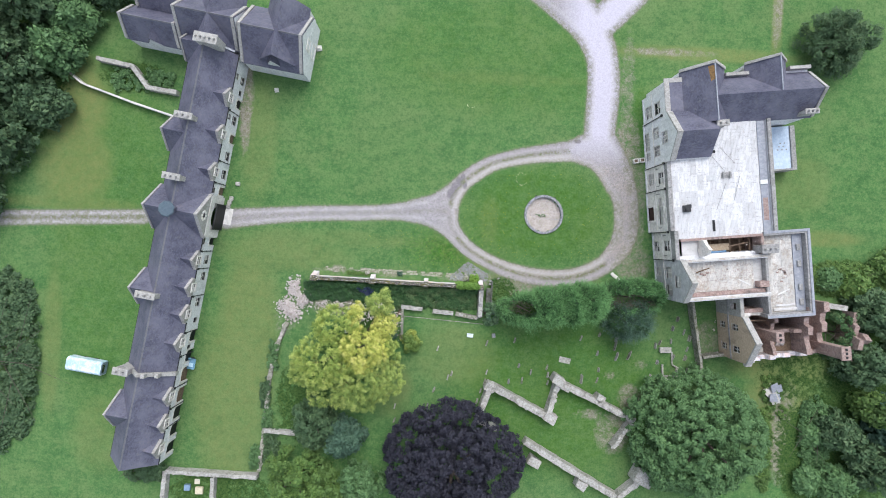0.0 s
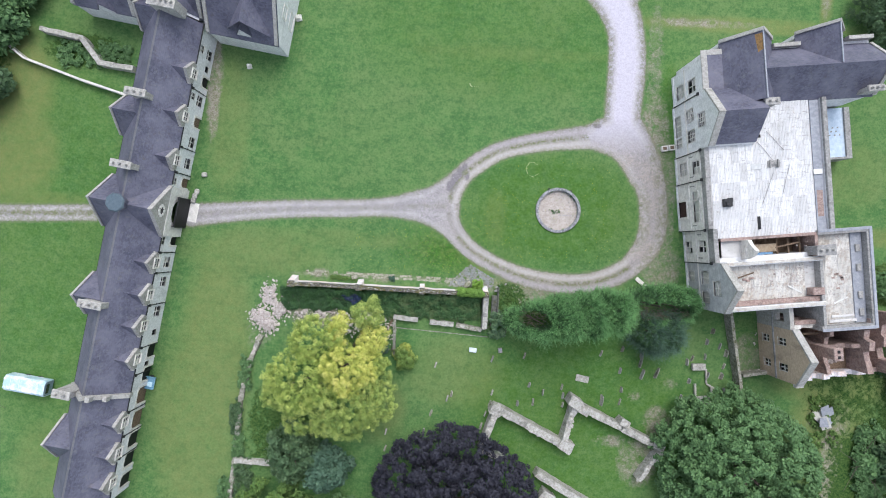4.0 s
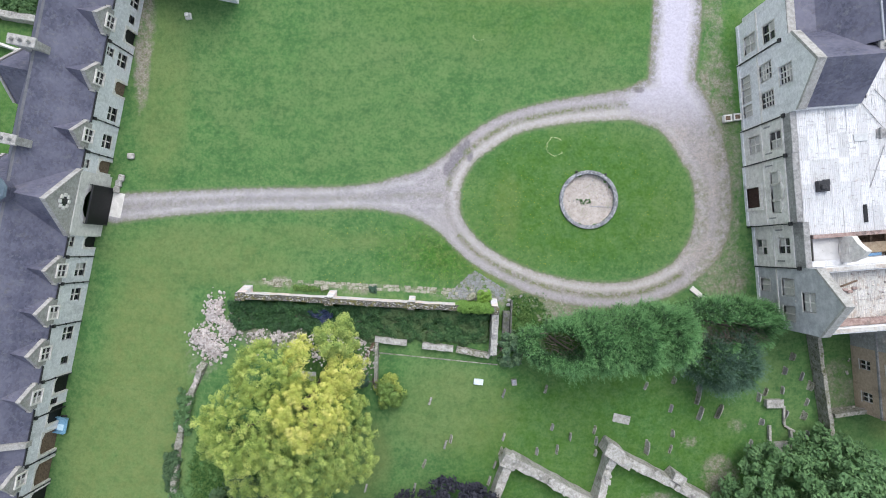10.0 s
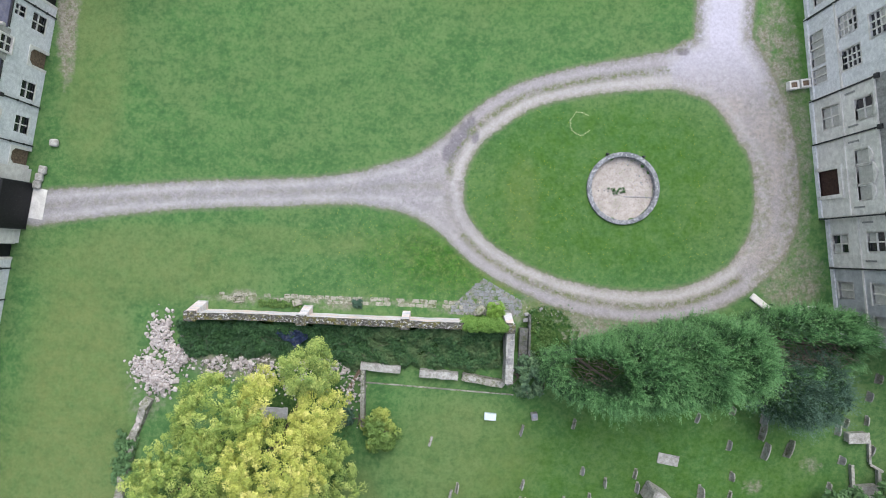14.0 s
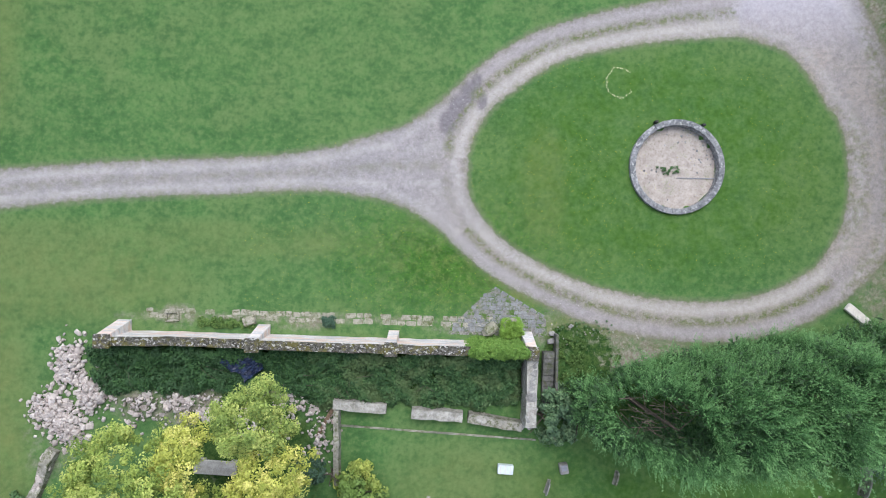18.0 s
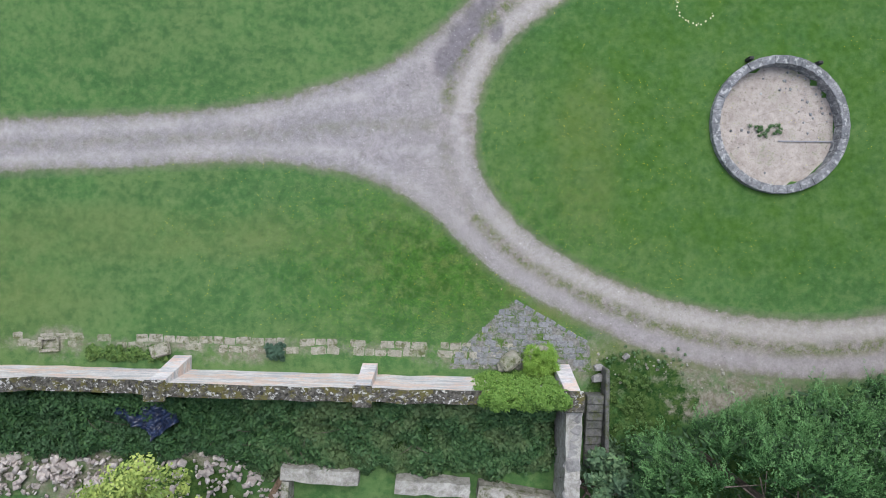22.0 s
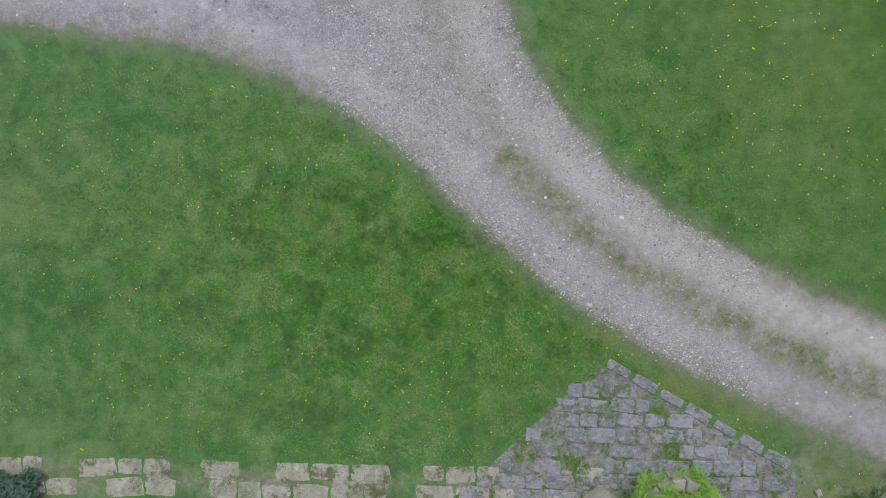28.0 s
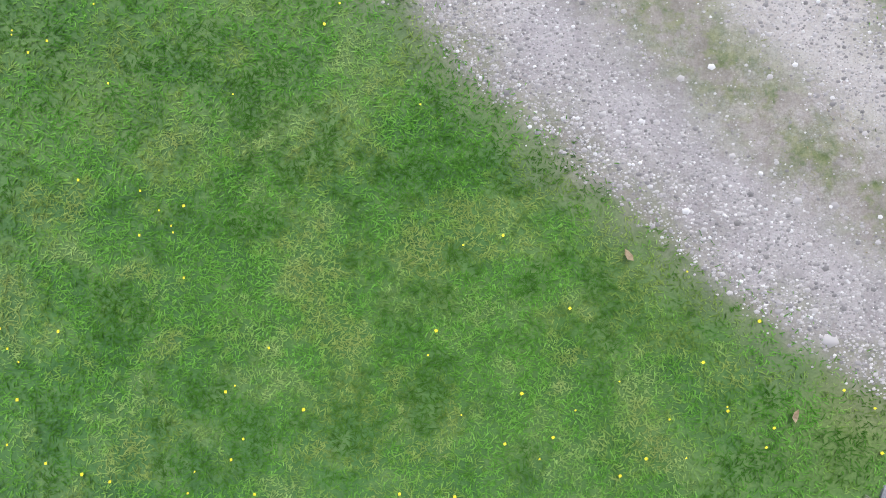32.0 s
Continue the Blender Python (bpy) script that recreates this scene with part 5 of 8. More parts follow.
    for k in range(7):
        part("weight", boxes((21.4 + 0.25 * k, 21.6 + 0.25 * k, -11.0 + 0.55 * (k % 3), -10.8 + 0.55 * (k % 3), 3.0, 3.08)), M_DARKSTONE, h)
    return h


def downpipe_w(parent, s, x):
    p = part("downpipe", boxes((x - 0.08, x + 0.05, -s - 0.06, -s + 0.06, 0, 8.6)), M_IRON, parent)
    part("hopper", boxes((x - 0.18, x + 0.05, -s - 0.2, -s + 0.2, 8.2, 8.6)), M_IRON, p)


M_DOORBROWN = plain("dark_red_boards", (0.035, 0.018, 0.014), (0.07, 0.035, 0.028), 0.7, 4)
build_mansion()


def jag(x0, x1, base, steps, low):
    """A wall's outline whose head is broken in steps down to low."""
    pts = [(x0, 0), (x1, 0)]
    n = len(steps)
    for k, z in enumerate(steps):
        a = x1 + (x0 - x1) * (k + 0.12) / n
        b = x1 + (x0 - x1) * (k + 0.9) / n
        pts += [(a, max(low, base + z)), (b, max(low, base + z + 0.35 * math.sin(5.0 * k)))]
    pts[2], pts[-1] = (x1, pts[2][1]), (x0, pts[-1][1])
    return pts


def build_burnt_wing():
    """Roofless south wing: a standing west gable, broken cross walls, red masonry, tall stacks."""
    w = thing("ruined_wing", pose(49.0, -9.3, 0, 0, 0, 6.85), "roofless ruined wing of tan and red masonry with tall stacks", "ruin")
    tan = stone_material("tan_stone", (0.46, 0.35, 0.25), (0.58, 0.45, 0.33), (0.22, 0.17, 0.13), 0.5)
    holes = [(1.4, 2.5, 1.3, 2.9), (5.1, 6.2, 1.3, 2.9), (1.4, 2.5, 5.2, 7.0), (5.1, 6.2, 5.2, 7.0)]
    g = part("west_gable", wall_bm(7.6, 8.6, 0.7, holes, (3.9, 12.2)), tan, w, "tan stone gable with four dark windows", pose(0, -7.6, 0) @ Matrix.Diagonal((-1, 1, 1, 1)))
    g.data.flip_normals()
    for y, z, hh in ((1.95, 1.3, 1.6), (5.65, 1.3, 1.6), (1.95, 5.2, 1.8), (5.65, 5.2, 1.8)):
        window(w, pose(0.1, -7.6 + y, z, 0, 0, 180), 1.0, hh, 2, 2)
    part("string_course", boxes((-0.16, 0.0, -7.6, 3.3, 4.05, 4.3)), M_DARKSTONE, w)
    for a, b in (((-7.75, 8.5), (-3.7, 12.1)), ((-3.7, 12.1), (0.15, 8.5))):
        part("gable_coping", prism([a, b, (b[0], b[1] + 0.4), (a[0], a[1] + 0.4)], "x", -0.1, 0.85), M_OLDSTONE, w)
    part("kneeler", boxes((-0.15, 0.9, -7.95, -7.5, 8.1, 8.9), bevel=0.05), M_OLDSTONE, w)
    # grey link wall from the gable to the house
    part("link_wall", wall_bm(3.3, 8.2, 0.6, [(1.0, 2.2, 5.0, 6.8)]), M_OLDSTONE, w, "grey rendered wall with a hollow window", pose(0.02, 0.0, 0) @ Matrix.Diagonal((-1, 1, 1, 1))).data.flip_normals()
    part("link_cross", prism(jag(0.6, 5.4, 7.4, (0.8, 0.5, 0.0, 0.6), 5), "y", 0.05, 0.6), M_CREAM, w)
    part("south_wall", prism(jag(0.7, 12.0, 5.4, (0.3, -0.3, 0.6, 0.1, 1.2, 0.4, 1.6, 2.4), 4), "y", -7.6, -6.9), M_PINKSTONE, w, "pale jagged wall head")
    part("cross_wall", prism(jag(-6.9, -0.1, 6.2, (1.8, 0.7, 1.1, 0.0, 0.5), 5), "x", 5.6, 6.2), M_RED, w)
    part("cross_wall", prism(jag(-6.9, 1.0, 7.0, (2.4, 1.2, 2.0, 0.6, 1.0), 5), "x", 10.4, 11.2), M_RED, w)
    part("spine_wall", prism(jag(6.2, 10.4, 6.0, (1.2, 0.3, 0.8), 5), "y", -3.4, -2.8), M_RED, w)
    part("north_wall", wall_bm(10.2, 8.0, 0.6, [(1.2, 2.8, 4.6, 7.2), (5.0, 6.4, 4.4, 7.0)]), M_RED, w, "soot-darkened red wall with empty openings", pose(0.8, 0.6, 0, 0, 0, -90))
    part("east_wall", prism(jag(-7.2, 1.4, 5.2, (2.6, 1.6, 1.8, 0.2, 0.6), 4), "x", 14.0, 14.9), M_RED, w, "buckled red masonry")
    part("east_floor", boxes((11.2, 14.0, -6.8, 0.4, 3.4, 3.7)), M_RED, w)
    part("south_east_wall", prism(jag(11.2, 14.0, 4.6, (0.8, 0.2), 4), "y", -7.4, -6.8), M_RED, w)
    # tall slab stacks, square pots on top
    for x, y, lx, ly, base, top, pots in ((4.2, -3.1, 1.0, 1.5, 3.4, 11.6, 2), (14.5, -6.4, 1.3, 1.9, 3.6, 11.6, 3)):
        st = part("chimney", boxes((x - lx / 2, x + lx / 2, y - ly / 2, y + ly / 2, base, top - 0.35), bevel=0.05), M_RED, w, "leaning red sandstone stack")
        part("cap", boxes((x - lx / 2 - 0.14, x + lx / 2 + 0.14, y - ly / 2 - 0.14, y + ly / 2 + 0.14, top - 0.35, top), bevel=0.06), M_RED, st)
        for k in range(pots):
            py = y + (k - (pots - 1) / 2) * ly / pots
            part("flue", boxes((x - 0.2, x + 0.2, py - 0.2, py + 0.2, top, top + 0.03)), M_BLACKDOOR, st)
    part("stack_base", prism([(-4.6, 0), (-1.6, 0), (-1.9, 3.6), (-2.4, 5.0), (-3.9, 5.0), (-4.3, 3.6)], "x", 3.6, 4.9), M_RED, w)
    part("floor_debris", boxes((0.8, 10.3, -6.8, -0.1, 0.05, 0.5)), M_DARKSTONE, w)
    part("upper_floor", boxes((6.2, 10.4, -6.9, -3.5, 3.9, 4.1)), M_BROWNWOOD, w)
    part("ledge", boxes((0.75, 5.5, -6.8, -6.0, 4.0, 4.25)), M_CREAM, w)
    heap = sheet("fallen_masonry", *stone_field([(3.0, -5.4, 2.2, 1.4, 1.8), (8.4, -5.4, 2.2, 1.4, 4.5), (3.0, -1.4, 2.2, 1.3, 1.6), (8.2, -1.6, 2.2, 1.4, 1.9), (5.2, -7.25, 5.0, 0.3, 5.7), (12.6, -3.4, 1.4, 3.2, 4.0)], 2200, 0.17, 15), M_TUMBLE)
    heap.parent = w
    heap["kind"] = "stuff"
    for a, b, c, d in ((1.2, -6.4, 3.0, 20), (7.4, -4.8, 4.6, -30), (1.6, -2.2, 2.4, 60), (7.8, -1.2, 2.9, 10), (2.2, -4.6, 4.4, 3), (2.4, -1.0, 6.4, -4)):
        part("fallen_beam", boxes((-1.6, 1.6, -0.12, 0.12, -0.1, 0.1)), M_BROWNWOOD, w, m=pose(a + 1.2, b, c, 0, 8, d))
    iv = thing("ivy_ruin", pose(63.5, -7.2, 0, 0, 0, -6), "stump of red walls smothered in ivy", "ruin")
    part("wall", prism(jag(0, 6.2, 3.6, (0.2, 0.8, 0.4, 1.0), 3), "y", 0, 0.9), M_RUIN, iv, "pale ragged wall head")
    part("wall", prism(jag(-8.4, 0, 3.4, (0.4, 1.2, 2.6, 0.4), 2.5), "x", 7.4, 8.2), M_RED, iv)
    end = part("gable_stump", prism([(-5.6, 0), (-3.0, 0), (-3.4, 5.2), (-4.3, 6.4), (-5.0, 5.4)], "x", 8.2, 9.2), M_RED, iv, "red gable stump with a square hole")
    # the stump is solid; a black plate stands for the dark inside its hole
    part("opening_shade", boxes((9.2, 9.24, -4.6, -4.0, 3.6, 4.3)), M_BLACKDOOR, end)


build_burnt_wing()

# ---- walls, ruins and the graveyard ----

M_RUBBLE = stone_material("pinkish_rubble", (0.42, 0.36, 0.33), (0.62, 0.56, 0.52), (0.2, 0.17, 0.15), 0.4, 3)
M_OLDWALL = stone_material("overgrown_wall_stone", (0.24, 0.225, 0.19), (0.42, 0.40, 0.35), (0.09, 0.09, 0.06), 0.7, 3, 0.8)


def stone_mesh(name, mat, flat=1.0, seed=0):
    rng = random.Random(seed)
    bm = bmesh.new()
    bmesh.ops.create_cube(bm, size=1.0)
    for v in bm.verts:
        v.co = Vector((v.co.x * rng.uniform(0.7, 1.1), v.co.y * rng.uniform(0.7, 1.1), v.co.z * flat * rng.uniform(0.7, 1.1)))
    bmesh.ops.bevel(bm, geom=bm.edges[:], offset=0.12, segments=1, affect="EDGES")
    me = bpy.data.meshes.new(name)
    bm.to_mesh(me), bm.free()
    me.materials.append(mat)
    return me


def ragged_wall(parent, name, a, b, thick, h0, h1, mat, seg=1.0, label="", wobble=0.25):
    """A wall from a to b whose head is broken and whose sides are uneven."""
    ax, ay, bx, by = *a, *b
    d = Vector((bx - ax, by - ay, 0))
    n = max(2, int(d.length / seg))
    side = Vector((-d.y, d.x, 0)).normalized()
    bm = bmesh.new()
    rings = []
    for k in range(n + 1):
        t = k / n
        c = Vector((ax, ay, 0)) + d * t
        h = h0 + (h1 - h0) * t + random.uniform(-wobble, wobble)
        w = thick / 2 * random.uniform(0.9, 1.1)
        rings.append([bm.verts.new(c + side * w), bm.verts.new(c - side * w), bm.verts.new(c - side * (w * random.uniform(0.8, 0.95)) + Vector((0, 0, h))), bm.verts.new(c + side * (w * random.uniform(0.8, 0.95)) + Vector((0, 0, h + random.uniform(-0.1, 0.1))))])
    for p, q in zip(rings, rings[1:]):
        for k in range(4):
            bm.faces.new((p[k], p[(k + 1) % 4], q[(k + 1) % 4], q[k]))
    bm.faces.new(rings[0]), bm.faces.new(rings[-1][::-1])
    bmesh.ops.recalc_face_normals(bm, faces=bm.faces)
    return part(name, bm, mat, parent, label)


def head_stones(parent, a, b, h0, h1, thick, count, mat, size=(0.35, 0.7)):
    """Loose blocks along a wall head."""
    me = stone_mesh("block", mat, 0.6, int(a[0] * 7) % 97)
    for k in range(count):
        t = (k + random.random()) / count
        s = random.uniform(*size)
        share("block", me, parent, Matrix.LocRotScale((a[0] + (b[0] - a[0]) * t + random.uniform(-1, 1) * thick * 0.25, a[1] + (b[1] - a[1]) * t + random.uniform(-1, 1) * thick * 0.25, h0 + (h1 - h0) * t + 0.02),
                                                      Euler((random.uniform(-0.2, 0.2), random.uniform(-0.2, 0.2), random.uniform(0, 6.3))), (s, s, s * 0.6)))


def build_garden_wall():
    """The buttressed wall south of the lawn, limewashed on its north face, with a mossy head."""
    g = thing("garden_wall", pose(0, 0, 0), "old buttressed garden wall with pinkish limewash and lichened top", "wall")
    x0, x1, y, t, top = -22.4, 7.4, -6.05, 0.62, 2.6
    n = 26
    slope = lambda x: y - 0.35 * (x - x0) / (x1 - x0)
    bm = bmesh.new()
    rings = []
    for k in range(n + 1):
        x = x0 + (x1 - x0) * k / n
        h = top + random.uniform(-0.1, 0.1) - (0.45 if -18 < x < -13 else 0)
        yy = slope(x) + random.uniform(-0.04, 0.04)
        rings.append([bm.verts.new((x, yy, 0)), bm.verts.new((x, yy - 0.12, h)), bm.verts.new((x, yy - t, h - 0.05)), bm.verts.new((x, yy - t, 0))])
    for p, q in zip(rings, rings[1:]):
        for k in range(4):
            bm.faces.new((p[k], p[(k + 1) % 4], q[(k + 1) % 4], q[k]))
    bm.faces.new(rings[0]), bm.faces.new(rings[-1][::-1])
    bmesh.ops.recalc_face_normals(bm, faces=bm.faces)
    heads = [(v[1].co.copy(), v[2].co.copy()) for v in rings]
    part("wall_face", bm, M_PINKSTONE, g, "limewashed face, pink and grey")
    for (a, b), (c, d) in zip(heads, heads[1:]):
        up = Vector((0, 0, random.uniform(0.08, 0.16)))
        o = Vector((0, 0.06, 0))
        part("coping_stone", solid([a + o, c + o, d - o, b - o, a + o + up, c + o + up, d - o + up, b - o + up],
                                   [(0, 1, 2, 3), (4, 5, 6, 7), (0, 1, 5, 4), (1, 2, 6, 5), (2, 3, 7, 6), (3, 0, 4, 7)]), M_WALLTOP, g)
    for x, w, reach in ((-21.9, 1.0, 0.75), (-11.9, 0.85, 0.7), (-2.6, 0.75, 0.55), (6.9, 0.8, 0.75)):
        yy = slope(x)
        bt = part("buttress", solid([(x - w / 2, yy + reach, 0), (x + w / 2, yy + reach, 0), (x + w / 2, yy - t - 0.1, 0), (x - w / 2, yy - t - 0.1, 0),
                                     (x - w / 2 + 0.05, yy + 0.1, top - 0.1), (x + w / 2 - 0.05, yy + 0.1, top - 0.1), (x + w / 2, yy - t - 0.1, top + 0.12), (x - w / 2, yy - t - 0.1, top + 0.12)],
                                    [(0, 1, 2, 3), (4, 5, 6, 7), (0, 1, 5, 4), (1, 2, 6, 5), (2, 3, 7, 6), (3, 0, 4, 7)]), M_PINKSTONE, g)
        part("cap", boxes((x - w / 2 - 0.06, x + w / 2 + 0.06, yy - t - 0.25, yy + 0.1, top + 0.12, top + 0.3), bevel=0.05), M_WALLTOP, bt)
    ret = ragged_wall(g, "return_wall", (7.0, -6.9), (7.0, -11.9), 0.85, 2.6, 2.1, M_RUIN, 0.6, "lichened grey return wall", 0.1)
    head_stones(ret, (7.0, -6.9), (7.0, -11.9), 2.45, 2.0, 0.6, 12, M_DARKSTONE, (0.5, 0.8))
    strip = thing("stone_steps", pose(8.4, -7.0, 0), "narrow flight of mossy stone steps beside the wall, coloured dark as shade", "steps")
    for k in range(9):
        part("step", boxes((-0.35, 0.45, -0.42 - k * 0.42, -k * 0.42, 0, max(0.06, 0.75 - 0.08 * k)), bevel=0.03), M_STEP, strip)
    part("kerb_wall", boxes((0.48, 0.68, -3.8, 1.3, 0, 0.9), bevel=0.04), M_STEP, strip)
    low = thing("low_garden_wall", pose(0, 0, 0), "low broken wall with whitened head beside the lawn", "wall")
    for a, b in (((-6.7, -10.9), (-3.0, -11.2)), ((-1.2, -11.4), (2.4, -11.7)), ((2.8, -11.7), (6.6, -12.3))):
        ragged_wall(low, "wall_face", a, b, 0.75, 1.0, 0.9, M_RUIN if b[0] < 2.6 else M_OLDWALL, 0.5, wobble=0.18)
        head_stones(low, a, b, 0.8, 0.75, 0.4, 5, M_RUIN, (0.3, 0.5))
    ragged_wall(low, "wall_face", (-6.5, -11.3), (-6.4, -16.6), 0.4, 0.95, 0.8, M_OLDWALL, 0.8, wobble=0.06)
    ragged_wall(low, "plinth", (-6.3, -12.6), (7.7, -13.4), 0.14, 0.06, 0.06, M_OLDWALL, 0.8, wobble=0.04)


def flat_stone(name, mat, seed, square=0.75, rag=0.18, n=10):
    """A worn slab of unit size with an uneven outline and a rounded top."""
    rng = random.Random(seed)
    bm = bmesh.new()
    rings = []
    for scale, z in ((1.0, -0.6), (1.0, 0.5), (0.86, 1.0)):
        rng2 = random.Random(seed)
        ring = []
        for k in range(n):
            a = 2 * math.pi * (k + rng2.uniform(-0.25, 0.25)) / n
            c, s = math.cos(a), math.sin(a)
            r = 0.5 / max(abs(c), abs(s)) ** square * rng2.uniform(1.0 - rag, 1.02) * scale
            ring.append(bm.verts.new((r * c, r * s, z + (rng.uniform(-0.25, 0.1) if z == 1.0 else 0))))
        rings.append(ring)
    for p, q in zip(rings, rings[1:]):
        for k in range(n):
            bm.faces.new((p[k], p[(k + 1) % n], q[(k + 1) % n], q[k]))
    bm.faces.new(rings[-1])
    me = bpy.data.meshes.new(name)
    bm.to_mesh(me), bm.free()
    me.materials.append(mat)
    return me


def bedding_material():
    k = Nodes("gritty_bedding", 0.95, spec=0.15)
    base = k.mix(k.ramp(k.noise(7, 6, 0.8), 0.35, 0.65), (0.15, 0.145, 0.13), (0.30, 0.285, 0.265))
    base = k.mix(k.ramp(k.noise(1.9, 6, 0.75), 0.46, 0.6), base, k.mix(k.ramp(k.noise(16, 4, 0.8), 0.3, 0.7), (0.05, 0.11, 0.02), (0.13, 0.20, 0.055)))
    k.bump(k.noise(22, 5, 0.8), 0.6, 0.03)
    return k.out(base)


def build_foundations():
    """Flush stones of a vanished wall along the lawn, and the grey paving at its end."""
    f = thing("foundation_row", pose(0, 0, 0), "row of pale foundation stones sunk in the turf", "stones")
    me = [flat_stone("foundation_stone", M_FOUND, s, 0.97, 0.1, 16) for s in range(6)]
    for row, y in ((0, -4.72), (1, -5.12)):
        x = -20.4 + 0.2 * row
        while x < 4.2:
            w = random.uniform(0.42, 0.85)
            here = 0.88 if math.sin(x * 0.55 + 1.3 * row) > -0.55 else 0.5
            if random.random() < here:
                share("foundation_stone", random.choice(me), f, Matrix.LocRotScale((x + w / 2, y - 0.012 * (x + 8) + random.uniform(-0.04, 0.04), 0.0), Euler((0, 0, random.uniform(-0.08, 0.08))), (w * 0.96, random.uniform(0.32, 0.42), random.uniform(0.006, 0.016))))
            x += w
    sock = thing("stone_socket", pose(-18.5, -5.0, 0, 0, 0, 4), "square pale stone curb with a hollow middle", "stone")
    part("curb", boxes((-0.5, 0.5, -0.38, -0.22, 0, 0.18), (-0.5, 0.5, 0.22, 0.38, 0, 0.18), (-0.5, -0.34, -0.22, 0.22, 0, 0.18), (0.34, 0.5, -0.22, 0.22, 0, 0.18), bevel=0.03), M_FOUND, sock)
    pave = thing("paving", pose(0, 0, 0), "triangle of worn grey flagstones with grassy joints", "paving", kind="structure")

    def inside(px, py):
        # below the slanted edges and above the wall foot
        return py < -2.5 - (px - 4.4) * 0.567 - 0.27 and py < -2.5 + (px - 4.4) * 0.93 - 0.05 and py > -5.65 and px < 8.2
    bed = [(4.42, -2.55), (8.3, -4.72), (8.45, -6.0), (1.3, -5.95), (1.5, -5.3)]
    part("bedding", prism(bed[::-1], "z", -0.05, 0.008), bedding_material(), pave, "gritty soil with moss between the flags")
    flags = [flat_stone("flagstone", M_FLAG, 40 + s, 0.97, 0.1, 16) for s in range(7)]
    y, row = -2.6, 0
    while y > -5.6:
        h = random.uniform(0.28, 0.4)
        x = 0.8 + random.uniform(0, 0.3)
        while x < 8.3:
            w = random.uniform(0.28, 0.72)
            cx, cy = x + w / 2, y - h / 2
            if inside(cx, cy) and not (row > 2 and random.random() < 0.14) and not math.hypot(cx - 4.0, (cy + 4.35) * 1.3) < 0.45:
                share("flagstone", random.choice(flags), pave, pose(cx, cy, 0.008, random.uniform(-0.6, 0.6), random.uniform(-0.6, 0.6), -3 + random.uniform(-4, 4)) @ Matrix.Diagonal((w * random.uniform(0.9, 0.99), h * random.uniform(0.88, 0.98), 0.02, 1)))
            x += w
        y -= h
        row += 1
    # the kerb along the slanting edge
    for k in range(7):
        t = (k + 0.5) / 7
        share("edge_stone", flags[k], pave, pose(4.5 + 3.7 * t, -2.5 - 2.08 * t, 0.01, 0, 0, -29.5 + random.uniform(-3, 3)) @ Matrix.Diagonal((random.uniform(0.48, 0.6), random.uniform(0.19, 0.25), 0.02, 1)))


M_FOUND = stone_material("pale_foundation_stone", (0.29, 0.275, 0.22), (0.43, 0.40, 0.335), (0.13, 0.17, 0.07), 0.9, 4, 0.85)


def flag_material():
    k = Nodes("grey_flagstone", 0.85, spec=0.25)
    base = k.mix(k.rand(), (0.185, 0.19, 0.20), (0.28, 0.28, 0.29))
    base = k.mix(k.ramp(k.noise(6, 6, 0.8), 0.48, 0.68, 0.0, 0.65), base, (0.12, 0.12, 0.125))
    base = k.mix(k.ramp(k.noise(8, 6, 0.8, stretch=(1, 1.6, 1)), 0.52, 0.66, 0.0, 0.75), base, (0.36, 0.36, 0.345))
    base = k.mix(k.ramp(k.noise(2.6, 6, 0.8), 0.54, 0.66, 0.0, 0.8), base, (0.085, 0.12, 0.035))
    k.bump(k.noise(18, 6, 0.8), 0.5, 0.02)
    return k.out(base)


M_FLAG = flag_material()
build_garden_wall()
build_foundations()


def build_pool():
    """The round basin in the oval lawn: a thick ring wall and a dry cracked floor."""
    p = thing("round_basin", pose(17.55, 6.42, 0), "dry round stone basin with a cracked pinkish floor", "basin")
    n, ro, ri, h = 30, 3.44, 3.02, 0.3
    for k in range(n):
        a, b = 2 * math.pi * k / n + 0.0015, 2 * math.pi * (k + 1) / n - 0.0015
        q = [(r * math.cos(t), r * math.sin(t)) for r, t in ((ro, a), (ro, b), (ri, b), (ri, a))]
        bm = prism(q, "z", -0.6, h + random.uniform(-0.015, 0.015))
        bmesh.ops.bevel(bm, geom=bm.edges[:], offset=0.02, segments=1, affect="EDGES")
        part("rim_stone", bm, M_BASIN, p)
    bm = bmesh.new()
    bmesh.ops.create_circle(bm, cap_ends=True, segments=48, radius=3.08)
    bmesh.ops.translate(bm, verts=bm.verts, vec=(0, 0, -0.32))
    part("floor", bm, M_BASINFLOOR, p, "cracked pinkish mortar floor")
    part("pipe", boxes((0.2, 2.9, -0.75, -0.7, -0.3, -0.25)), M_LEAD, p)
    for a in (1.0, 2.05):
        part("bracket", boxes((3.4 * math.cos(a) - 0.12, 3.4 * math.cos(a) + 0.12, 3.6 * math.sin(a) - 0.06, 3.6 * math.sin(a) + 0.1, 0, 0.45), bevel=0.02), M_IRON, p)
    me = stone_mesh("rubble", M_BASIN, 0.5, 5)
    for k in range(90):
        a, r = random.gauss(0.7, 0.5) if k < 60 else random.uniform(0, 6.28), 2.95 - abs(random.gauss(0, 0.7))
        s = 0.03 + 0.12 * random.random() ** 2.5
        share("rubble", me, p, Matrix.LocRotScale((r * math.cos(a), r * math.sin(a), -0.3), Euler((0, 0, random.uniform(0, 6))), (s, s, s)))


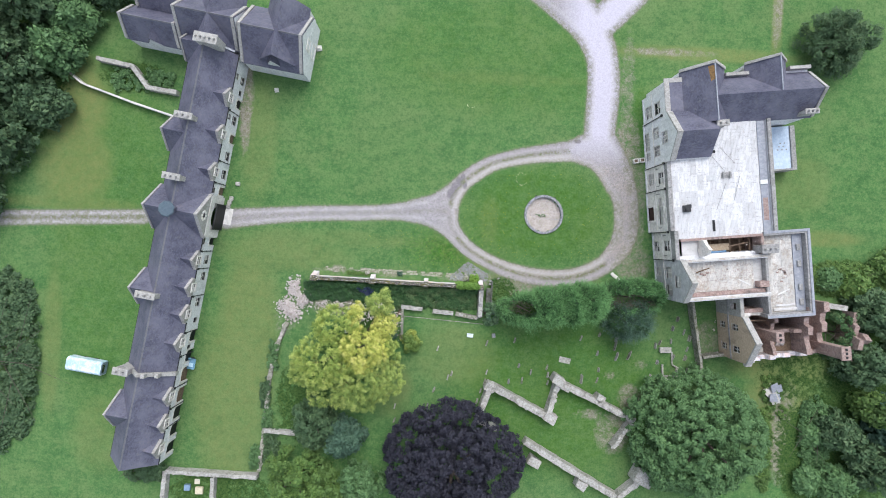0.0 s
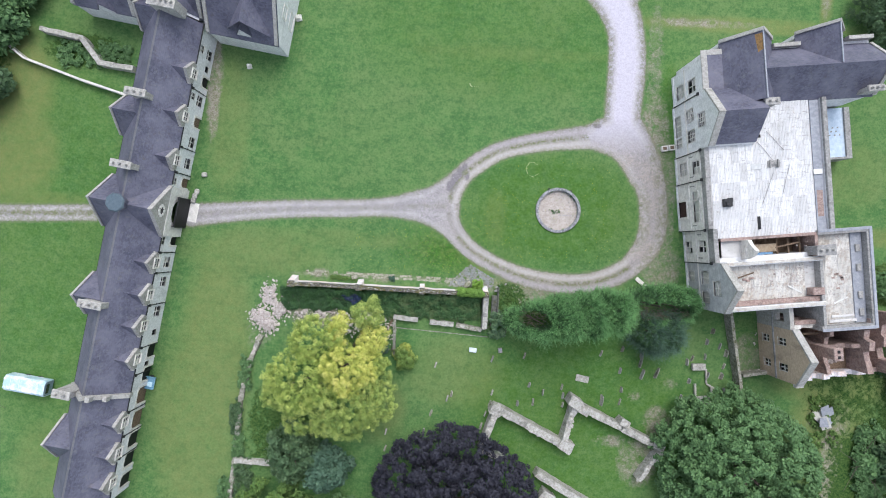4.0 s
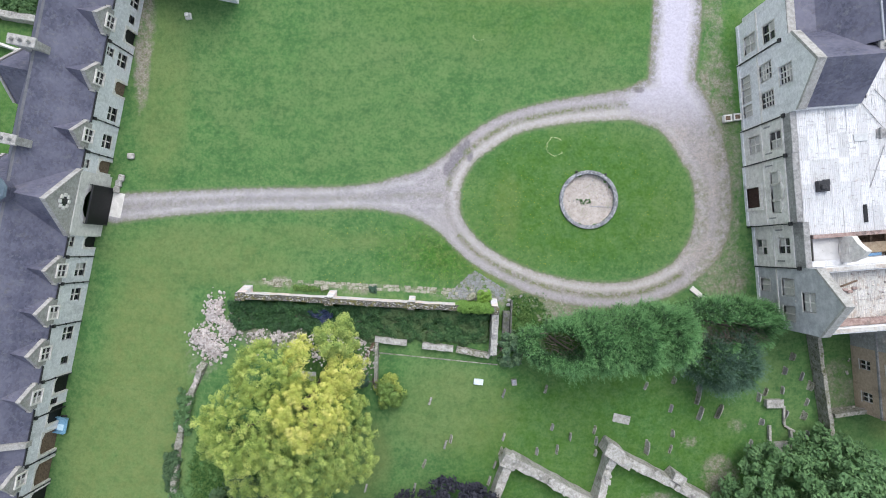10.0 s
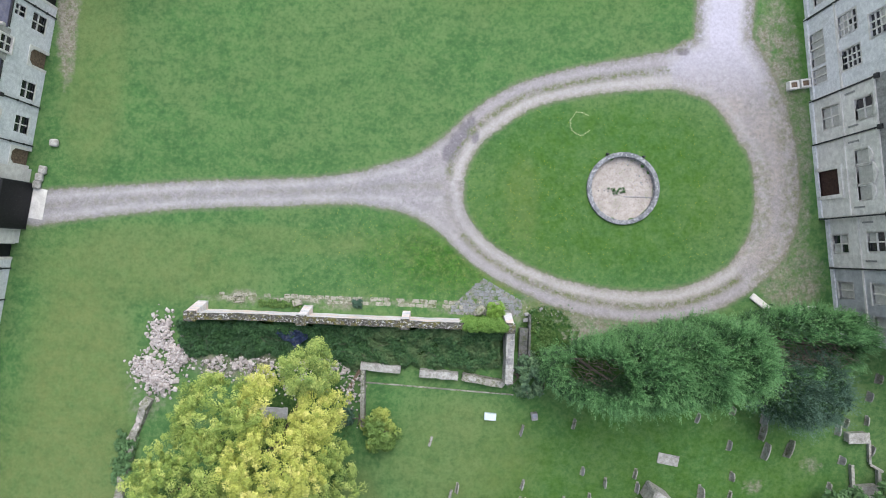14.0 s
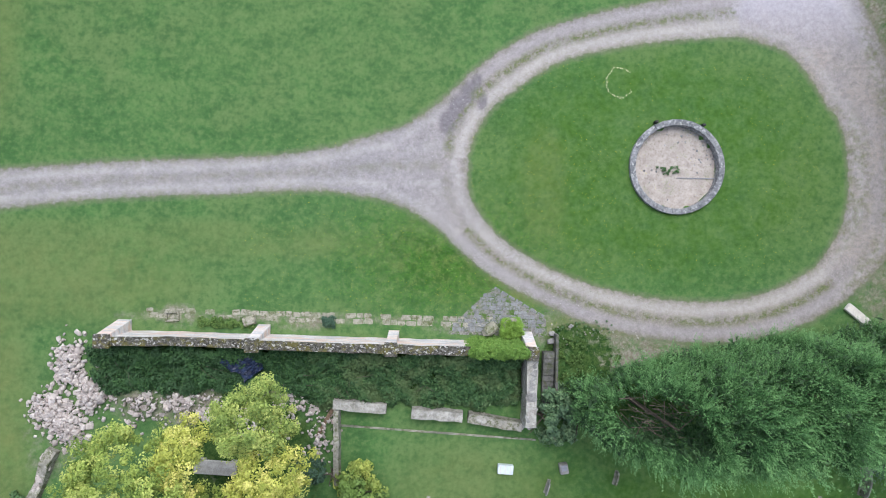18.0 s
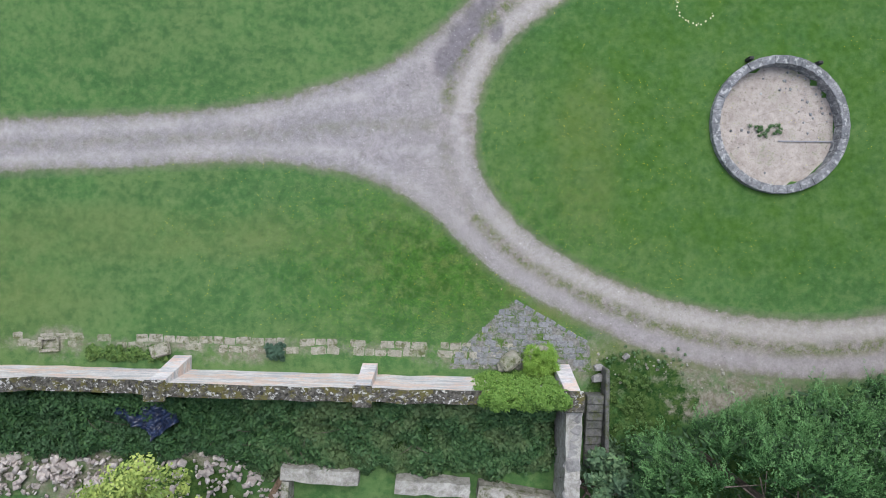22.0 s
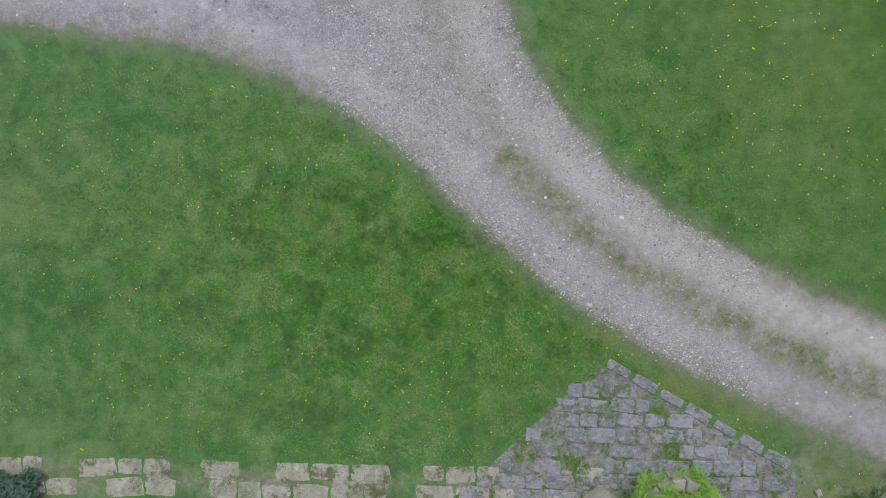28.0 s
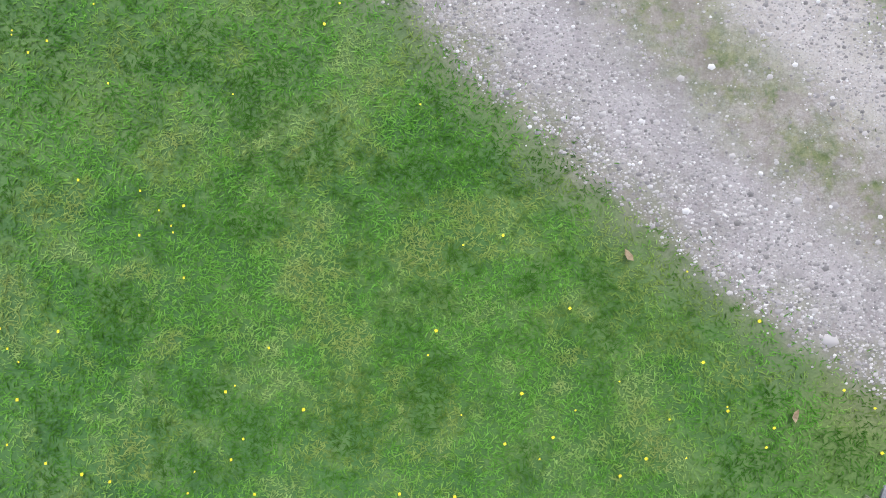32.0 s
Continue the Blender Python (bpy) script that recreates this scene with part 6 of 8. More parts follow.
def rim_material():
    k = Nodes("lichened_rim_stone", 0.9, spec=0.2)
    base = k.mix(k.ramp(k.noise(1.6, 5, 0.7), 0.35, 0.65), (0.17, 0.175, 0.185), (0.29, 0.29, 0.30))
    base = k.mix(k.ramp(k.noise(7, 6, 0.8), 0.5, 0.7, 0.0, 0.7), base, (0.09, 0.09, 0.095))
    base = k.mix(k.ramp(k.noise(4.5, 6, 0.8), 0.56, 0.64, 0.0, 0.85), base, (0.52, 0.52, 0.51))
    k.bump(k.noise(14, 6, 0.8), 0.6, 0.03)
    return k.out(base)


M_BASIN = rim_material()


def basin_floor_material():
    k = Nodes("cracked_mortar", 0.95, spec=0.15)
    base = k.mix(k.ramp(k.noise(2.2, 6, 0.75), 0.3, 0.7), (0.36, 0.31, 0.275), (0.52, 0.46, 0.415))
    t = k.n.new("ShaderNodeTexVoronoi")
    t.feature, t.inputs["Scale"].default_value = "DISTANCE_TO_EDGE", 1.3
    k.l.new(k.pos, t.inputs["Vector"])
    base = k.mix(k.ramp(t.outputs["Distance"], 0.012, 0.0, 0.0, 0.35), base, (0.13, 0.12, 0.09))
    base = k.mix(k.ramp(k.noise(6, 6, 0.8), 0.62, 0.72, 0.0, 0.8), base, (0.16, 0.145, 0.115))
    base = k.mix(k.ramp(k.noise(1.1, 5, 0.8), 0.58, 0.72, 0.0, 0.5), base, (0.14, 0.17, 0.07))
    k.bump(k.noise(12, 6), 0.5, 0.03)
    return k.out(base)


M_BASINFLOOR = basin_floor_material()
build_pool()

RUIN_WALLS = [((9.6, -23.4), (7.4, -30.0), 1.1), ((9.6, -23.8), (19.2, -28.6), 1.2), ((19.6, -28.4), (21.2, -22.6), 1.0), ((21.2, -22.6), (34.8, -28.8), 1.1), ((34.4, -29.0), (31.2, -33.6), 0.7),
              ((15.8, -33.2), (32.4, -42.4), 1.1), ((7.4, -30.0), (10.8, -31.2), 0.9), ((32.4, -42.4), (37.6, -38.0), 1.0)]


def build_priory():
    r = thing("priory_ruin", pose(0, 0, 0), "roofless grey priory walls broken off above the grass", "ruin")
    for a, b, t in RUIN_WALLS:
        w = ragged_wall(r, "wall", a, b, t, 2.2, 2.0, M_RUIN, 0.9, wobble=0.3)
        head_stones(w, a, b, 2.15, 1.95, t, int(math.hypot(b[0] - a[0], b[1] - a[1]) * 1.6), M_RUIN, (0.45, 0.85))
    for x, y, s, h in ((21.0, -22.2, 2.0, 2.9), (28.6, -25.0, 1.4, 2.6), (20.0, -28.8, 2.2, 2.4), (17.6, -36.8, 2.0, 2.0), (26.0, -40.4, 1.9, 2.0), (36.6, -38.4, 3.2, 3.0), (9.4, -24.0, 1.9, 2.4), (22.4, -23.4, 1.6, 2.5)):
        bm = boxes((-s / 2, s / 2, -s / 2.6, s / 2.6, 0, h), bevel=0.12)
        for v in bm.verts:
            v.co += Vector((random.uniform(-0.12, 0.12), random.uniform(-0.12, 0.12), random.uniform(-0.2, 0.2) if v.co.z > 1 else 0))
        part("pier", bm, M_RUIN, r, m=pose(x, y, 0, 0, 0, -26 + random.uniform(-5, 5)))


build_priory()

STONES_A = [(13.5, -16.0), (14.4, -20.4), (16.6, -21.4), (19.4, -20.5), (19.6, -21.8), (19.6, -23.2), (15.1, -23.0), (12.7, -23.3), (8.8, -21.8), (8.5, -23.5), (7.9, -25.1), (7.3, -27.0), (6.5, -28.8), (8.6, -16.7), (2.4, -29.1), (2.6, -22.3), (2.0, -23.0)]
STONES_B = [(25.2, -15.1), (28.4, -14.3), (28.2, -17.6), (28.5, -20.5), (28.4, -22.4), (38.8, -18.7), (37.7, -21.3), (42.1, -10.9), (41.3, -12.6), (41.2, -14.9), (44.3, -14.2), (43.4, -13.2), (44.1, -16.2), (43.7, -17.7), (44.2, -20.0), (38.4, -15.8), (39.2, -15.2), (41.7, -17.7)]
STONES_C = [(0.0, -18.0), (-0.4, -25.3), (-1.4, -28.2), (-7.1, -28.5), (-7.1, -31.0), (2.7, -27.4)]
TALL = [(25.5, -22.2), (31.3, -16.1), (31.4, -14.6), (31.6, -18.0), (33.8, -17.7)]


def build_graves():
    rows = STONES_A + STONES_B + STONES_C + TALL
    for k, (x, y) in enumerate(rows):
        w, h = random.uniform(0.7, 1.05), random.uniform(0.5, 0.85)
        if (x, y) in TALL:
            w, h = random.uniform(1.5, 1.8), 1.1
        g = thing("gravestone", pose(x, y, 0, random.uniform(-6, 6), random.uniform(-9, 9), -14 + random.uniform(-9, 9)), "weathered grey upright gravestone in mown grass", "gravestone", "graveyard headstones")
        poly = [(-w / 2, -0.1), (w / 2, -0.1), (w / 2, h * 0.8), (w * 0.3, h * 0.95), (0, h), (-w * 0.3, h * 0.95), (-w / 2, h * 0.8)]
        bm = prism(poly, "x", -0.055, 0.055)
        bmesh.ops.bevel(bm, geom=bm.edges[:], offset=0.015, segments=1, affect="EDGES")
        part("slab", bm, (M_OLDWALL, M_DARKSTONE, M_RUIN)[k % 3], g)
        part("base", boxes((-0.14, 0.14, -w / 2 - 0.06, w / 2 + 0.06, -0.1, 0.06), bevel=0.02), M_OLDWALL, g)
    for x, y, a, b, h, rz in ((22.5, -19.1, 2.0, 1.0, 0.14, -10), (40.05, -16.4, 2.0, 1.0, 0.8, 3), (40.9, -21.5, 2.5, 1.3, 0.8, 6), (39.8, -20.3, 0.3, 2.6, 0.5, 4), (42.3, -20.2, 0.3, 1.6, 0.5, 4), (41.4, -17.8, 0.25, 2.2, 0.4, 3), (42.1, -19.3, 1.4, 0.25, 0.4, -28)):
        t = thing("table_tomb" if h > 0.5 else "ledger_stone", pose(x, y, 0, 0, 0, rz), "low grey stone tomb in the grass", "tomb", "graveyard tombs")
        part("chest", boxes((-a / 2 + 0.08, a / 2 - 0.08, -b / 2 + 0.08, b / 2 - 0.08, 0, h - 0.08)), M_RUIN, t)
        part("top_slab", boxes((-a / 2, a / 2, -b / 2, b / 2, h - 0.1, h), bevel=0.02), M_RUIN, t)
    box = thing("white_box", pose(5.55, -15.45, 0, 0, 0, -4), "pale blue-white ridged box lying on the grass", "box")
    part("body", boxes((-0.55, 0.55, -0.32, 0.32, 0, 0.42), bevel=0.03), plain("pale_blue_panel", (0.60, 0.68, 0.74), (0.72, 0.79, 0.84), 0.4, 3), box)
    for k in range(3):
        part("rib", boxes((-0.4 + 0.35 * k, -0.34 + 0.35 * k, -0.33, 0.33, 0.42, 0.45)), M_WHITE, box)
    bin_ = thing("dark_block", pose(9.7, -15.3, 0, 0, 0, 10), "small dark slate block with a pale top", "stone")
    part("body", boxes((-0.3, 0.3, -0.35, 0.35, 0, 0.55), bevel=0.04), M_DARKSTONE, bin_)
    part("top", boxes((-0.2, 0.2, -0.1, 0.3, 0.552, 0.6), bevel=0.02), M_LEAD, bin_)


build_graves()


def build_rubble():
    me = [stone_mesh("rubble_stone", M_RUBBLE, 0.7, s) for s in range(5)]
    pile = thing("rubble_pile", pose(0, 0, 0), "heap of pale pinkish tumbled stones on the lawn", "rubble")
    spots = [(-25.7, -8.6, 0.9, 1.5, 0.5), (-24.0, -10.5, 1.0, 1.2, 0.6), (-27.0, -11.8, 1.2, 1.1, 0.5), (-25.8, -12.8, 1.1, 1.1, 0.5)]
    for k in range(290):
        cx, cy, sx, sy, h = spots[k % 4]
        dx, dy = random.gauss(0, 0.55), random.gauss(0, 0.55)
        s = random.uniform(0.2, 0.5)
        z = h * math.exp(-(dx * dx + dy * dy) * 1.2) * random.uniform(0.4, 1.1)
        share("rubble_stone", random.choice(me), pile, Matrix.LocRotScale((cx + dx * sx * 1.15, cy + dy * sy * 1.15, z), Euler((random.uniform(-0.7, 0.7), random.uniform(-0.7, 0.7), random.uniform(0, 6.3))), (s, s * random.uniform(0.6, 1), s * 0.8)))
    fill = sheet("small_rubble", *stone_field([(a, b, c * 1.2, d * 1.2, h * 0.9) for a, b, c, d, h in spots], 1100, 0.1, 3), M_TUMBLE)
    fill.parent = pile
    fill["kind"] = "stuff"
    bed = thing("collapsed_wall", pose(0, 0, 0), "spread of fallen stones along the planted bed", "rubble")
    for k in range(110):
        t = random.random()
        s = random.uniform(0.15, 0.6)
        share("rubble_stone", random.choice(me), bed, Matrix.LocRotScale((-21.5 + 14 * t, -11.4 + 0.5 * math.sin(t * 9) + random.gauss(0, 0.75), 0.1 * random.random()), Euler((random.uniform(-0.5, 0.5), random.uniform(-0.5, 0.5), random.uniform(0, 6.3))), (s, s * random.uniform(0.6, 1), s * 0.7)))
    fill = sheet("small_rubble", *stone_field([(-20.5, -11.4, 2.4, 1.4, 0.3), (-16.5, -11.3, 3.0, 1.2, 0.3), (-9.4, -11.2, 2.4, 1.6, 0.4), (-7.6, -13.2, 1.0, 2.6, 0.4), (-12.5, -12.4, 3.0, 2.0, 0.3)], 480, 0.1, 4), M_TUMBLE)
    fill.parent = bed
    fill["kind"] = "stuff"
    wall = thing("rubble_wall", pose(0, 0, 0), "tumbled dry stone wall bounding the lawn", "wall")
    pts = [(-26.6, -14.6), (-27.9, -18.0), (-29.3, -24.5), (-29.4, -28.5), (-29.7, -33.6), (-30.3, -40.8)]
    for a, b in zip(pts, pts[1:]):
        w = ragged_wall(wall, "wall_face", a, b, 0.75, 0.55, 0.45, M_OLDWALL, 0.8, wobble=0.3)
        head_stones(w, a, b, 0.4, 0.35, 1.3, int(math.hypot(b[0] - a[0], b[1] - a[1]) * 3), M_RUBBLE if a[1] > -17 else M_OLDWALL, (0.25, 0.6))
    for a, b, h in (((-46.0, -41.2), (-30.3, -41.6), 1.6), ((-46.2, -41.2), (-46.6, -50), 1.5), ((-38, -42), (-38, -50), 1.4), ((-29.6, -33.6), (-23.8, -33.9), 0.9)):
        w = ragged_wall(wall, "wall_face", a, b, 0.75, h, h - 0.1, M_RUIN, 0.9, wobble=0.2)
        head_stones(w, a, b, h - 0.1, h - 0.2, 0.7, int(math.hypot(b[0] - a[0], b[1] - a[1]) * 1.5), M_RUIN)
    north = thing("garden_ruin_wall", pose(0, 0, 0), "overgrown broken wall behind the range", "wall")
    for a, b in (((-61.0, 29.6), (-55.0, 28.6)), ((-55.0, 28.6), (-52.2, 25.0)), ((-52.2, 25.0), (-47.2, 24.4))):
        w = ragged_wall(north, "wall_face", a, b, 0.8, 1.5, 1.2, M_RUIN, 0.9, wobble=0.25)
        head_stones(w, a, b, 1.3, 1.0, 0.7, 6, M_RUIN)
    fence = thing("white_fence_wall", pose(0, 0, 0), "long low whitened wall running to the range", "wall")
    pts = [(-70, 31.5), (-66.5, 27.4), (-63.5, 25.2), (-55, 22.4), (-46.6, 20.0)]
    for a, b in zip(pts, pts[1:]):
        ragged_wall(fence, "wall_face", a, b, 0.35, 1.3, 1.3, M_CREAM, 1.5, wobble=0.04)
    yard = thing("yard_wall", pose(0, 0, 0), "grey stone yard wall beside the ruined wing", "wall")
    for a, b in (((43.9, -7.6), (44.8, -12.4)), ((44.8, -12.4), (45.8, -17.6)), ((45.8, -17.6), (46.2, -20.6)), ((46.2, -17.2), (49.8, -16.6))):
        w = ragged_wall(yard, "wall_face", a, b, 0.5, 2.0, 1.9, M_OLDWALL, 1.0, wobble=0.06)


build_rubble()

# ---- trees, hedges and scrub ----


def leaf_cloud(centres, radii, per, size, seed, droop=0.3, slim=0.55, flat=0.5):
    """Leaves as small folded diamonds, set in clumps: verts and faces."""
    rng = np.random.default_rng(seed)
    c = np.repeat(centres, per, 0)
    r = np.repeat(radii, per)[:, None]
    d = rng.normal(size=c.shape)
    d /= np.linalg.norm(d, axis=1, keepdims=True)
    d[:, 2] = np.abs(d[:, 2]) * 0.9 + 0.05 * d[:, 2]
    p = c + d * r * rng.uniform(0.2, 1.0, (len(c), 1)) ** 0.6
    n = d + rng.normal(scale=flat, size=c.shape) + np.array([0, 0, 0.5])
    n /= np.linalg.norm(n, axis=1, keepdims=True)
    a = np.cross(n, rng.normal(size=c.shape))
    a /= np.linalg.norm(a, axis=1, keepdims=True)
    a[:, 2] -= droop
    b = np.cross(n, a)
    b /= np.linalg.norm(b, axis=1, keepdims=True)
    s = size * rng.uniform(0.6, 1.25, (len(c), 1))
    v = np.stack([p - a * s, p + b * s * slim - n * s * 0.12, p + a * s, p - b * s * slim - n * s * 0.12], 1).reshape(-1, 3)
    return v, np.arange(len(v)).reshape(-1, 4)


def crown_shell(rng, n, rx, ry, z0, z1, lump):
    """Clump centres over a domed, uneven crown."""
    u, a = rng.uniform(0, 1, n), rng.uniform(0, 2 * np.pi, n)
    el = np.arcsin(u * 0.98) if n else u
    k = 1 + lump * (np.sin(3 * a + 1.3) * 0.35 + np.sin(5 * a + 4 * u) * 0.35 + np.sin(9 * a + 7 * u) * 0.3) + rng.normal(scale=lump * 0.25, size=n)
    k *= np.where(rng.uniform(size=n) < 0.25, rng.uniform(0.55, 0.9, n), 1.0)
    x, y = rx * k * np.cos(el) * np.cos(a), ry * k * np.cos(el) * np.sin(a)
    z = z0 + (z1 - z0) * np.clip(np.sin(el) * k, -0.2, 1.15)
    return np.stack([x, y, z], 1)


def tree(name, x, y, rx, ry, z0, z1, mat, label, clumps=160, per=90, leaf=0.3, clump=1.3, lump=0.16, seed=1, slim=0.55, droop=0.3, category="tree", group=""):
    t = thing(name, pose(x, y, 0), label, category, group)
    rng = np.random.default_rng(seed)
    bm = bmesh.new()
    rad = max(0.12, 0.045 * (rx + ry) / 2 + 0.1)
    bmesh.ops.create_cone(bm, cap_ends=True, segments=10, radius1=rad * 1.5, radius2=rad * 0.7, depth=z1 * 0.6, matrix=pose(0, 0, z1 * 0.3))
    for k in range(7):
        a, tilt, ln = k * 0.9 + rng.uniform(0, 0.5), rng.uniform(35, 65), 0.6 * rx
        m = pose(0, 0, z1 * 0.32 + 0.03 * k * z1) @ Matrix.Rotation(a, 4, "Z") @ pose(0, 0, 0, 0, tilt, 0) @ pose(0, 0, ln / 2)
        bmesh.ops.create_cone(bm, cap_ends=True, segments=7, radius1=rad * 0.5, radius2=rad * 0.12, depth=ln, matrix=m)
    part("trunk", bm, M_BARK, t)
    c = crown_shell(rng, clumps, rx - clump * 0.6, ry - clump * 0.6, z0, z1 - clump * 0.5, lump)
    inner = crown_shell(rng, clumps // 3, rx * 0.6, ry * 0.6, z0, z1 * 0.75, lump)
    c = np.concatenate([c, inner])
    v, f = leaf_cloud(c, clump * rng.uniform(0.6, 1.2, len(c)), per, leaf, seed + 5, droop, slim)
    v[:, 2] = np.maximum(v[:, 2], 0.06)
    ob = sheet("crown", v, f, mat)
    ob.parent = t
    return t


def sprays(c, lean, per, length, leaf, seed):
    """Feathery sprays: a bent axis from each centre, with leaflets in two ranks that shorten to the tip. Also how near each leaflet is to its tip."""
    rng = np.random.default_rng(seed)
    n = len(c)
    a = lean / np.linalg.norm(lean, axis=1, keepdims=True)
    side = np.cross(a, np.array([0, 0, 1.0]) + rng.normal(scale=0.5, size=(n, 3)))
    side /= np.linalg.norm(side, axis=1, keepdims=True)
    ln = length * rng.uniform(0.6, 1.3, n)
    tone = rng.uniform(-0.25, 0.25, n)
    a, side, c, ln, tone = (np.repeat(q, per, 0) for q in (a, side, c, ln, tone))
    t = rng.uniform(0, 1, n * per)
    sg = np.where(rng.uniform(size=n * per) < 0.5, -1.0, 1.0)
    wide = ln * 0.32 * (1.02 - t) ** 0.7 * rng.uniform(0.1, 1.0, n * per)
    p = c + a * (t * ln * 1.5)[:, None] + side * (sg * wide)[:, None]
    p[:, 2] += 0.12 * ln * np.sin(t * 2.6) - 0.25 * wide + rng.normal(scale=0.03, size=n * per)
    d = a + side * (sg * 0.6)[:, None] + rng.normal(scale=0.2, size=p.shape)
    d /= np.linalg.norm(d, axis=1, keepdims=True)
    b = np.cross(np.array([0, 0, 1.0]) + rng.normal(scale=0.45, size=p.shape), d)
    b /= np.linalg.norm(b, axis=1, keepdims=True)
    s = (leaf * rng.uniform(0.6, 1.2, n * per) * (1 - 0.45 * t))[:, None]
    v = np.stack([p - d * s, p + b * s * 0.32, p + d * s, p - b * s * 0.32], 1).reshape(-1, 3)
    return v, np.arange(len(v)).reshape(-1, 4), np.repeat(np.clip(t + tone, 0, 1), 4)


def thorn_cane(length, rise):
    """A thin arching stem."""
    bm = bmesh.new()
    rings = []
    for k in range(7):
        t = k / 6
        x, z, r = length * (t - 0.5), rise * (1 - (2 * t - 1) ** 2), 0.018 * (1.2 - t)
        rings.append([bm.verts.new((x, r * math.cos(a), z + r * math.sin(a))) for a in (0.5, 2.6, 4.7)])
    for p, q in zip(rings, rings[1:]):
        for k in range(3):
            bm.faces.new((p[k], p[(k + 1) % 3], q[(k + 1) % 3], q[k]))
    return bm


def hedge(name, x0, x1, y0, y1, top, mat, label, n, per, leaf, seed, slim=0.25, clump=0.8, droop=0.5, dip=(), category="hedge", turn=0.0, climb=0.0):
    """A clipped or grown-out mass with a rounded cross-section."""
    h = thing(name, pose((x0 + x1) / 2, (y0 + y1) / 2, 0, 0, 0, turn), label, category)
    rng = np.random.default_rng(seed)
    u, a = rng.uniform(-1, 1, n), rng.uniform(0, np.pi, n)
    hx, hy = (x1 - x0) / 2, (y1 - y0) / 2
    end = np.sqrt(np.clip(1 - np.abs(u) ** (14 if top < 1.0 else 5), 0, 1))
    k = 1 + 0.1 * np.sin(u * 9) + rng.normal(scale=0.06, size=n)
    b = 1.02 * np.cos(a)
    c = np.stack([u * hx * 0.96, hy * 0.9 * end * k * b, np.maximum(0.1, top * end ** 0.5 * k * np.clip(1 - np.abs(b) ** 3.5, 0, 1) ** 0.5 - clump * 0.4)], 1)
    if top < 1.0:
        b = rng.uniform(-1, 1, n)
        c[:, 1] = hy * b * (1 + 0.12 * np.sin(u * 13) + 0.1 * np.sin(u * 29 + 2))
        c[:, 2] = np.maximum(0.1, top * rng.uniform(0.25, 1.0, n) * (1 - np.abs(b) ** 6) * (0.75 + 0.25 * np.sin(u * 17 + 3 * b))) + climb * np.clip(b, 0, 1) ** 1.5
    for dx, dy, r in dip:
        q = np.hypot((c[:, 0] - dx) / 1.5, c[:, 1] - dy)
        c = c[q > r]
    v, f = leaf_cloud(c, np.full(len(c), clump) * rng.uniform(0.6, 1.2, len(c)), per, leaf, seed + 3, droop, slim)
    v[:, 2] = np.maximum(v[:, 2], 0.05)
    ob = sheet("foliage", v, f, mat)
    ob.parent = h
    for k in range(18 if top < 1.0 and n >= 800 else 0):
        cane = thorn_cane(rng.uniform(1.2, 2.2), 0.25 + 0.3 * rng.random())
        part("cane", cane, M_TWIG if k % 2 else L_IVY, h, m=pose(rng.uniform(-0.9, 0.9) * hx, rng.uniform(-0.8, 0.7) * hy, top * 0.6, 0, 0, rng.uniform(0, 360)))
    if top < 1.0:
        return h
    bm = bmesh.new()
    for k in range(max(2, int((x1 - x0) / 2.5))):
        px = -hx * 0.8 + k * 2.5
        bmesh.ops.create_cone(bm, cap_ends=True, segments=7, radius1=0.16, radius2=0.07, depth=top * 0.8, matrix=pose(px, 0, top * 0.4, random.uniform(-6, 6), random.uniform(-6, 6), 0))
        for q in range(5):
            bmesh.ops.create_cone(bm, cap_ends=True, segments=5, radius1=0.06, radius2=0.02, depth=hy * 0.9, matrix=pose(px, 0, top * (0.3 + 0.12 * q)) @ pose(0, 0, 0, 0, 0, q * 75 + k * 31) @ pose(0, 0, 0, 0, 70, 0) @ pose(0, 0, hy * 0.45))
    part("stem", bm, M_BARK, h)
    return h


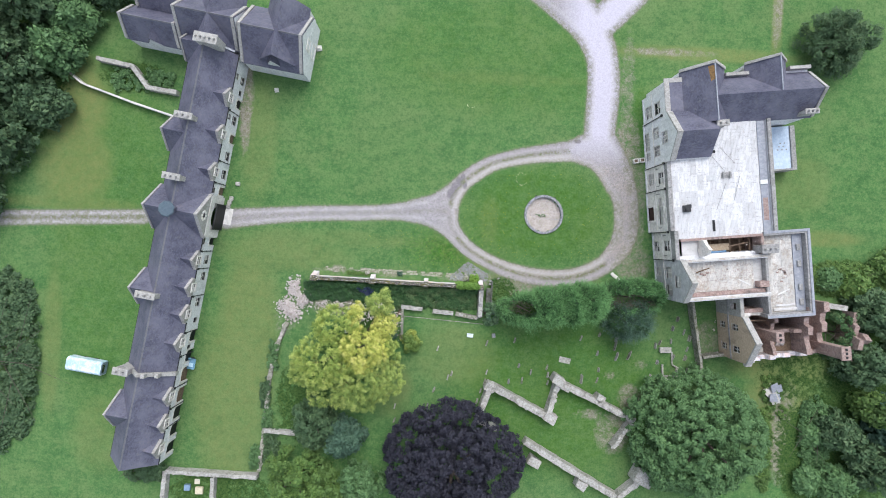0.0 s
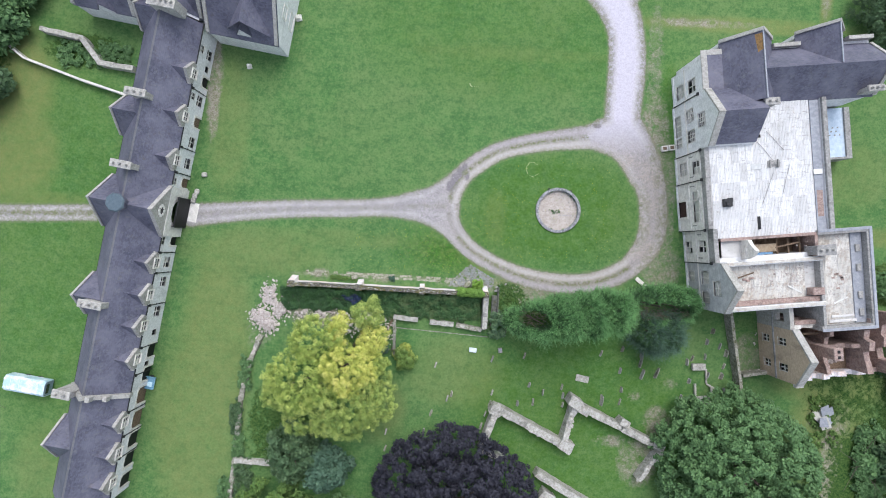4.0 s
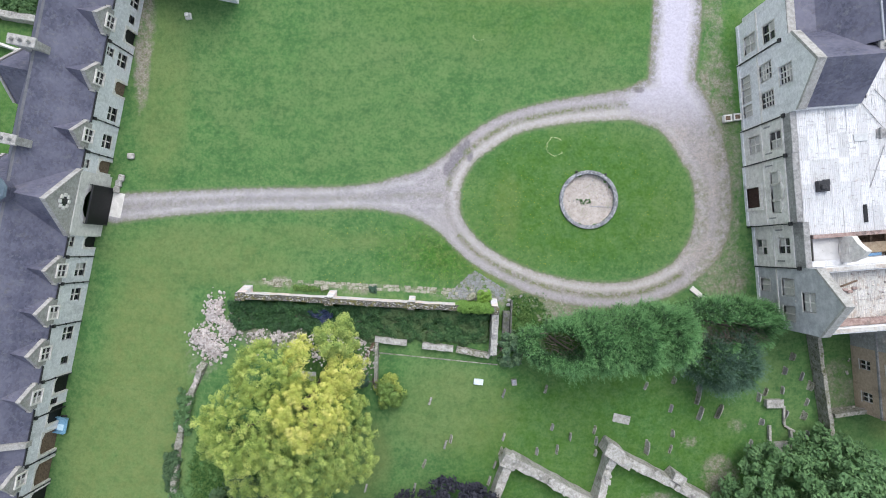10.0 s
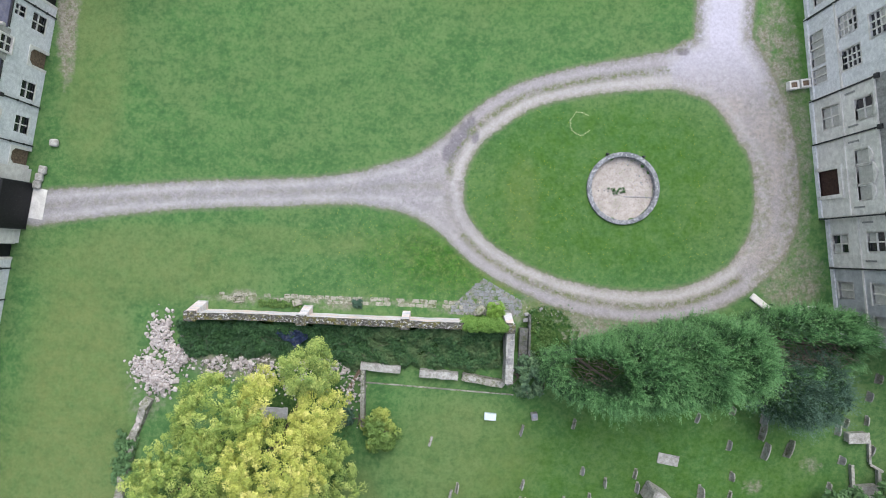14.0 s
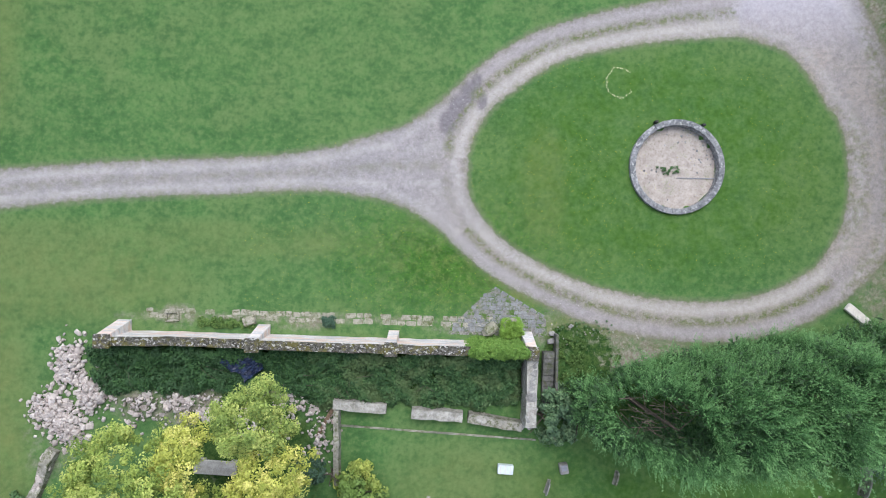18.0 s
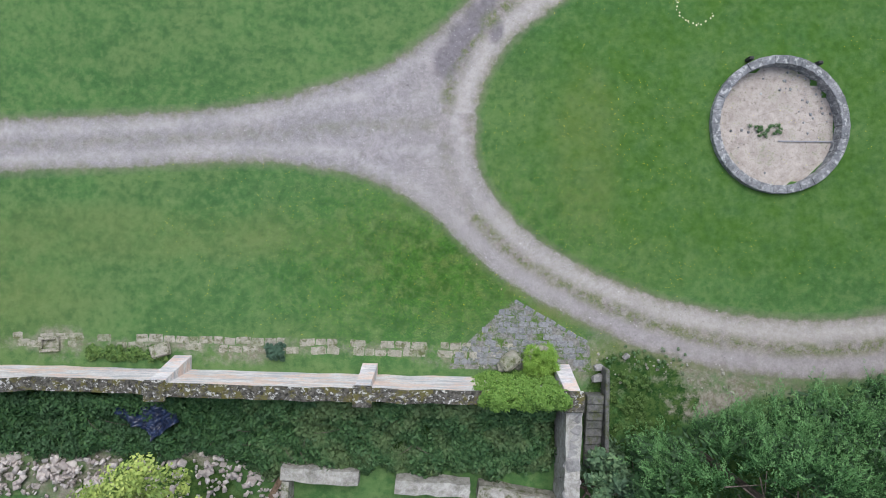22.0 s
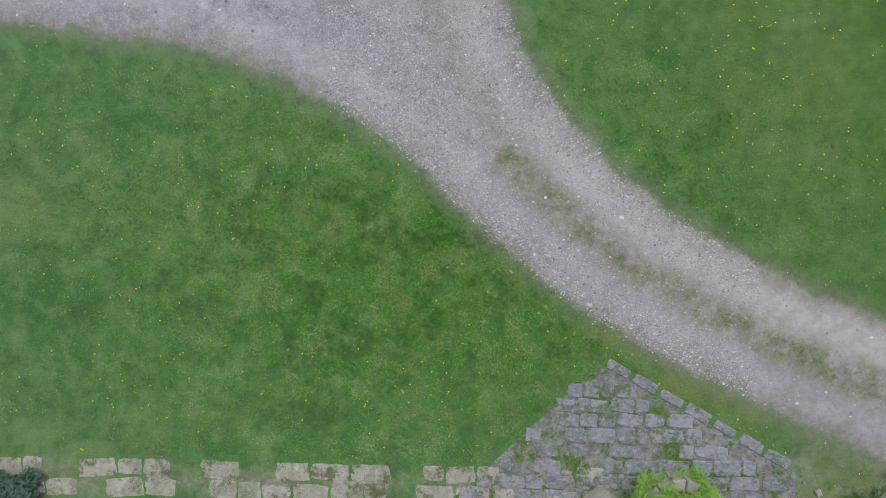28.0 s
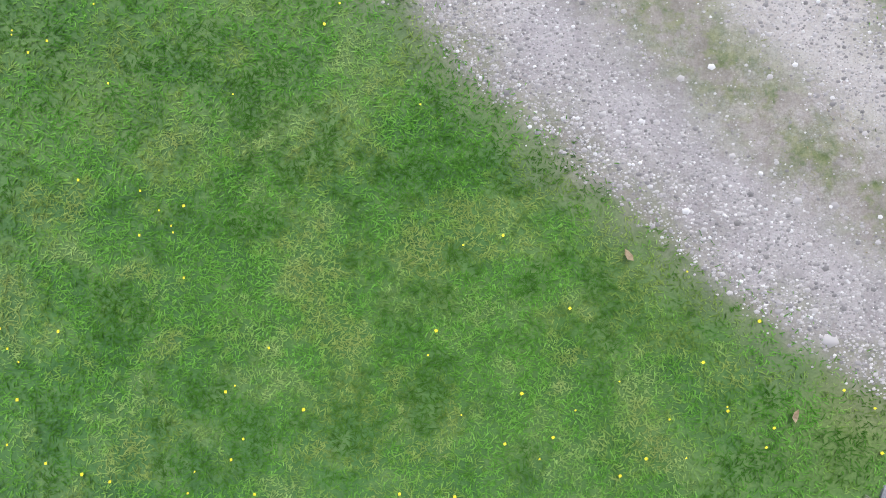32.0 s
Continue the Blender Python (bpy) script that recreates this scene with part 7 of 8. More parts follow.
def cypress(name, spine, top, mat, label, heads, per, leaf, seed, spray=0.9, hollow=(), category="tree", core_mat=None, group=""):
    """A row of grown-out cypresses: spine rows (x, y, half depth, height); plumes over the dome and leaves within,
    coloured dark as inner shade. hollow: (x, y, rx, ry, depth).
    """
    sx, sy, sw, sh = (np.array(q, float) for q in zip(*spine))
    t = thing(name, pose(float(sx.mean()), float(sy.mean()), 0), label, category, group)
    rng = np.random.default_rng(seed)

    def dome(n, scale):
        x = rng.uniform(sx[0], sx[-1], n)
        b = rng.uniform(-1, 1, n)
        b = np.where(rng.uniform(size=n) < 0.45, np.sign(b + 0.3) * (1 - np.abs(b) ** 3 * 0.25), b)
        wide, high = np.interp(x, sx, sw) * scale, np.interp(x, sx, sh) * scale * top
        lump = 1 + 0.07 * np.sin(x * 1.9 + 1.2 * b) + 0.05 * np.sin(x * 4.3 + 3 * b) + rng.normal(scale=0.035, size=n)
        end = np.clip(np.minimum(x - sx[0], sx[-1] - x) / 1.6, 0, 1) ** 0.5
        side = np.abs(b) > 0.85
        z = np.where(side, high * rng.uniform(0.05, 0.75, n) ** 0.8, high * (1 - 0.32 * np.abs(b) ** 3))
        y = np.interp(x, sx, sy) + wide * b * (0.55 + 0.45 * end) * lump
        return np.stack([x, y, z * lump * (0.6 + 0.4 * end)], 1), np.stack([np.where(x > sx[-1] - 1.5, 0.6, np.where(x < sx[0] + 1.5, -0.6, 0.0)), b * np.where(side, 0.8, 0.45), np.where(side, 0.45, 0.75)], 1)

    c, out = dome(heads, 1.0)
    core, _ = dome(heads, 0.88)
    for hx, hy, rx, ry, depth in hollow:
        q = ((c[:, 0] - hx) / rx) ** 2 + ((c[:, 1] - hy) / ry) ** 2 + 0.25 * np.sin(c[:, 0] * 9)
        c, out = c[q > 1], out[q > 1]
        q = ((core[:, 0] - hx) / rx) ** 2 + ((core[:, 1] - hy) / ry) ** 2
        core = core[(q > 1.6) | (core[:, 2] < 0.4 * core[:, 2].max())]
    # each head is a plume of several sprays that part from one stem
    c = c - out * 0.5 * spray
    out = out + rng.normal(scale=0.22, size=out.shape) + np.array([0.15, -0.1, 0.1])
    c = np.repeat(c, 6, 0) + rng.normal(scale=0.1, size=(6 * len(c), 3))
    out = np.repeat(out, 6, 0) + rng.normal(scale=0.33, size=c.shape)
    v, f, tip = sprays(c, out, per, spray, leaf, seed + 3)
    for hx, hy, rx, ry, depth in hollow:
        mid_leaf = v.reshape(-1, 4, 3).mean(1)
        a = np.arctan2(mid_leaf[:, 1] - hy, mid_leaf[:, 0] - hx)
        q = ((mid_leaf[:, 0] - hx) / rx) ** 2 + ((mid_leaf[:, 1] - hy) / ry) ** 2 + 0.16 * np.sin(3 * a + hx) + 0.12 * np.sin(7 * a) + rng.normal(scale=0.08, size=len(a))
        keep = np.repeat((q > 1) | (mid_leaf[:, 2] < float(np.interp(hx, sx, sh)) * top - depth - 1.5), 4)
        v, tip = v[keep], tip[keep]
    f = np.arange(len(v)).reshape(-1, 4)
    v[:, 2] = np.maximum(v[:, 2], 0.05)
    v -= np.array(t.matrix_basis.translation)
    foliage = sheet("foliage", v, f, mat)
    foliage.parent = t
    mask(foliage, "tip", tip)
    # filler leaves that close the view to the ground, their colour darkened as shade
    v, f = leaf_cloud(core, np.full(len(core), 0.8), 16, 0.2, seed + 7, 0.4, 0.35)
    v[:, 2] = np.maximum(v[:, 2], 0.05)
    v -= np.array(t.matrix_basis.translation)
    sheet("shaded_inner_growth", v, f, core_mat or L_SHADE).parent = t
    for k in range(max(2, int((sx[-1] - sx[0]) / 2.4))):
        px = sx[0] + 1.2 + 2.4 * k
        high = float(np.interp(px, sx, sh)) * top * 0.82
        bm = bmesh.new()
        bmesh.ops.create_cone(bm, cap_ends=True, segments=7, radius1=0.2, radius2=0.05, depth=high, matrix=pose(0, 0, high / 2))
        part("trunk", bm, M_BARK, t, m=pose(px - float(sx.mean()), float(np.interp(px, sx, sy)) - float(sy.mean()), 0, rng.uniform(-4, 4), rng.uniform(-4, 4)))
    for hx, hy, rx, ry, depth in hollow:
        high = float(np.interp(hx, sx, sh)) * top
        for k in range(int(26 + 12 * rx)):
            ln = rng.uniform(0.7, 1.7)
            bm = bmesh.new()
            bmesh.ops.create_cone(bm, cap_ends=True, segments=5, radius1=rng.uniform(0.014, 0.035), radius2=0.006, depth=ln)
            part("dead_branch", bm, M_TWIG, t, m=pose(hx + rng.uniform(-0.85, 0.85) * rx - float(sx.mean()), hy + rng.uniform(-0.8, 0.8) * ry - float(sy.mean()), high * 0.84 - depth * rng.uniform(0.1, 0.8), rng.uniform(70, 105), rng.uniform(-20, 20), rng.normal(60, 32)))
    return t


M_TWIG = plain("dead_twig", (0.075, 0.058, 0.048), (0.16, 0.128, 0.105), 0.9, 6)
L_YELLOW = leaf_material("yellow_green_leaf", (0.22, 0.29, 0.05), (0.46, 0.49, 0.12), (0.13, 0.21, 0.05), 0.2)
L_GOLD = clump_material("golden_leaf", (0.28, 0.33, 0.06), (0.50, 0.52, 0.11), (0.74, 0.68, 0.22))
L_TURNING = clump_material("turning_leaf", (0.13, 0.20, 0.04), (0.29, 0.38, 0.08), (0.50, 0.54, 0.15))
L_LIME = clump_material("lime_green_leaf", (0.12, 0.19, 0.045), (0.29, 0.38, 0.09), (0.47, 0.52, 0.15))
L_COPPER = leaf_material("copper_beech_leaf", (0.017, 0.017, 0.026), (0.04, 0.039, 0.056), (0.024, 0.024, 0.035))
L_GREEN = leaf_material("mid_green_leaf", (0.06, 0.13, 0.048), (0.135, 0.24, 0.092), (0.085, 0.165, 0.062))
L_DARK = leaf_material("dark_green_leaf", (0.04, 0.085, 0.036), (0.105, 0.165, 0.075), (0.06, 0.11, 0.05))
L_BRIGHT = leaf_material("fresh_green_leaf", (0.06, 0.13, 0.03), (0.14, 0.22, 0.055), (0.085, 0.15, 0.04))
# dark root and inner colours paint the shade inside plumes, tips are fresh growth
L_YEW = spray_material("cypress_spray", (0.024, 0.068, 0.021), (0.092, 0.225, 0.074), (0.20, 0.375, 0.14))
L_SHADE = leaf_material("shaded_inner_cypress", (0.025, 0.07, 0.025), (0.065, 0.14, 0.048), (0.04, 0.08, 0.035), 1.0)
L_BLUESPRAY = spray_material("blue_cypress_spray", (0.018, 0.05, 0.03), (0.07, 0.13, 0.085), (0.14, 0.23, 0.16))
L_BLUE = leaf_material("blue_green_spray", (0.04, 0.09, 0.055), (0.095, 0.165, 0.105), (0.06, 0.115, 0.075))
L_LAUREL = leaf_material("glossy_laurel_leaf", (0.05, 0.11, 0.05), (0.17, 0.26, 0.13), (0.085, 0.15, 0.085), 0.8)
L_BRAMBLE = leaf_material("bramble_leaf", (0.022, 0.07, 0.025), (0.07, 0.15, 0.05), (0.045, 0.10, 0.04), 0.8)
L_IVY = leaf_material("ivy_leaf", (0.026, 0.075, 0.026), (0.078, 0.155, 0.056), (0.095, 0.15, 0.06), 0.8)



def lobed_tree(name, x, y, lobes, gaps, trunks, label, seed, per=84, leaf=0.074, clump=0.46):
    """A broad tree whose crown is made of separate leafy lobes: (x, y, z, rx, ry, rz, clumps, material), with open gaps (x, y, r)."""
    t = thing(name, pose(x, y, 0), label, "tree")
    rng = np.random.default_rng(seed)
    for k, (cx, cy, cz, rx, ry, rz, n, mat) in enumerate(lobes):
        d = rng.normal(size=(n, 3))
        d /= np.linalg.norm(d, axis=1, keepdims=True)
        d[:, 2] = np.where(d[:, 2] < -0.25, -d[:, 2], d[:, 2])
        r = rng.uniform(0.55, 1.04, n) ** 0.5 * (1 + 0.1 * np.sin(4 * np.arctan2(d[:, 1], d[:, 0]) + k) + 0.07 * np.sin(9 * d[:, 0] + 5 * d[:, 2]))
        c = np.array([cx, cy, cz]) + d * r[:, None] * np.array([rx, ry, rz])
        for gx, gy, gr in gaps:
            c = c[np.hypot(c[:, 0] - gx, c[:, 1] - gy) > gr * rng.uniform(0.7, 1.1, len(c))]
        v, f = leaf_cloud(c, clump * rng.uniform(0.55, 1.3, len(c)), per, leaf, seed + 11 + k, 0.3, 0.62, 0.4)
        v[:, 2] = np.maximum(v[:, 2], 0.06)
        v -= np.array([x, y, 0])
        crown = sheet("crown", v, f, mat)
        crown.parent = t
        mask(crown, "tone", np.repeat(rng.uniform(0, 1, len(c)), per * 4))
    for bx, by, lx, ly, z0, z1, r in trunks:
        d = Vector((lx - bx, ly - by, z1 - z0))
        bm = bmesh.new()
        bmesh.ops.create_cone(bm, cap_ends=True, segments=9, radius1=r, radius2=r * 0.4, depth=d.length)
        part("limb", bm, M_BARK, t, m=Matrix.Translation(((bx + lx) / 2 - x, (by + ly) / 2 - y, (z0 + z1) / 2)) @ d.to_track_quat("Z", "Y").to_matrix().to_4x4())
    return t


lobed_tree("yellowing_tree", -14.5, -18.5, [
    (-15.9, -13.4, 8.2, 4.6, 3.3, 3.6, 400, L_TURNING), (-13.3, -12.0, 8.6, 1.5, 2.2, 2.6, 120, L_GOLD), (-11.8, -16.6, 10.4, 3.6, 3.8, 3.6, 330, L_GOLD), (-17.6, -19.0, 8.6, 5.6, 4.4, 4.2, 420, L_TURNING), (-9.8, -9.8, 8.0, 2.1, 1.9, 3.2, 170, L_LIME), (-8.8, -8.3, 9.4, 0.8, 1.1, 1.3, 30, L_LIME),
    (-9.0, -13.3, 7.4, 2.2, 2.4, 3.6, 190, L_GOLD), (-9.0, -16.4, 6.6, 2.4, 2.4, 3.6, 160, L_TURNING), (-12.4, -21.4, 7.4, 5.8, 4.8, 4.6, 460, L_LIME), (-8.6, -21.4, 5.6, 3.2, 4.8, 3.8, 240, L_LIME), (-17.4, -23.8, 5.6, 4.6, 3.6, 3.4, 280, L_LIME),
    (-22.2, -21.2, 4.6, 2.8, 3.4, 2.8, 170, L_LIME), (-13.2, -26.0, 4.6, 3.8, 2.4, 3.2, 180, L_LIME)],
    [(-11.7, -12.9, 1.25), (-11.5, -11.6, 0.85), (-6.9, -15.2, 1.0)],
    [(-14.4, -18.6, -14.2, -18.4, 0, 6, 0.55), (-14.2, -18.4, -17.2, -15.2, 3.5, 9, 0.3), (-14.2, -18.4, -11.6, -16.0, 4.5, 11.5, 0.32), (-14.0, -18.2, -9.4, -10.6, 2.6, 8.8, 0.26), (-14.2, -18.4, -18.4, -22.6, 3.6, 7.4, 0.28), (-14.2, -18.4, -9.6, -21.6, 3.4, 7.2, 0.28), (-14.2, -18.4, -21.6, -20.8, 2.8, 6.2, 0.2)],
    "broad tree turning from green to yellow in loose lobes", 11)
tree("copper_beech", 3.3, -36.6, 11.8, 10.3, 1.8, 14.0, L_COPPER, "dark purple copper beech", 1000, 60, 0.215, 0.7, 0.06, 12)
tree("spreading_tree", 44.2, -29.6, 11.4, 10.6, 1.5, 14.0, L_GREEN, "large dense grey-green tree in the graveyard", 900, 62, 0.24, 0.8, 0.09, 13)
tree("dark_conifer", 65.8, 38.0, 5.8, 5.4, 0.8, 9.0, L_DARK, "dark spreading conifer on the lawn", 130, 80, 0.32, 1.1, 0.25, 14, 0.3)
tree("yellow_bush", -4.7, -17.0, 1.8, 2.1, 0.2, 2.8, L_YELLOW, "small yellowing bush beside the wall", 40, 90, 0.14, 0.55, 0.18, 15, category="bush")
for k, (x, y, r, h, mat, lab) in enumerate([(-20.3, -31, 4.2, 7, L_DARK, "dark leafy tree by the wall"), (-15.4, -33.5, 3.4, 6.5, L_BLUE, "bluish green leafy tree by the wall"), (-23.0, -40.5, 5.5, 9, L_BRIGHT, "fresh green leafy tree by the wall"),
                                              (-12.2, -41.2, 3.8, 8, L_GREEN, "round mid-green leafy tree"), (-18, -43, 4.2, 8, L_BRIGHT, "fresh green leafy tree by the wall")]):
    tree("garden_tree", x, y, r, r, 0.8, h, mat, lab, 110, 80, 0.26, 1.0, 0.2, 20 + k, group="trees below the lawn")
for k, (x, y, r, h, mat) in enumerate([(-73, 37, 7, 12, L_DARK), (-66, 40, 5, 9, L_DARK), (-75, 27, 7, 12, L_DARK), (-67, 30, 4.2, 7, L_GREEN), (-76, 15, 6, 11, L_DARK), (-69, 21, 4, 7, L_DARK),
                                         (-80, 5, 5, 10, L_DARK), (-64.5, 36, 3.8, 6, L_GREEN), (-58, 42, 4, 7, L_DARK), (-84, 30, 8, 14, L_DARK), (-82, 42, 8, 14, L_DARK), (-70, 50, 8, 12, L_DARK)]):
    tree("woodland_tree", x, y, r, r, 0.6, h, mat, "dark green woodland tree", 120, 50, 0.41, 1.3, 0.22, 40 + k, group="woodland west of the range")
for k, (x, y, r, h, mat) in enumerate([(75, -8, 4.5, 7, L_DARK), (73, -17, 4.5, 8, L_DARK), (78, -26, 5, 9, L_BLUE), (75.5, -24.5, 3.2, 9.5, L_BRIGHT), (70, -29, 3.5, 6, L_DARK), (76, -34, 5, 9, L_DARK), (70.5, -38, 3.2, 5, L_GREEN),
                                         (79, 0, 3.5, 4, L_BRIGHT), (72.5, -3.4, 2.6, 3, L_BRIGHT), (68.2, -2.6, 2.0, 2.2, L_GREEN), (84, -14, 6, 10, L_DARK), (85, -30, 7, 11, L_DARK), (66, -38, 2.4, 3, L_GREEN), (66.5, -30, 1.8, 2.2, L_GREEN)]):
    tree("copse_tree", x, y, r, r * 0.95, 0.5, h, mat, "leafy tree in the copse behind the house", 110, 50, 0.37, 1.15, 0.22, 60 + k, group="copse east of the ruins")

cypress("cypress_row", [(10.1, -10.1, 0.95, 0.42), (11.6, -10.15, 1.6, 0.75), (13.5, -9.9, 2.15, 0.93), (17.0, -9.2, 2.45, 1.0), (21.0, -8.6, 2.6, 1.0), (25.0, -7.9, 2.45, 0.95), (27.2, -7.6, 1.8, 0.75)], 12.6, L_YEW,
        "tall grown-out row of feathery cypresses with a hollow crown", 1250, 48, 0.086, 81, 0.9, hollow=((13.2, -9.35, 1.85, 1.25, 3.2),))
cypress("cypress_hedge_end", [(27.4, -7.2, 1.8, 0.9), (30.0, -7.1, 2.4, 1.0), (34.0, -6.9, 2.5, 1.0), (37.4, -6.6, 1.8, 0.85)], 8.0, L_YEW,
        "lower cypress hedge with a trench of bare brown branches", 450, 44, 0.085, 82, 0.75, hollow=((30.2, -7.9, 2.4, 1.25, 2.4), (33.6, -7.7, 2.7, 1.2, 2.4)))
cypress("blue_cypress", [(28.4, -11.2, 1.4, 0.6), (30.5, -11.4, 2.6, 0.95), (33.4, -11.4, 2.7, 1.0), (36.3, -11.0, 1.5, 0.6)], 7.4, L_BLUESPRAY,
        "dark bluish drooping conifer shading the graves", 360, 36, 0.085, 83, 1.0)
hedge("laurel_shrub", 7.7, 10.2, -13.3, -9.5, 2.0, L_LAUREL, "glossy grey-green shrub at the wall's end", 60, 60, 0.16, 84, 0.5, 0.5, 0.3, category="shrub")
hedge("bramble_bed", -8.6, 6.6, -10.9, -7.25, 0.8, L_IVY, "bed of brambles and ivy climbing inside the wall", 1000, 60, 0.11, 85, 0.6, 0.42, 0.2, category="shrub", climb=1.3)
hedge("bramble_bed_west", -24.0, -4.6, -10.3, -7.1, 0.75, L_BRAMBLE, "dark green brambles climbing the wall", 1000, 55, 0.12, 86, 0.45, 0.42, 0.2, category="shrub", climb=1.2)
hedge("field_hedge", -84, -69.4, -38, -8.2, 2.2, L_DARK, "rough dark hedge plot west of the lawn", 900, 50, 0.3, 87, 0.5, 0.9, 0.3)
hedge("ivy_mass", 63.5, 71.5, -15.5, -8.0, 4.2, L_IVY, "ivy spilling over the ruined walls", 260, 60, 0.2, 88, 0.6, 0.7, 0.2, category="ivy", dip=((-1.5, 0.3, 2.4),))
hedge("scrub_bank", 64, 84, -5.2, 0.2, 1.2, L_BRIGHT, "rough scrub along the bank", 360, 55, 0.22, 89, 0.5, 0.7, 0.2, category="scrub")
hedge("wall_ivy", 2.3, 7.0, -7.2, -6.2, 3.05, leaf_material("wall_ivy_leaf", (0.085, 0.19, 0.03), (0.20, 0.33, 0.07), (0.13, 0.24, 0.045), 0.9), "fresh green ivy hanging over the wall head", 680, 80, 0.055, 90, 0.7, 0.25, 0.2, category="ivy")
hedge("lawn_bush", -7.75, -6.85, -5.55, -4.85, 0.55, L_BLUE, "small grey-green bush beside the wall foot", 60, 60, 0.05, 91, 0.5, 0.16, 0.2, category="bush")
hedge("range_end_hedge", -53.5, -46.5, -43.2, -39.6, 1.6, L_DARK, "dark hedge below the range's end", 150, 60, 0.2, 92, 0.5, 0.6, 0.3)
hedge("border_scrub", -59, -48, 24.6, 28.0, 0.7, L_GREEN, "rough bushes by the broken wall", 90, 55, 0.2, 93, 0.5, 0.6, 0.2, category="scrub")
hedge("debris_scrub", 57, 62.4, -27.5, -20.5, 0.5, L_BRIGHT, "weedy scrub among debris", 60, 50, 0.2, 94, 0.5, 0.6, 0.2, category="scrub")
hedge("path_scrub", 64.6, 70, -36, -24, 1.4, L_GREEN, "tangled scrub beside the trodden path", 200, 55, 0.22, 95, 0.5, 0.7, 0.2, category="scrub")
hedge("step_weeds", 9.1, 11.4, -9.4, -6.2, 0.22, L_BRIGHT, "fresh green weeds beside the steps", 70, 50, 0.045, 96, 0.6, 0.16, 0.2, category="weeds")
hedge("verge_weeds", 9.0, 13.2, -6.4, -4.6, 0.12, L_GREEN, "low weeds on the bare verge", 34, 40, 0.03, 97, 0.6, 0.13, 0.2, category="weeds")
hedge("wall_foot_weeds", -16.6, -12.6, -5.7, -5.1, 0.3, L_BRIGHT, "green weeds along the wall foot", 90, 50, 0.07, 98, 0.6, 0.2, 0.2, category="weeds")
hedge("path_weeds", 57.6, 59.6, -40, -28, 0.7, L_BRIGHT, "rank grass beside the rubble path", 150, 55, 0.2, 99, 0.4, 0.6, 0.2, category="weeds")
basin_weeds = hedge("basin_weeds", 16.2, 17.9, 5.9, 6.5, 0.12, L_GREEN, "green weeds growing through the cracked basin floor", 22, 40, 0.05, 101, 0.4, 0.14, 0.2, category="weeds")
for k, (x, y, rx, ry) in enumerate([(-28.6, -20.5, 0.9, 2.2), (-29.8, -27.0, 0.8, 2.4), (-29.3, -31.5, 0.7, 1.5), (-28.4, -36.5, 1.4, 3.2), (-31.0, -38.5, 0.8, 1.8)]):
    hedge("wall_scrub", x - rx, x + rx, y - ry, y + ry, 0.9, L_DARK if k % 2 else L_GREEN, "rough growth over the tumbled wall", 70, 50, 0.16, 130 + k, 0.5, 0.45, 0.2, category="scrub")
basin_weeds.location.z = -0.34

# ---- smaller things ----


def build_caravan():
    c = thing("covered_caravan", pose(-60.4, -23.4, 0, 0, 0, -8), "pale blue and white sheeted caravan parked on the grass", "caravan")
    l, w, h = 6.0, 2.3, 2.35
    poly = [(-w / 2, 0.45), (w / 2, 0.45), (w / 2, h - 0.35), (w / 2 - 0.35, h), (-w / 2 + 0.35, h), (-w / 2, h - 0.35)]
    k = Nodes("pale_blue_sheeting", 0.45, spec=0.4)
    part("body", prism(poly, "x", -l / 2, l / 2), k.out(k.mix(k.ramp(k.noise(0.9, 5, 0.7), 0.4, 0.65), (0.40, 0.56, 0.64), (0.74, 0.80, 0.84))), c)
    part("end_panel", prism([(y * 0.9, z) for y, z in poly], "x", l / 2, l / 2 + 0.06), plain("grey_blue_panel", (0.16, 0.22, 0.27), (0.26, 0.32, 0.37), 0.5, 2), c)
    part("end_window", boxes((l / 2 + 0.06, l / 2 + 0.09, -0.7, 0.7, 1.3, 1.95), bevel=0.01), M_PANE, c)
    for x in (-0.9, 0.9):
        for y in (-w / 2 + 0.1, w / 2 - 0.1):
            bm = bmesh.new()
            bmesh.ops.create_cone(bm, cap_ends=True, segments=18, radius1=0.34, radius2=0.34, depth=0.2, matrix=pose(x, y, 0.34, 90, 0, 0))
            part("wheel", bm, M_IRON, c)
    part("drawbar", boxes((-l / 2 - 1.0, -l / 2, -0.06, 0.06, 0.45, 0.55)), M_IRON, c)
    for x in (-2.0, -0.7, 0.7, 2.0):
        part("strap", boxes((x - 0.03, x + 0.03, -w / 2 + 0.3, w / 2 - 0.3, h, h + 0.02)), M_WHITE, c)


build_caravan()


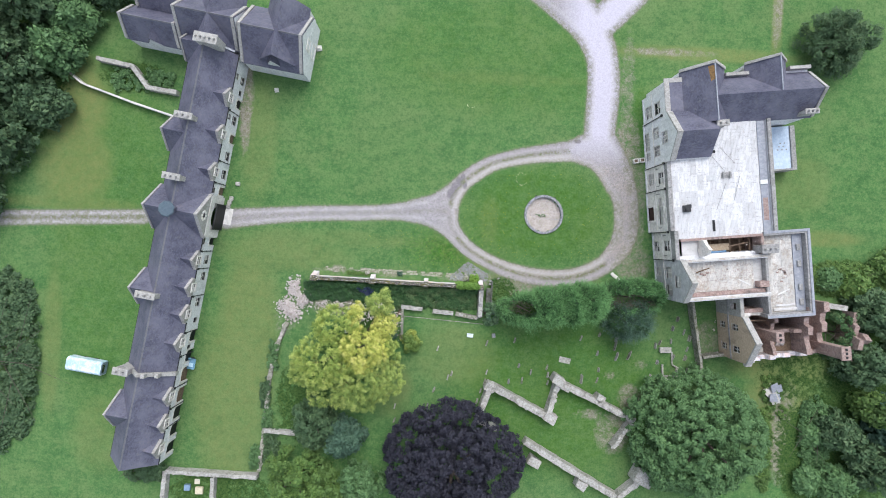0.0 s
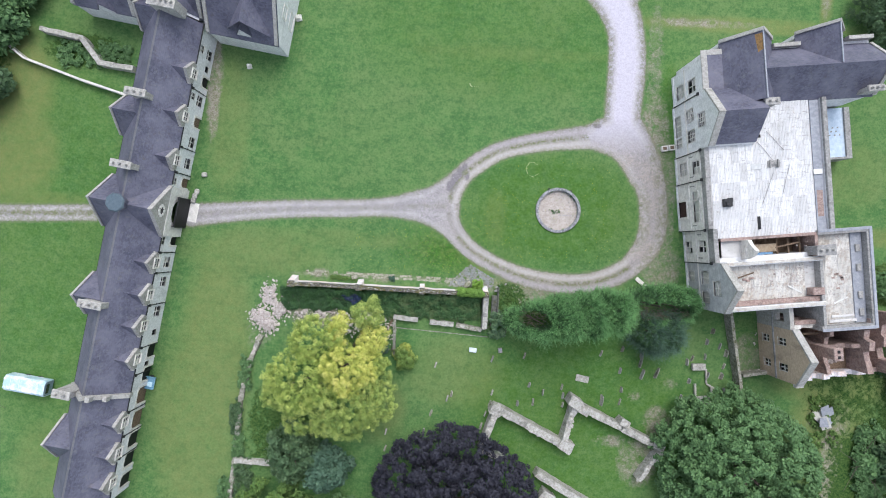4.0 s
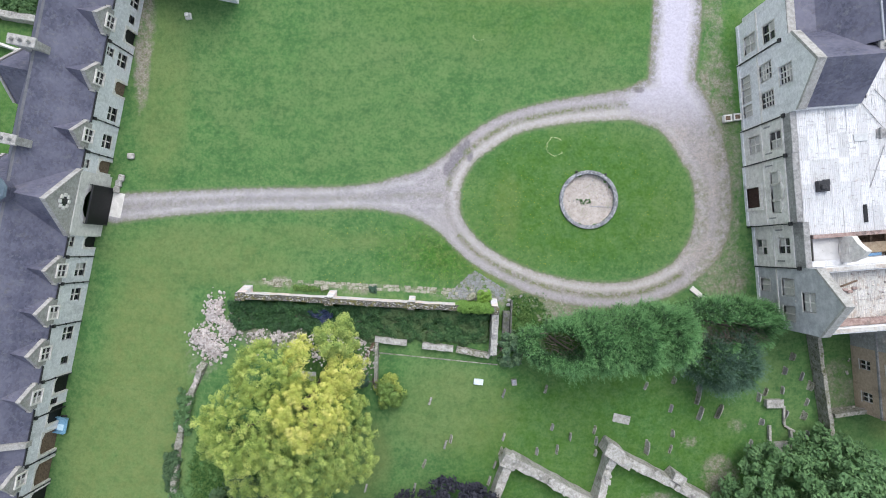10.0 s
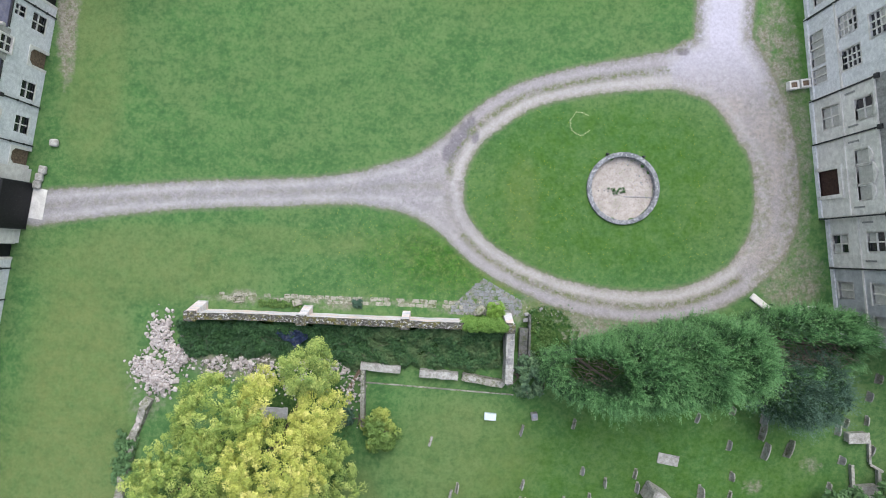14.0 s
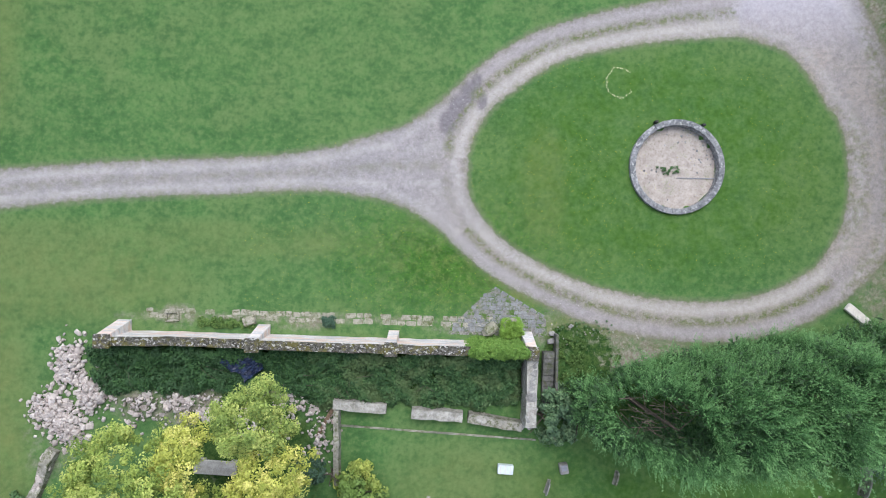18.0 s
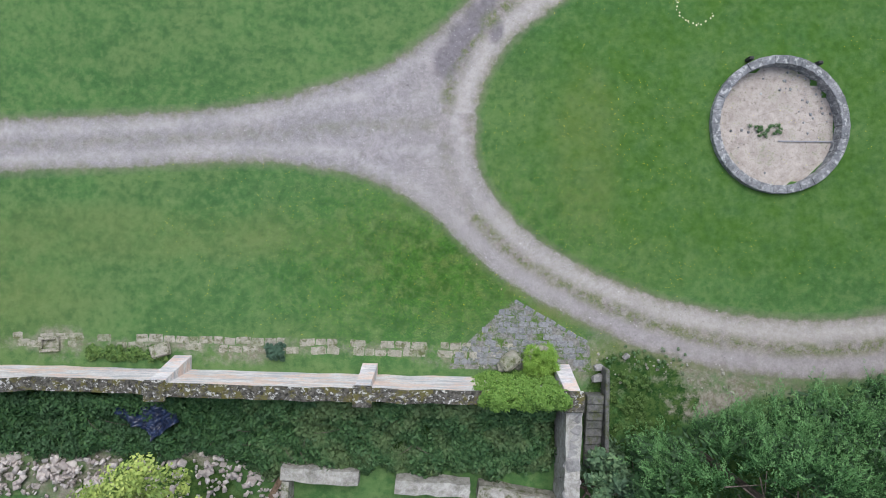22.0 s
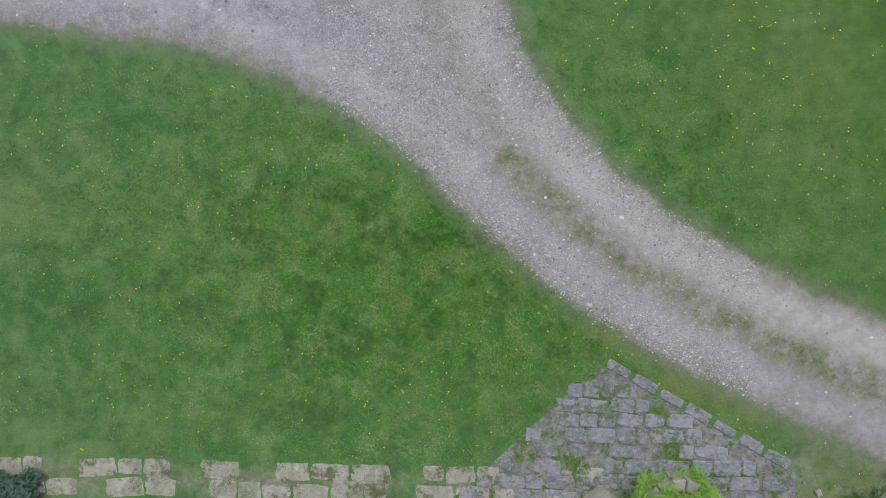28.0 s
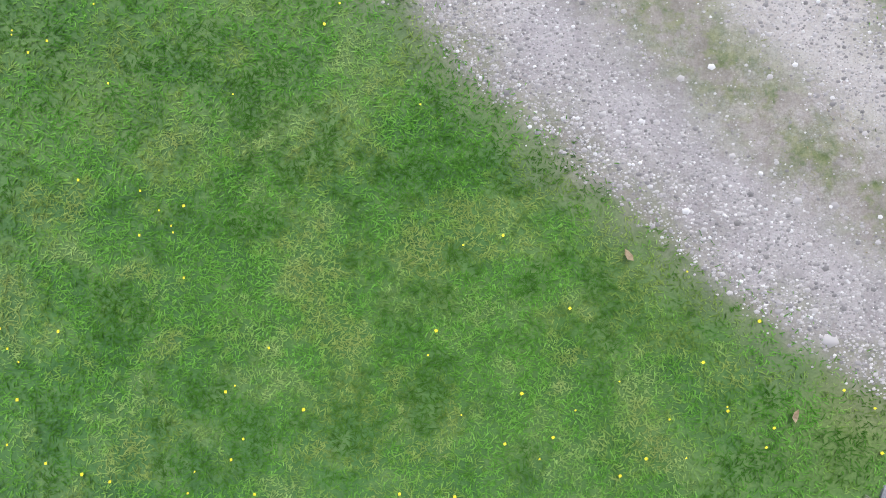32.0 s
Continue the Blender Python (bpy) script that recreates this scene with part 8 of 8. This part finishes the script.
def build_lawn_items():
    # an open ring of pale flowers on the oval lawn, and a short arc on the great lawn
    ring = thing("flower_ring", pose(13.2, 12.35, 0), "open ring of pale yellow flowers in the grass", "flowers")
    bloom = flower_mesh("flower", 0.055, plain("pale_yellow_petal", (0.72, 0.70, 0.42), (0.85, 0.82, 0.55), 0.6, 9))
    for k in range(34):
        a = radians(45 + 8.6 * k)
        share("flower", bloom, ring, Matrix.LocRotScale((1.0 * math.cos(a) + 0.2 + random.uniform(-0.07, 0.07), 1.1 * math.sin(a) + 0.15 + random.uniform(-0.07, 0.07), 0.02), Euler((0, 0, k)), (1, 1, 1) if k % 3 else (0.6, 0.6, 1)))
    arc = thing("flower_arc", pose(4.0, 24.7, 0), "short arc of pale flowers on the great lawn", "flowers")
    for k in range(9):
        a = radians(150 + 22 * k * 0.7)
        share("flower", bloom, arc, Matrix.LocRotScale((0.9 * math.cos(a) + 0.05 * k, 0.9 * math.sin(a) + 0.12 * k, 0.02), Euler((0, 0, k)), (0.9, 0.9, 1)))
    slab = thing("fallen_slab", pose(30.9, -4.1, 0, 0, 0, -38), "long pale stone slab lying by the drive", "stone")
    part("slab", boxes((-1.15, 1.15, -0.3, 0.3, 0, 0.3), bevel=0.04), M_CREAM, slab)
    for x, y in ((34.5, -4.6), (35.6, -4.5)):
        b = thing("stone_block", pose(x, y, 0, 0, 0, 10), "pale squared block by the house wall", "stone", "blocks by the house")
        part("block", boxes((-0.32, 0.32, -0.28, 0.28, 0, 0.5), bevel=0.04), M_CREAM, b)
    for x, y in ((33.3, 16.6), (34.4, 16.8)):
        b = thing("stone_planter", pose(x, y, 0, 0, 0, 8), "pale stone planter by the drive", "planter", "planters by the drive")
        part("tub", boxes((-0.45, 0.45, -0.4, -0.25, 0, 0.6), (-0.45, 0.45, 0.25, 0.4, 0, 0.6), (-0.45, -0.3, -0.25, 0.25, 0, 0.6), (0.3, 0.45, -0.25, 0.25, 0, 0.6)), M_CREAM, b)
        part("soil", boxes((-0.3, 0.3, -0.25, 0.25, 0, 0.5)), M_BROWNWOOD, b)
    for x, y, s, lab in ((-30.3, 25.9, 0.7, "square pale stone plinth on the lawn"), (-23.2, 33.6, 0.9, "pale stone urn base by the lodge")):
        b = thing("plinth", pose(x, y, 0, 0, 0, 12), lab, "plinth")
        part("base", boxes((-s / 2, s / 2, -s / 2, s / 2, 0, 0.35), bevel=0.03), M_CREAM, b)
        part("drum", boxes((-s / 3, s / 3, -s / 3, s / 3, 0.35, 0.85), bevel=0.08), M_CREAM, b)
    for x, y in ((-36.3, 9.2), (-37.3, 6.6), (-37.6, 5.9), (-37.8, 5.2)):
        b = thing("rough_stone", pose(x, y, 0, 0, 0, random.uniform(0, 90)), "rough brownish stone at the foot of the range", "stone", "stones along the range")
        bm = boxes((-0.4, 0.4, -0.35, 0.35, 0, 0.45), bevel=0.12)
        part("stone", bm, M_RUIN, b)
    sheet_ob = thing("tarpaulin", pose(-13.2, -8.3, 0), "crumpled dark blue tarpaulin on the brambles", "tarpaulin")
    bm = bmesh.new()
    bmesh.ops.create_grid(bm, x_segments=44, y_segments=28, size=1.0)
    for v in bm.verts:
        x, y = v.co.x * 1.55, (v.co.y - 0.75) * 0.95 * (1.05 - 0.6 * abs(v.co.x - 0.25)) * (1 + 0.3 * noise.noise((v.co.x * 2.0, 5, 0))) + 0.75
        v.co = Vector((x + 0.15 * noise.noise((x * 2, y * 2, 3)), y + 0.25 * noise.noise((x, y * 2, 7)), 0.95 + 0.35 * noise.noise((x * 2.2, y * 2.2, 1)) + 0.22 * abs(noise.noise((x * 4, y * 4, 2)))))
    bmesh.ops.solidify(bm, geom=bm.faces[:], thickness=0.015)
    part("sheet", bm, plain("dark_blue_plastic", (0.006, 0.011, 0.035), (0.025, 0.045, 0.11), 0.3, 2.5, spec=0.6), sheet_ob)
    wood = thing("loose_board", pose(-7.4, -12.4, 0, 0, 0, 62), "weathered plank lying on the rubble", "plank")
    part("plank", boxes((-1.2, 1.2, -0.14, 0.14, 0.25, 0.32), bevel=0.01), M_BROWNWOOD, wood)
    skip = thing("white_debris", pose(59.4, -23.3, 0, 0, 0, 20), "heap of white broken panels in the weeds", "debris")
    for k in range(6):
        part("panel", boxes((-1.0, 1.0, -0.7, 0.7, 0, 0.05)), M_LEAD if k % 3 else M_PALEPANE, skip, m=pose(random.uniform(-1.2, 1.2), random.uniform(-0.9, 0.9), 0.5 + 0.1 * k, random.uniform(-15, 15), random.uniform(-15, 15), random.uniform(0, 180)))
    gar = thing("ruined_gate_pier", pose(70.4, -39.6, 0, 0, 0, 30), "pale broken pier among the bushes", "ruin")
    part("pier", boxes((-1.4, 1.4, -0.5, 0.5, 0, 2.6), (-1.4, -0.8, -0.5, 0.5, 2.6, 3.2), (0.4, 1.0, -0.5, 0.5, 2.6, 3.2), bevel=0.06), M_CREAM, gar)
    shop = thing("garden_clutter", pose(-42.5, -44.2, 0), "blue and buff boxes in the walled plot", "box")
    part("blue_box", boxes((-0.6, 0.4, -0.5, 0.5, 0, 0.6), bevel=0.03), plain("faded_blue", (0.16, 0.25, 0.36), (0.26, 0.35, 0.46), 0.5, 3), shop)
    part("buff_box", boxes((1.3, 2.6, -1.1, 0.1, 0, 0.5), bevel=0.03), plain("buff_board", (0.55, 0.48, 0.33), (0.66, 0.59, 0.44), 0.7, 3), shop)
    part("buff_lid", boxes((1.0, 1.9, 0.5, 1.4, 0, 0.1), bevel=0.02), plain("pale_board", (0.6, 0.55, 0.42), (0.7, 0.64, 0.5), 0.7, 3), shop)
    car = thing("blue_handcart", RANGE @ pose(0.35, -25.9, 0), "blue painted cart half inside the archway", "cart")
    part("tray", boxes((-0.9, 0.7, -0.9, 0.9, 0.5, 0.62), (-0.9, 0.7, -0.9, -0.84, 0.62, 1.0), (-0.9, 0.7, 0.84, 0.9, 0.62, 1.0)), plain("bright_blue_paint", (0.14, 0.30, 0.42), (0.24, 0.42, 0.55), 0.4, 4), car)
    part("sheet_stack", boxes((-0.3, 0.4, -0.6, 0.1, 0.62, 0.74), bevel=0.03), plain("pale_cyan_sheet", (0.42, 0.62, 0.72), (0.6, 0.76, 0.82), 0.5, 4), car)
    for y in (-0.95, 0.95):
        bm = bmesh.new()
        bmesh.ops.create_cone(bm, cap_ends=True, segments=16, radius1=0.32, radius2=0.32, depth=0.1, matrix=pose(0, y, 0.32, 90, 0, 0))
        part("wheel", bm, M_IRON, car)


def flower_mesh(name, r, mat):
    bm = bmesh.new()
    c = bm.verts.new((0, 0, 0.01))
    ring = [bm.verts.new((r * (1 if k % 2 else 0.6) * math.cos(k * math.pi / 5), r * (1 if k % 2 else 0.6) * math.sin(k * math.pi / 5), 0)) for k in range(10)]
    for k in range(10):
        bm.faces.new((c, ring[k], ring[(k + 1) % 10]))
    me = bpy.data.meshes.new(name)
    bm.to_mesh(me), bm.free()
    me.materials.append(mat)
    return me


build_lawn_items()


def blades(n, x0, x1, y0, y1, seed, tall, wide, keep):
    """Single grass blades, bent over: two triangles and a tip each."""
    rng = np.random.default_rng(seed)
    x, y = rng.uniform(x0, x1, n), rng.uniform(y0, y1, n)
    ok = keep(x, y, rng)
    x, y = x[ok], y[ok]
    n = len(x)
    a, h, w = rng.uniform(0, 2 * np.pi, n), tall * rng.uniform(0.5, 1.4, n), wide * rng.uniform(0.6, 1.3, n)
    lean = h * rng.uniform(1.8, 4.0, n)
    dx, dy = np.cos(a), np.sin(a)
    px, py = -dy * w, dx * w
    z = np.zeros(n)
    v = np.stack([np.stack([x - px, y - py, z], 1), np.stack([x + px, y + py, z], 1), np.stack([x + dx * lean * 0.45 + px * 0.8, y + dy * lean * 0.45 + py * 0.8, h * 0.75], 1),
                  np.stack([x + dx * lean, y + dy * lean, h], 1), np.stack([x + dx * lean * 0.45 - px * 0.8, y + dy * lean * 0.45 - py * 0.8, h * 0.75], 1)], 1).reshape(-1, 3)
    return v, np.arange(n * 5).reshape(-1, 5)


def paved(x, y):
    return (y < -2.5 - (x - 4.4) * 0.567) & (y < -2.5 + (x - 4.4) * 0.93) & (x < 8.4)


def on_turf(x, y, rng):
    d = track_field(x, y)[0] + rng.normal(scale=0.16, size=x.shape)
    return (d > 0.1) & ~(paved(x, y) & (rng.uniform(size=x.shape) < 0.8))


def on_strip(x, y, rng):
    d, mid, _, _ = track_field(x, y)
    thick = np.array([noise.noise((float(p) * 2.3, float(q) * 2.3, 4.0)) for p, q in zip(x, y)])
    return (d < 0) & (mid * (0.5 + 1.5 * thick) > rng.uniform(0.12, 0.9, x.shape))


def grass_material(name, a, b, c):
    k = Nodes(name, 0.95, spec=0.04)
    base = k.mix(k.island(), a, b)
    base = k.mix(k.ramp(k.noise(1.5, 5, 0.7), 0.5, 0.68, 0.0, 0.85), base, c)
    base = k.mix(k.ramp(k.noise(1.1, 5, 0.7), 0.5, 0.66, 0.0, 0.75), base, (b[0] * 1.5, b[1] * 0.84, b[2] * 1.35))
    base = k.mix(k.ramp(k.noise(1.9, 5, 0.7), 0.52, 0.32, 0.0, 0.9), base, tuple(v * 0.6 for v in a))
    return k.out(base)


M_TUSSOCK = grass_material("tussock_blade", (0.06, 0.21, 0.02), (0.10, 0.27, 0.032), (0.085, 0.24, 0.03))
M_BLADE = grass_material("grass_blade", (0.075, 0.215, 0.028), (0.15, 0.34, 0.06), (0.25, 0.355, 0.115))
M_WEED = grass_material("rut_weed", (0.10, 0.15, 0.04), (0.25, 0.28, 0.11), (0.13, 0.20, 0.05))


def thinning(x, y, rng):
    """Blades stand thick in the middle of the lawn's edge and thin out all round it."""
    q = np.hypot((x - 1.0) / 11.0, (y + 0.6) / 6.5)
    return on_turf(x, y, rng) & (rng.uniform(size=x.shape) < 1.25 * np.clip(1 - q, 0, 1) ** 1.6)


def tussocks(x, y, rng):
    thick = np.array([noise.noise((float(p) * 1.3, float(q) * 1.3, 9.0)) for p, q in zip(x, y)])
    return thinning(x, y, rng) & (thick + rng.normal(scale=0.1, size=x.shape) > 0.28)


for nm, args, mat, lab in (("grass", (700000, -10, 12, -5.6, 5.9, 3, 0.016, 0.0048, thinning), M_BLADE, "short green lawn grass blades"),
                           ("tussocks", (80000, -8, 10, -5, 5, 4, 0.02, 0.0035, tussocks), M_TUSSOCK, "darker tufts of longer grass"),
                           ("weeds", (260000, -4, 14, -5, 8, 5, 0.014, 0.003, on_strip), M_WEED, "sparse weeds between the wheel ruts")):
    ob = sheet(nm, *blades(*args), mat)
    tagged(ob, lab, "grass", kind="stuff")


def pebbles(n, x0, x1, y0, y1, seed, size):
    rng = np.random.default_rng(seed)
    x, y = rng.uniform(x0, x1, n), rng.uniform(y0, y1, n)
    d = track_field(x, y)[0] + rng.normal(scale=0.07, size=n)
    x, y = x[d < -0.04], y[d < -0.04]
    n = len(x)
    s = size * np.exp(rng.normal(scale=0.45, size=n))
    base = np.array([(1, 0, 0), (0.3, 0.9, 0), (-0.8, 0.5, 0), (-0.7, -0.6, 0), (0.4, -0.9, 0), (0.1, 0.05, 0.75)])
    a = rng.uniform(0, 6.28, n)
    px, py = base[:, 0][None] * np.cos(a)[:, None] - base[:, 1][None] * np.sin(a)[:, None], base[:, 0][None] * np.sin(a)[:, None] + base[:, 1][None] * np.cos(a)[:, None]
    v = np.stack([x[:, None] + px * s[:, None], y[:, None] + py * s[:, None] * 0.8, 0.005 + base[:, 2][None] * s[:, None] + 0 * px], -1).reshape(-1, 3)
    tri = np.array([(0, 1, 5), (1, 2, 5), (2, 3, 5), (3, 4, 5), (4, 0, 5)])
    return v, (np.arange(n)[:, None, None] * 6 + tri[None]).reshape(-1, 3)


def pebble_material():
    k = Nodes("loose_gravel", 0.9, spec=0.25)
    r = k.island()
    base = k.mix(k.ramp(r, 0.0, 0.7), (0.18, 0.168, 0.166), (0.43, 0.40, 0.39))
    return k.out(k.mix(k.ramp(r, 0.88, 1.0), base, (0.66, 0.64, 0.63)))


M_PEBBLE = pebble_material()
for args in ((160000, -1, 7.5, -3.5, 4.5, 7, 0.0088), (16000, -12, 16, -6, 12, 8, 0.015)):
    tagged(sheet("gravel", *pebbles(*args), M_PEBBLE), "loose grey and white gravel on the drive", "gravel", kind="stuff")


def scatter_flowers(n, x0, x1, y0, y1, seed, r):
    rng = np.random.default_rng(seed)
    m = n // 6
    cx, cy = rng.uniform(x0, x1, m), rng.uniform(y0, y1, m)
    x = np.concatenate([np.repeat(cx, 4) + rng.normal(scale=0.28, size=4 * m), rng.uniform(x0, x1, 2 * m)])
    y = np.concatenate([np.repeat(cy, 4) + rng.normal(scale=0.28, size=4 * m), rng.uniform(y0, y1, 2 * m)])
    ok = on_turf(x, y, rng)
    x, y = x[ok], y[ok]
    a = np.arange(6) * np.pi / 3
    s = r * rng.uniform(0.6, 1.2, len(x))[:, None]
    z = rng.uniform(0.04, 0.07, len(x))[:, None]
    ring = np.stack([x[:, None] + s * np.cos(a), y[:, None] + s * np.sin(a), z + 0.3 * s * np.cos(3 * a)], -1)
    return ring.reshape(-1, 3), np.arange(len(x) * 6).reshape(-1, 6)


M_BUTTER = plain("buttercup_petal", (0.72, 0.62, 0.02), (0.85, 0.78, 0.05), 0.45, 20)
tagged(sheet("buttercups", *scatter_flowers(1500, -14, 13, -4.6, 8, 9, 0.0125), M_BUTTER), "scattered yellow buttercups in the lawn", "flowers", kind="stuff")
tagged(sheet("buttercups", *scatter_flowers(900, 4, 28, -2, 14, 10, 0.0125), M_BUTTER), "scattered yellow buttercups in the oval lawn", "flowers", kind="stuff")


def build_under_tree():
    """What shows through the gap of the yellowing tree: a pale slab on two stones and a clipped shrub."""
    t = thing("stone_bench", pose(-14.9, -15.5, 0, 0, 0, -3), "long pale stone slab on low blocks under the tree", "bench")
    part("slab", boxes((-1.5, 1.5, -0.5, 0.5, 0.62, 0.8), bevel=0.03), M_OLDSTONE, t)
    for x in (-1.1, 1.1):
        part("support", boxes((x - 0.2, x + 0.2, -0.4, 0.4, 0, 0.62), bevel=0.03), M_RUIN, t)


def build_wall_end():
    """Stones, a grassy trough and loose blocks at the east end of the garden wall."""
    t = thing("grassy_trough", pose(5.85, -5.45, 0), "round stone trough overflowing with bright long grass", "trough")
    n = 9
    for k in range(n):
        a, b = radians(60 + 22 * k), radians(60 + 22 * k + 21)
        bm = prism([(r * math.cos(q), r * math.sin(q)) for r, q in ((0.78, a), (0.78, b), (0.55, b), (0.55, a))], "z", 0, 0.5 + random.uniform(-0.04, 0.04))
        bmesh.ops.bevel(bm, geom=bm.edges[:], offset=0.02, segments=1, affect="EDGES")
        part("rim_stone", bm, M_FOUND, t)
    for x, y, s, rz in ((4.35, -5.45, 0.5, 40), (4.05, -5.75, 0.3, 10), (8.75, -5.75, 0.2, 5), (8.7, -6.3, 0.26, 12), (10.1, -5.2, 0.16, 50), (-12.9, -5.2, 0.45, 20)):
        b = thing("loose_block", pose(x, y, 0, 0, 0, rz), "rough loose stone block by the wall", "stone", "blocks by the garden wall")
        bm = boxes((-s, s * 0.9, -s * 0.7, s * 0.7, 0, s * 1.1), bevel=0.08 * s / 0.4)
        for vv in bm.verts:
            vv.co += Vector((random.uniform(-0.05, 0.05), random.uniform(-0.05, 0.05), random.uniform(-0.03, 0.03)))
        part("block", bm, M_FOUND if x < 5 else M_DARKSTONE, b)
    me = [stone_mesh("small_stone", M_OLDWALL, 0.6, s) for s in (11, 12, 13)]
    sp = thing("stone_scatter", pose(0, 0, 0), "scatter of small stones and earth by the steps", "rubble")
    for k in range(80):
        x, y = random.uniform(8.2, 15.5), 0
        y = -4.7 - 0.16 * (x - 8) - random.random() ** 1.5 * (3.2 if x < 10 else 1.2)
        s = 0.03 + 0.13 * random.random() ** 2
        share("small_stone", random.choice(me), sp, Matrix.LocRotScale((x, y, 0.02), Euler((0, 0, random.uniform(0, 6))), (s * 1.3, s, s)))
    for k in range(60):
        x, y = random.uniform(2.4, 6.8), random.uniform(-5.9, -5.0)
        s = random.uniform(0.04, 0.14)
        share("small_stone", random.choice(me), sp, Matrix.LocRotScale((x, y, 0.03), Euler((0, 0, random.uniform(0, 6))), (s * 1.3, s, s)))
    for x, y in ((3.87, -1.95), (2.62, -0.73)):
        lf = thing("fallen_leaf", pose(x, y, 0.05, 12, 8, random.uniform(0, 180)), "dry brown fallen leaf on the lawn", "leaf", "fallen leaves")
        bm = bmesh.new()
        vs = [bm.verts.new(p) for p in ((-0.05, 0, 0.012), (-0.015, 0.028, 0.0), (0.03, 0.022, 0.004), (0.06, 0, 0.016), (0.03, -0.022, 0.004), (-0.015, -0.028, 0.0))]
        bm.faces.new(vs)
        bmesh.ops.solidify(bm, geom=bm.faces[:], thickness=0.003)
        part("blade", bm, plain("dry_leaf", (0.42, 0.31, 0.19), (0.56, 0.43, 0.29), 0.7, 20), lf)


build_wall_end()
build_under_tree()
hedge("clipped_shrub", -9.4, -7.3, -16.6, -15.0, 1.3, L_BLUE, "dark green clipped shrub beside the low wall", 70, 60, 0.07, 140, 0.5, 0.25, 0.2, category="shrub")
hedge("trough_grass", 5.05, 6.6, -6.1, -4.85, 0.95, leaf_material("bright_long_grass", (0.13, 0.27, 0.035), (0.30, 0.46, 0.09), (0.2, 0.36, 0.06)), "tuft of bright long grass in the trough", 130, 70, 0.19, 120, 0.05, 0.22, 0.0, category="grass")
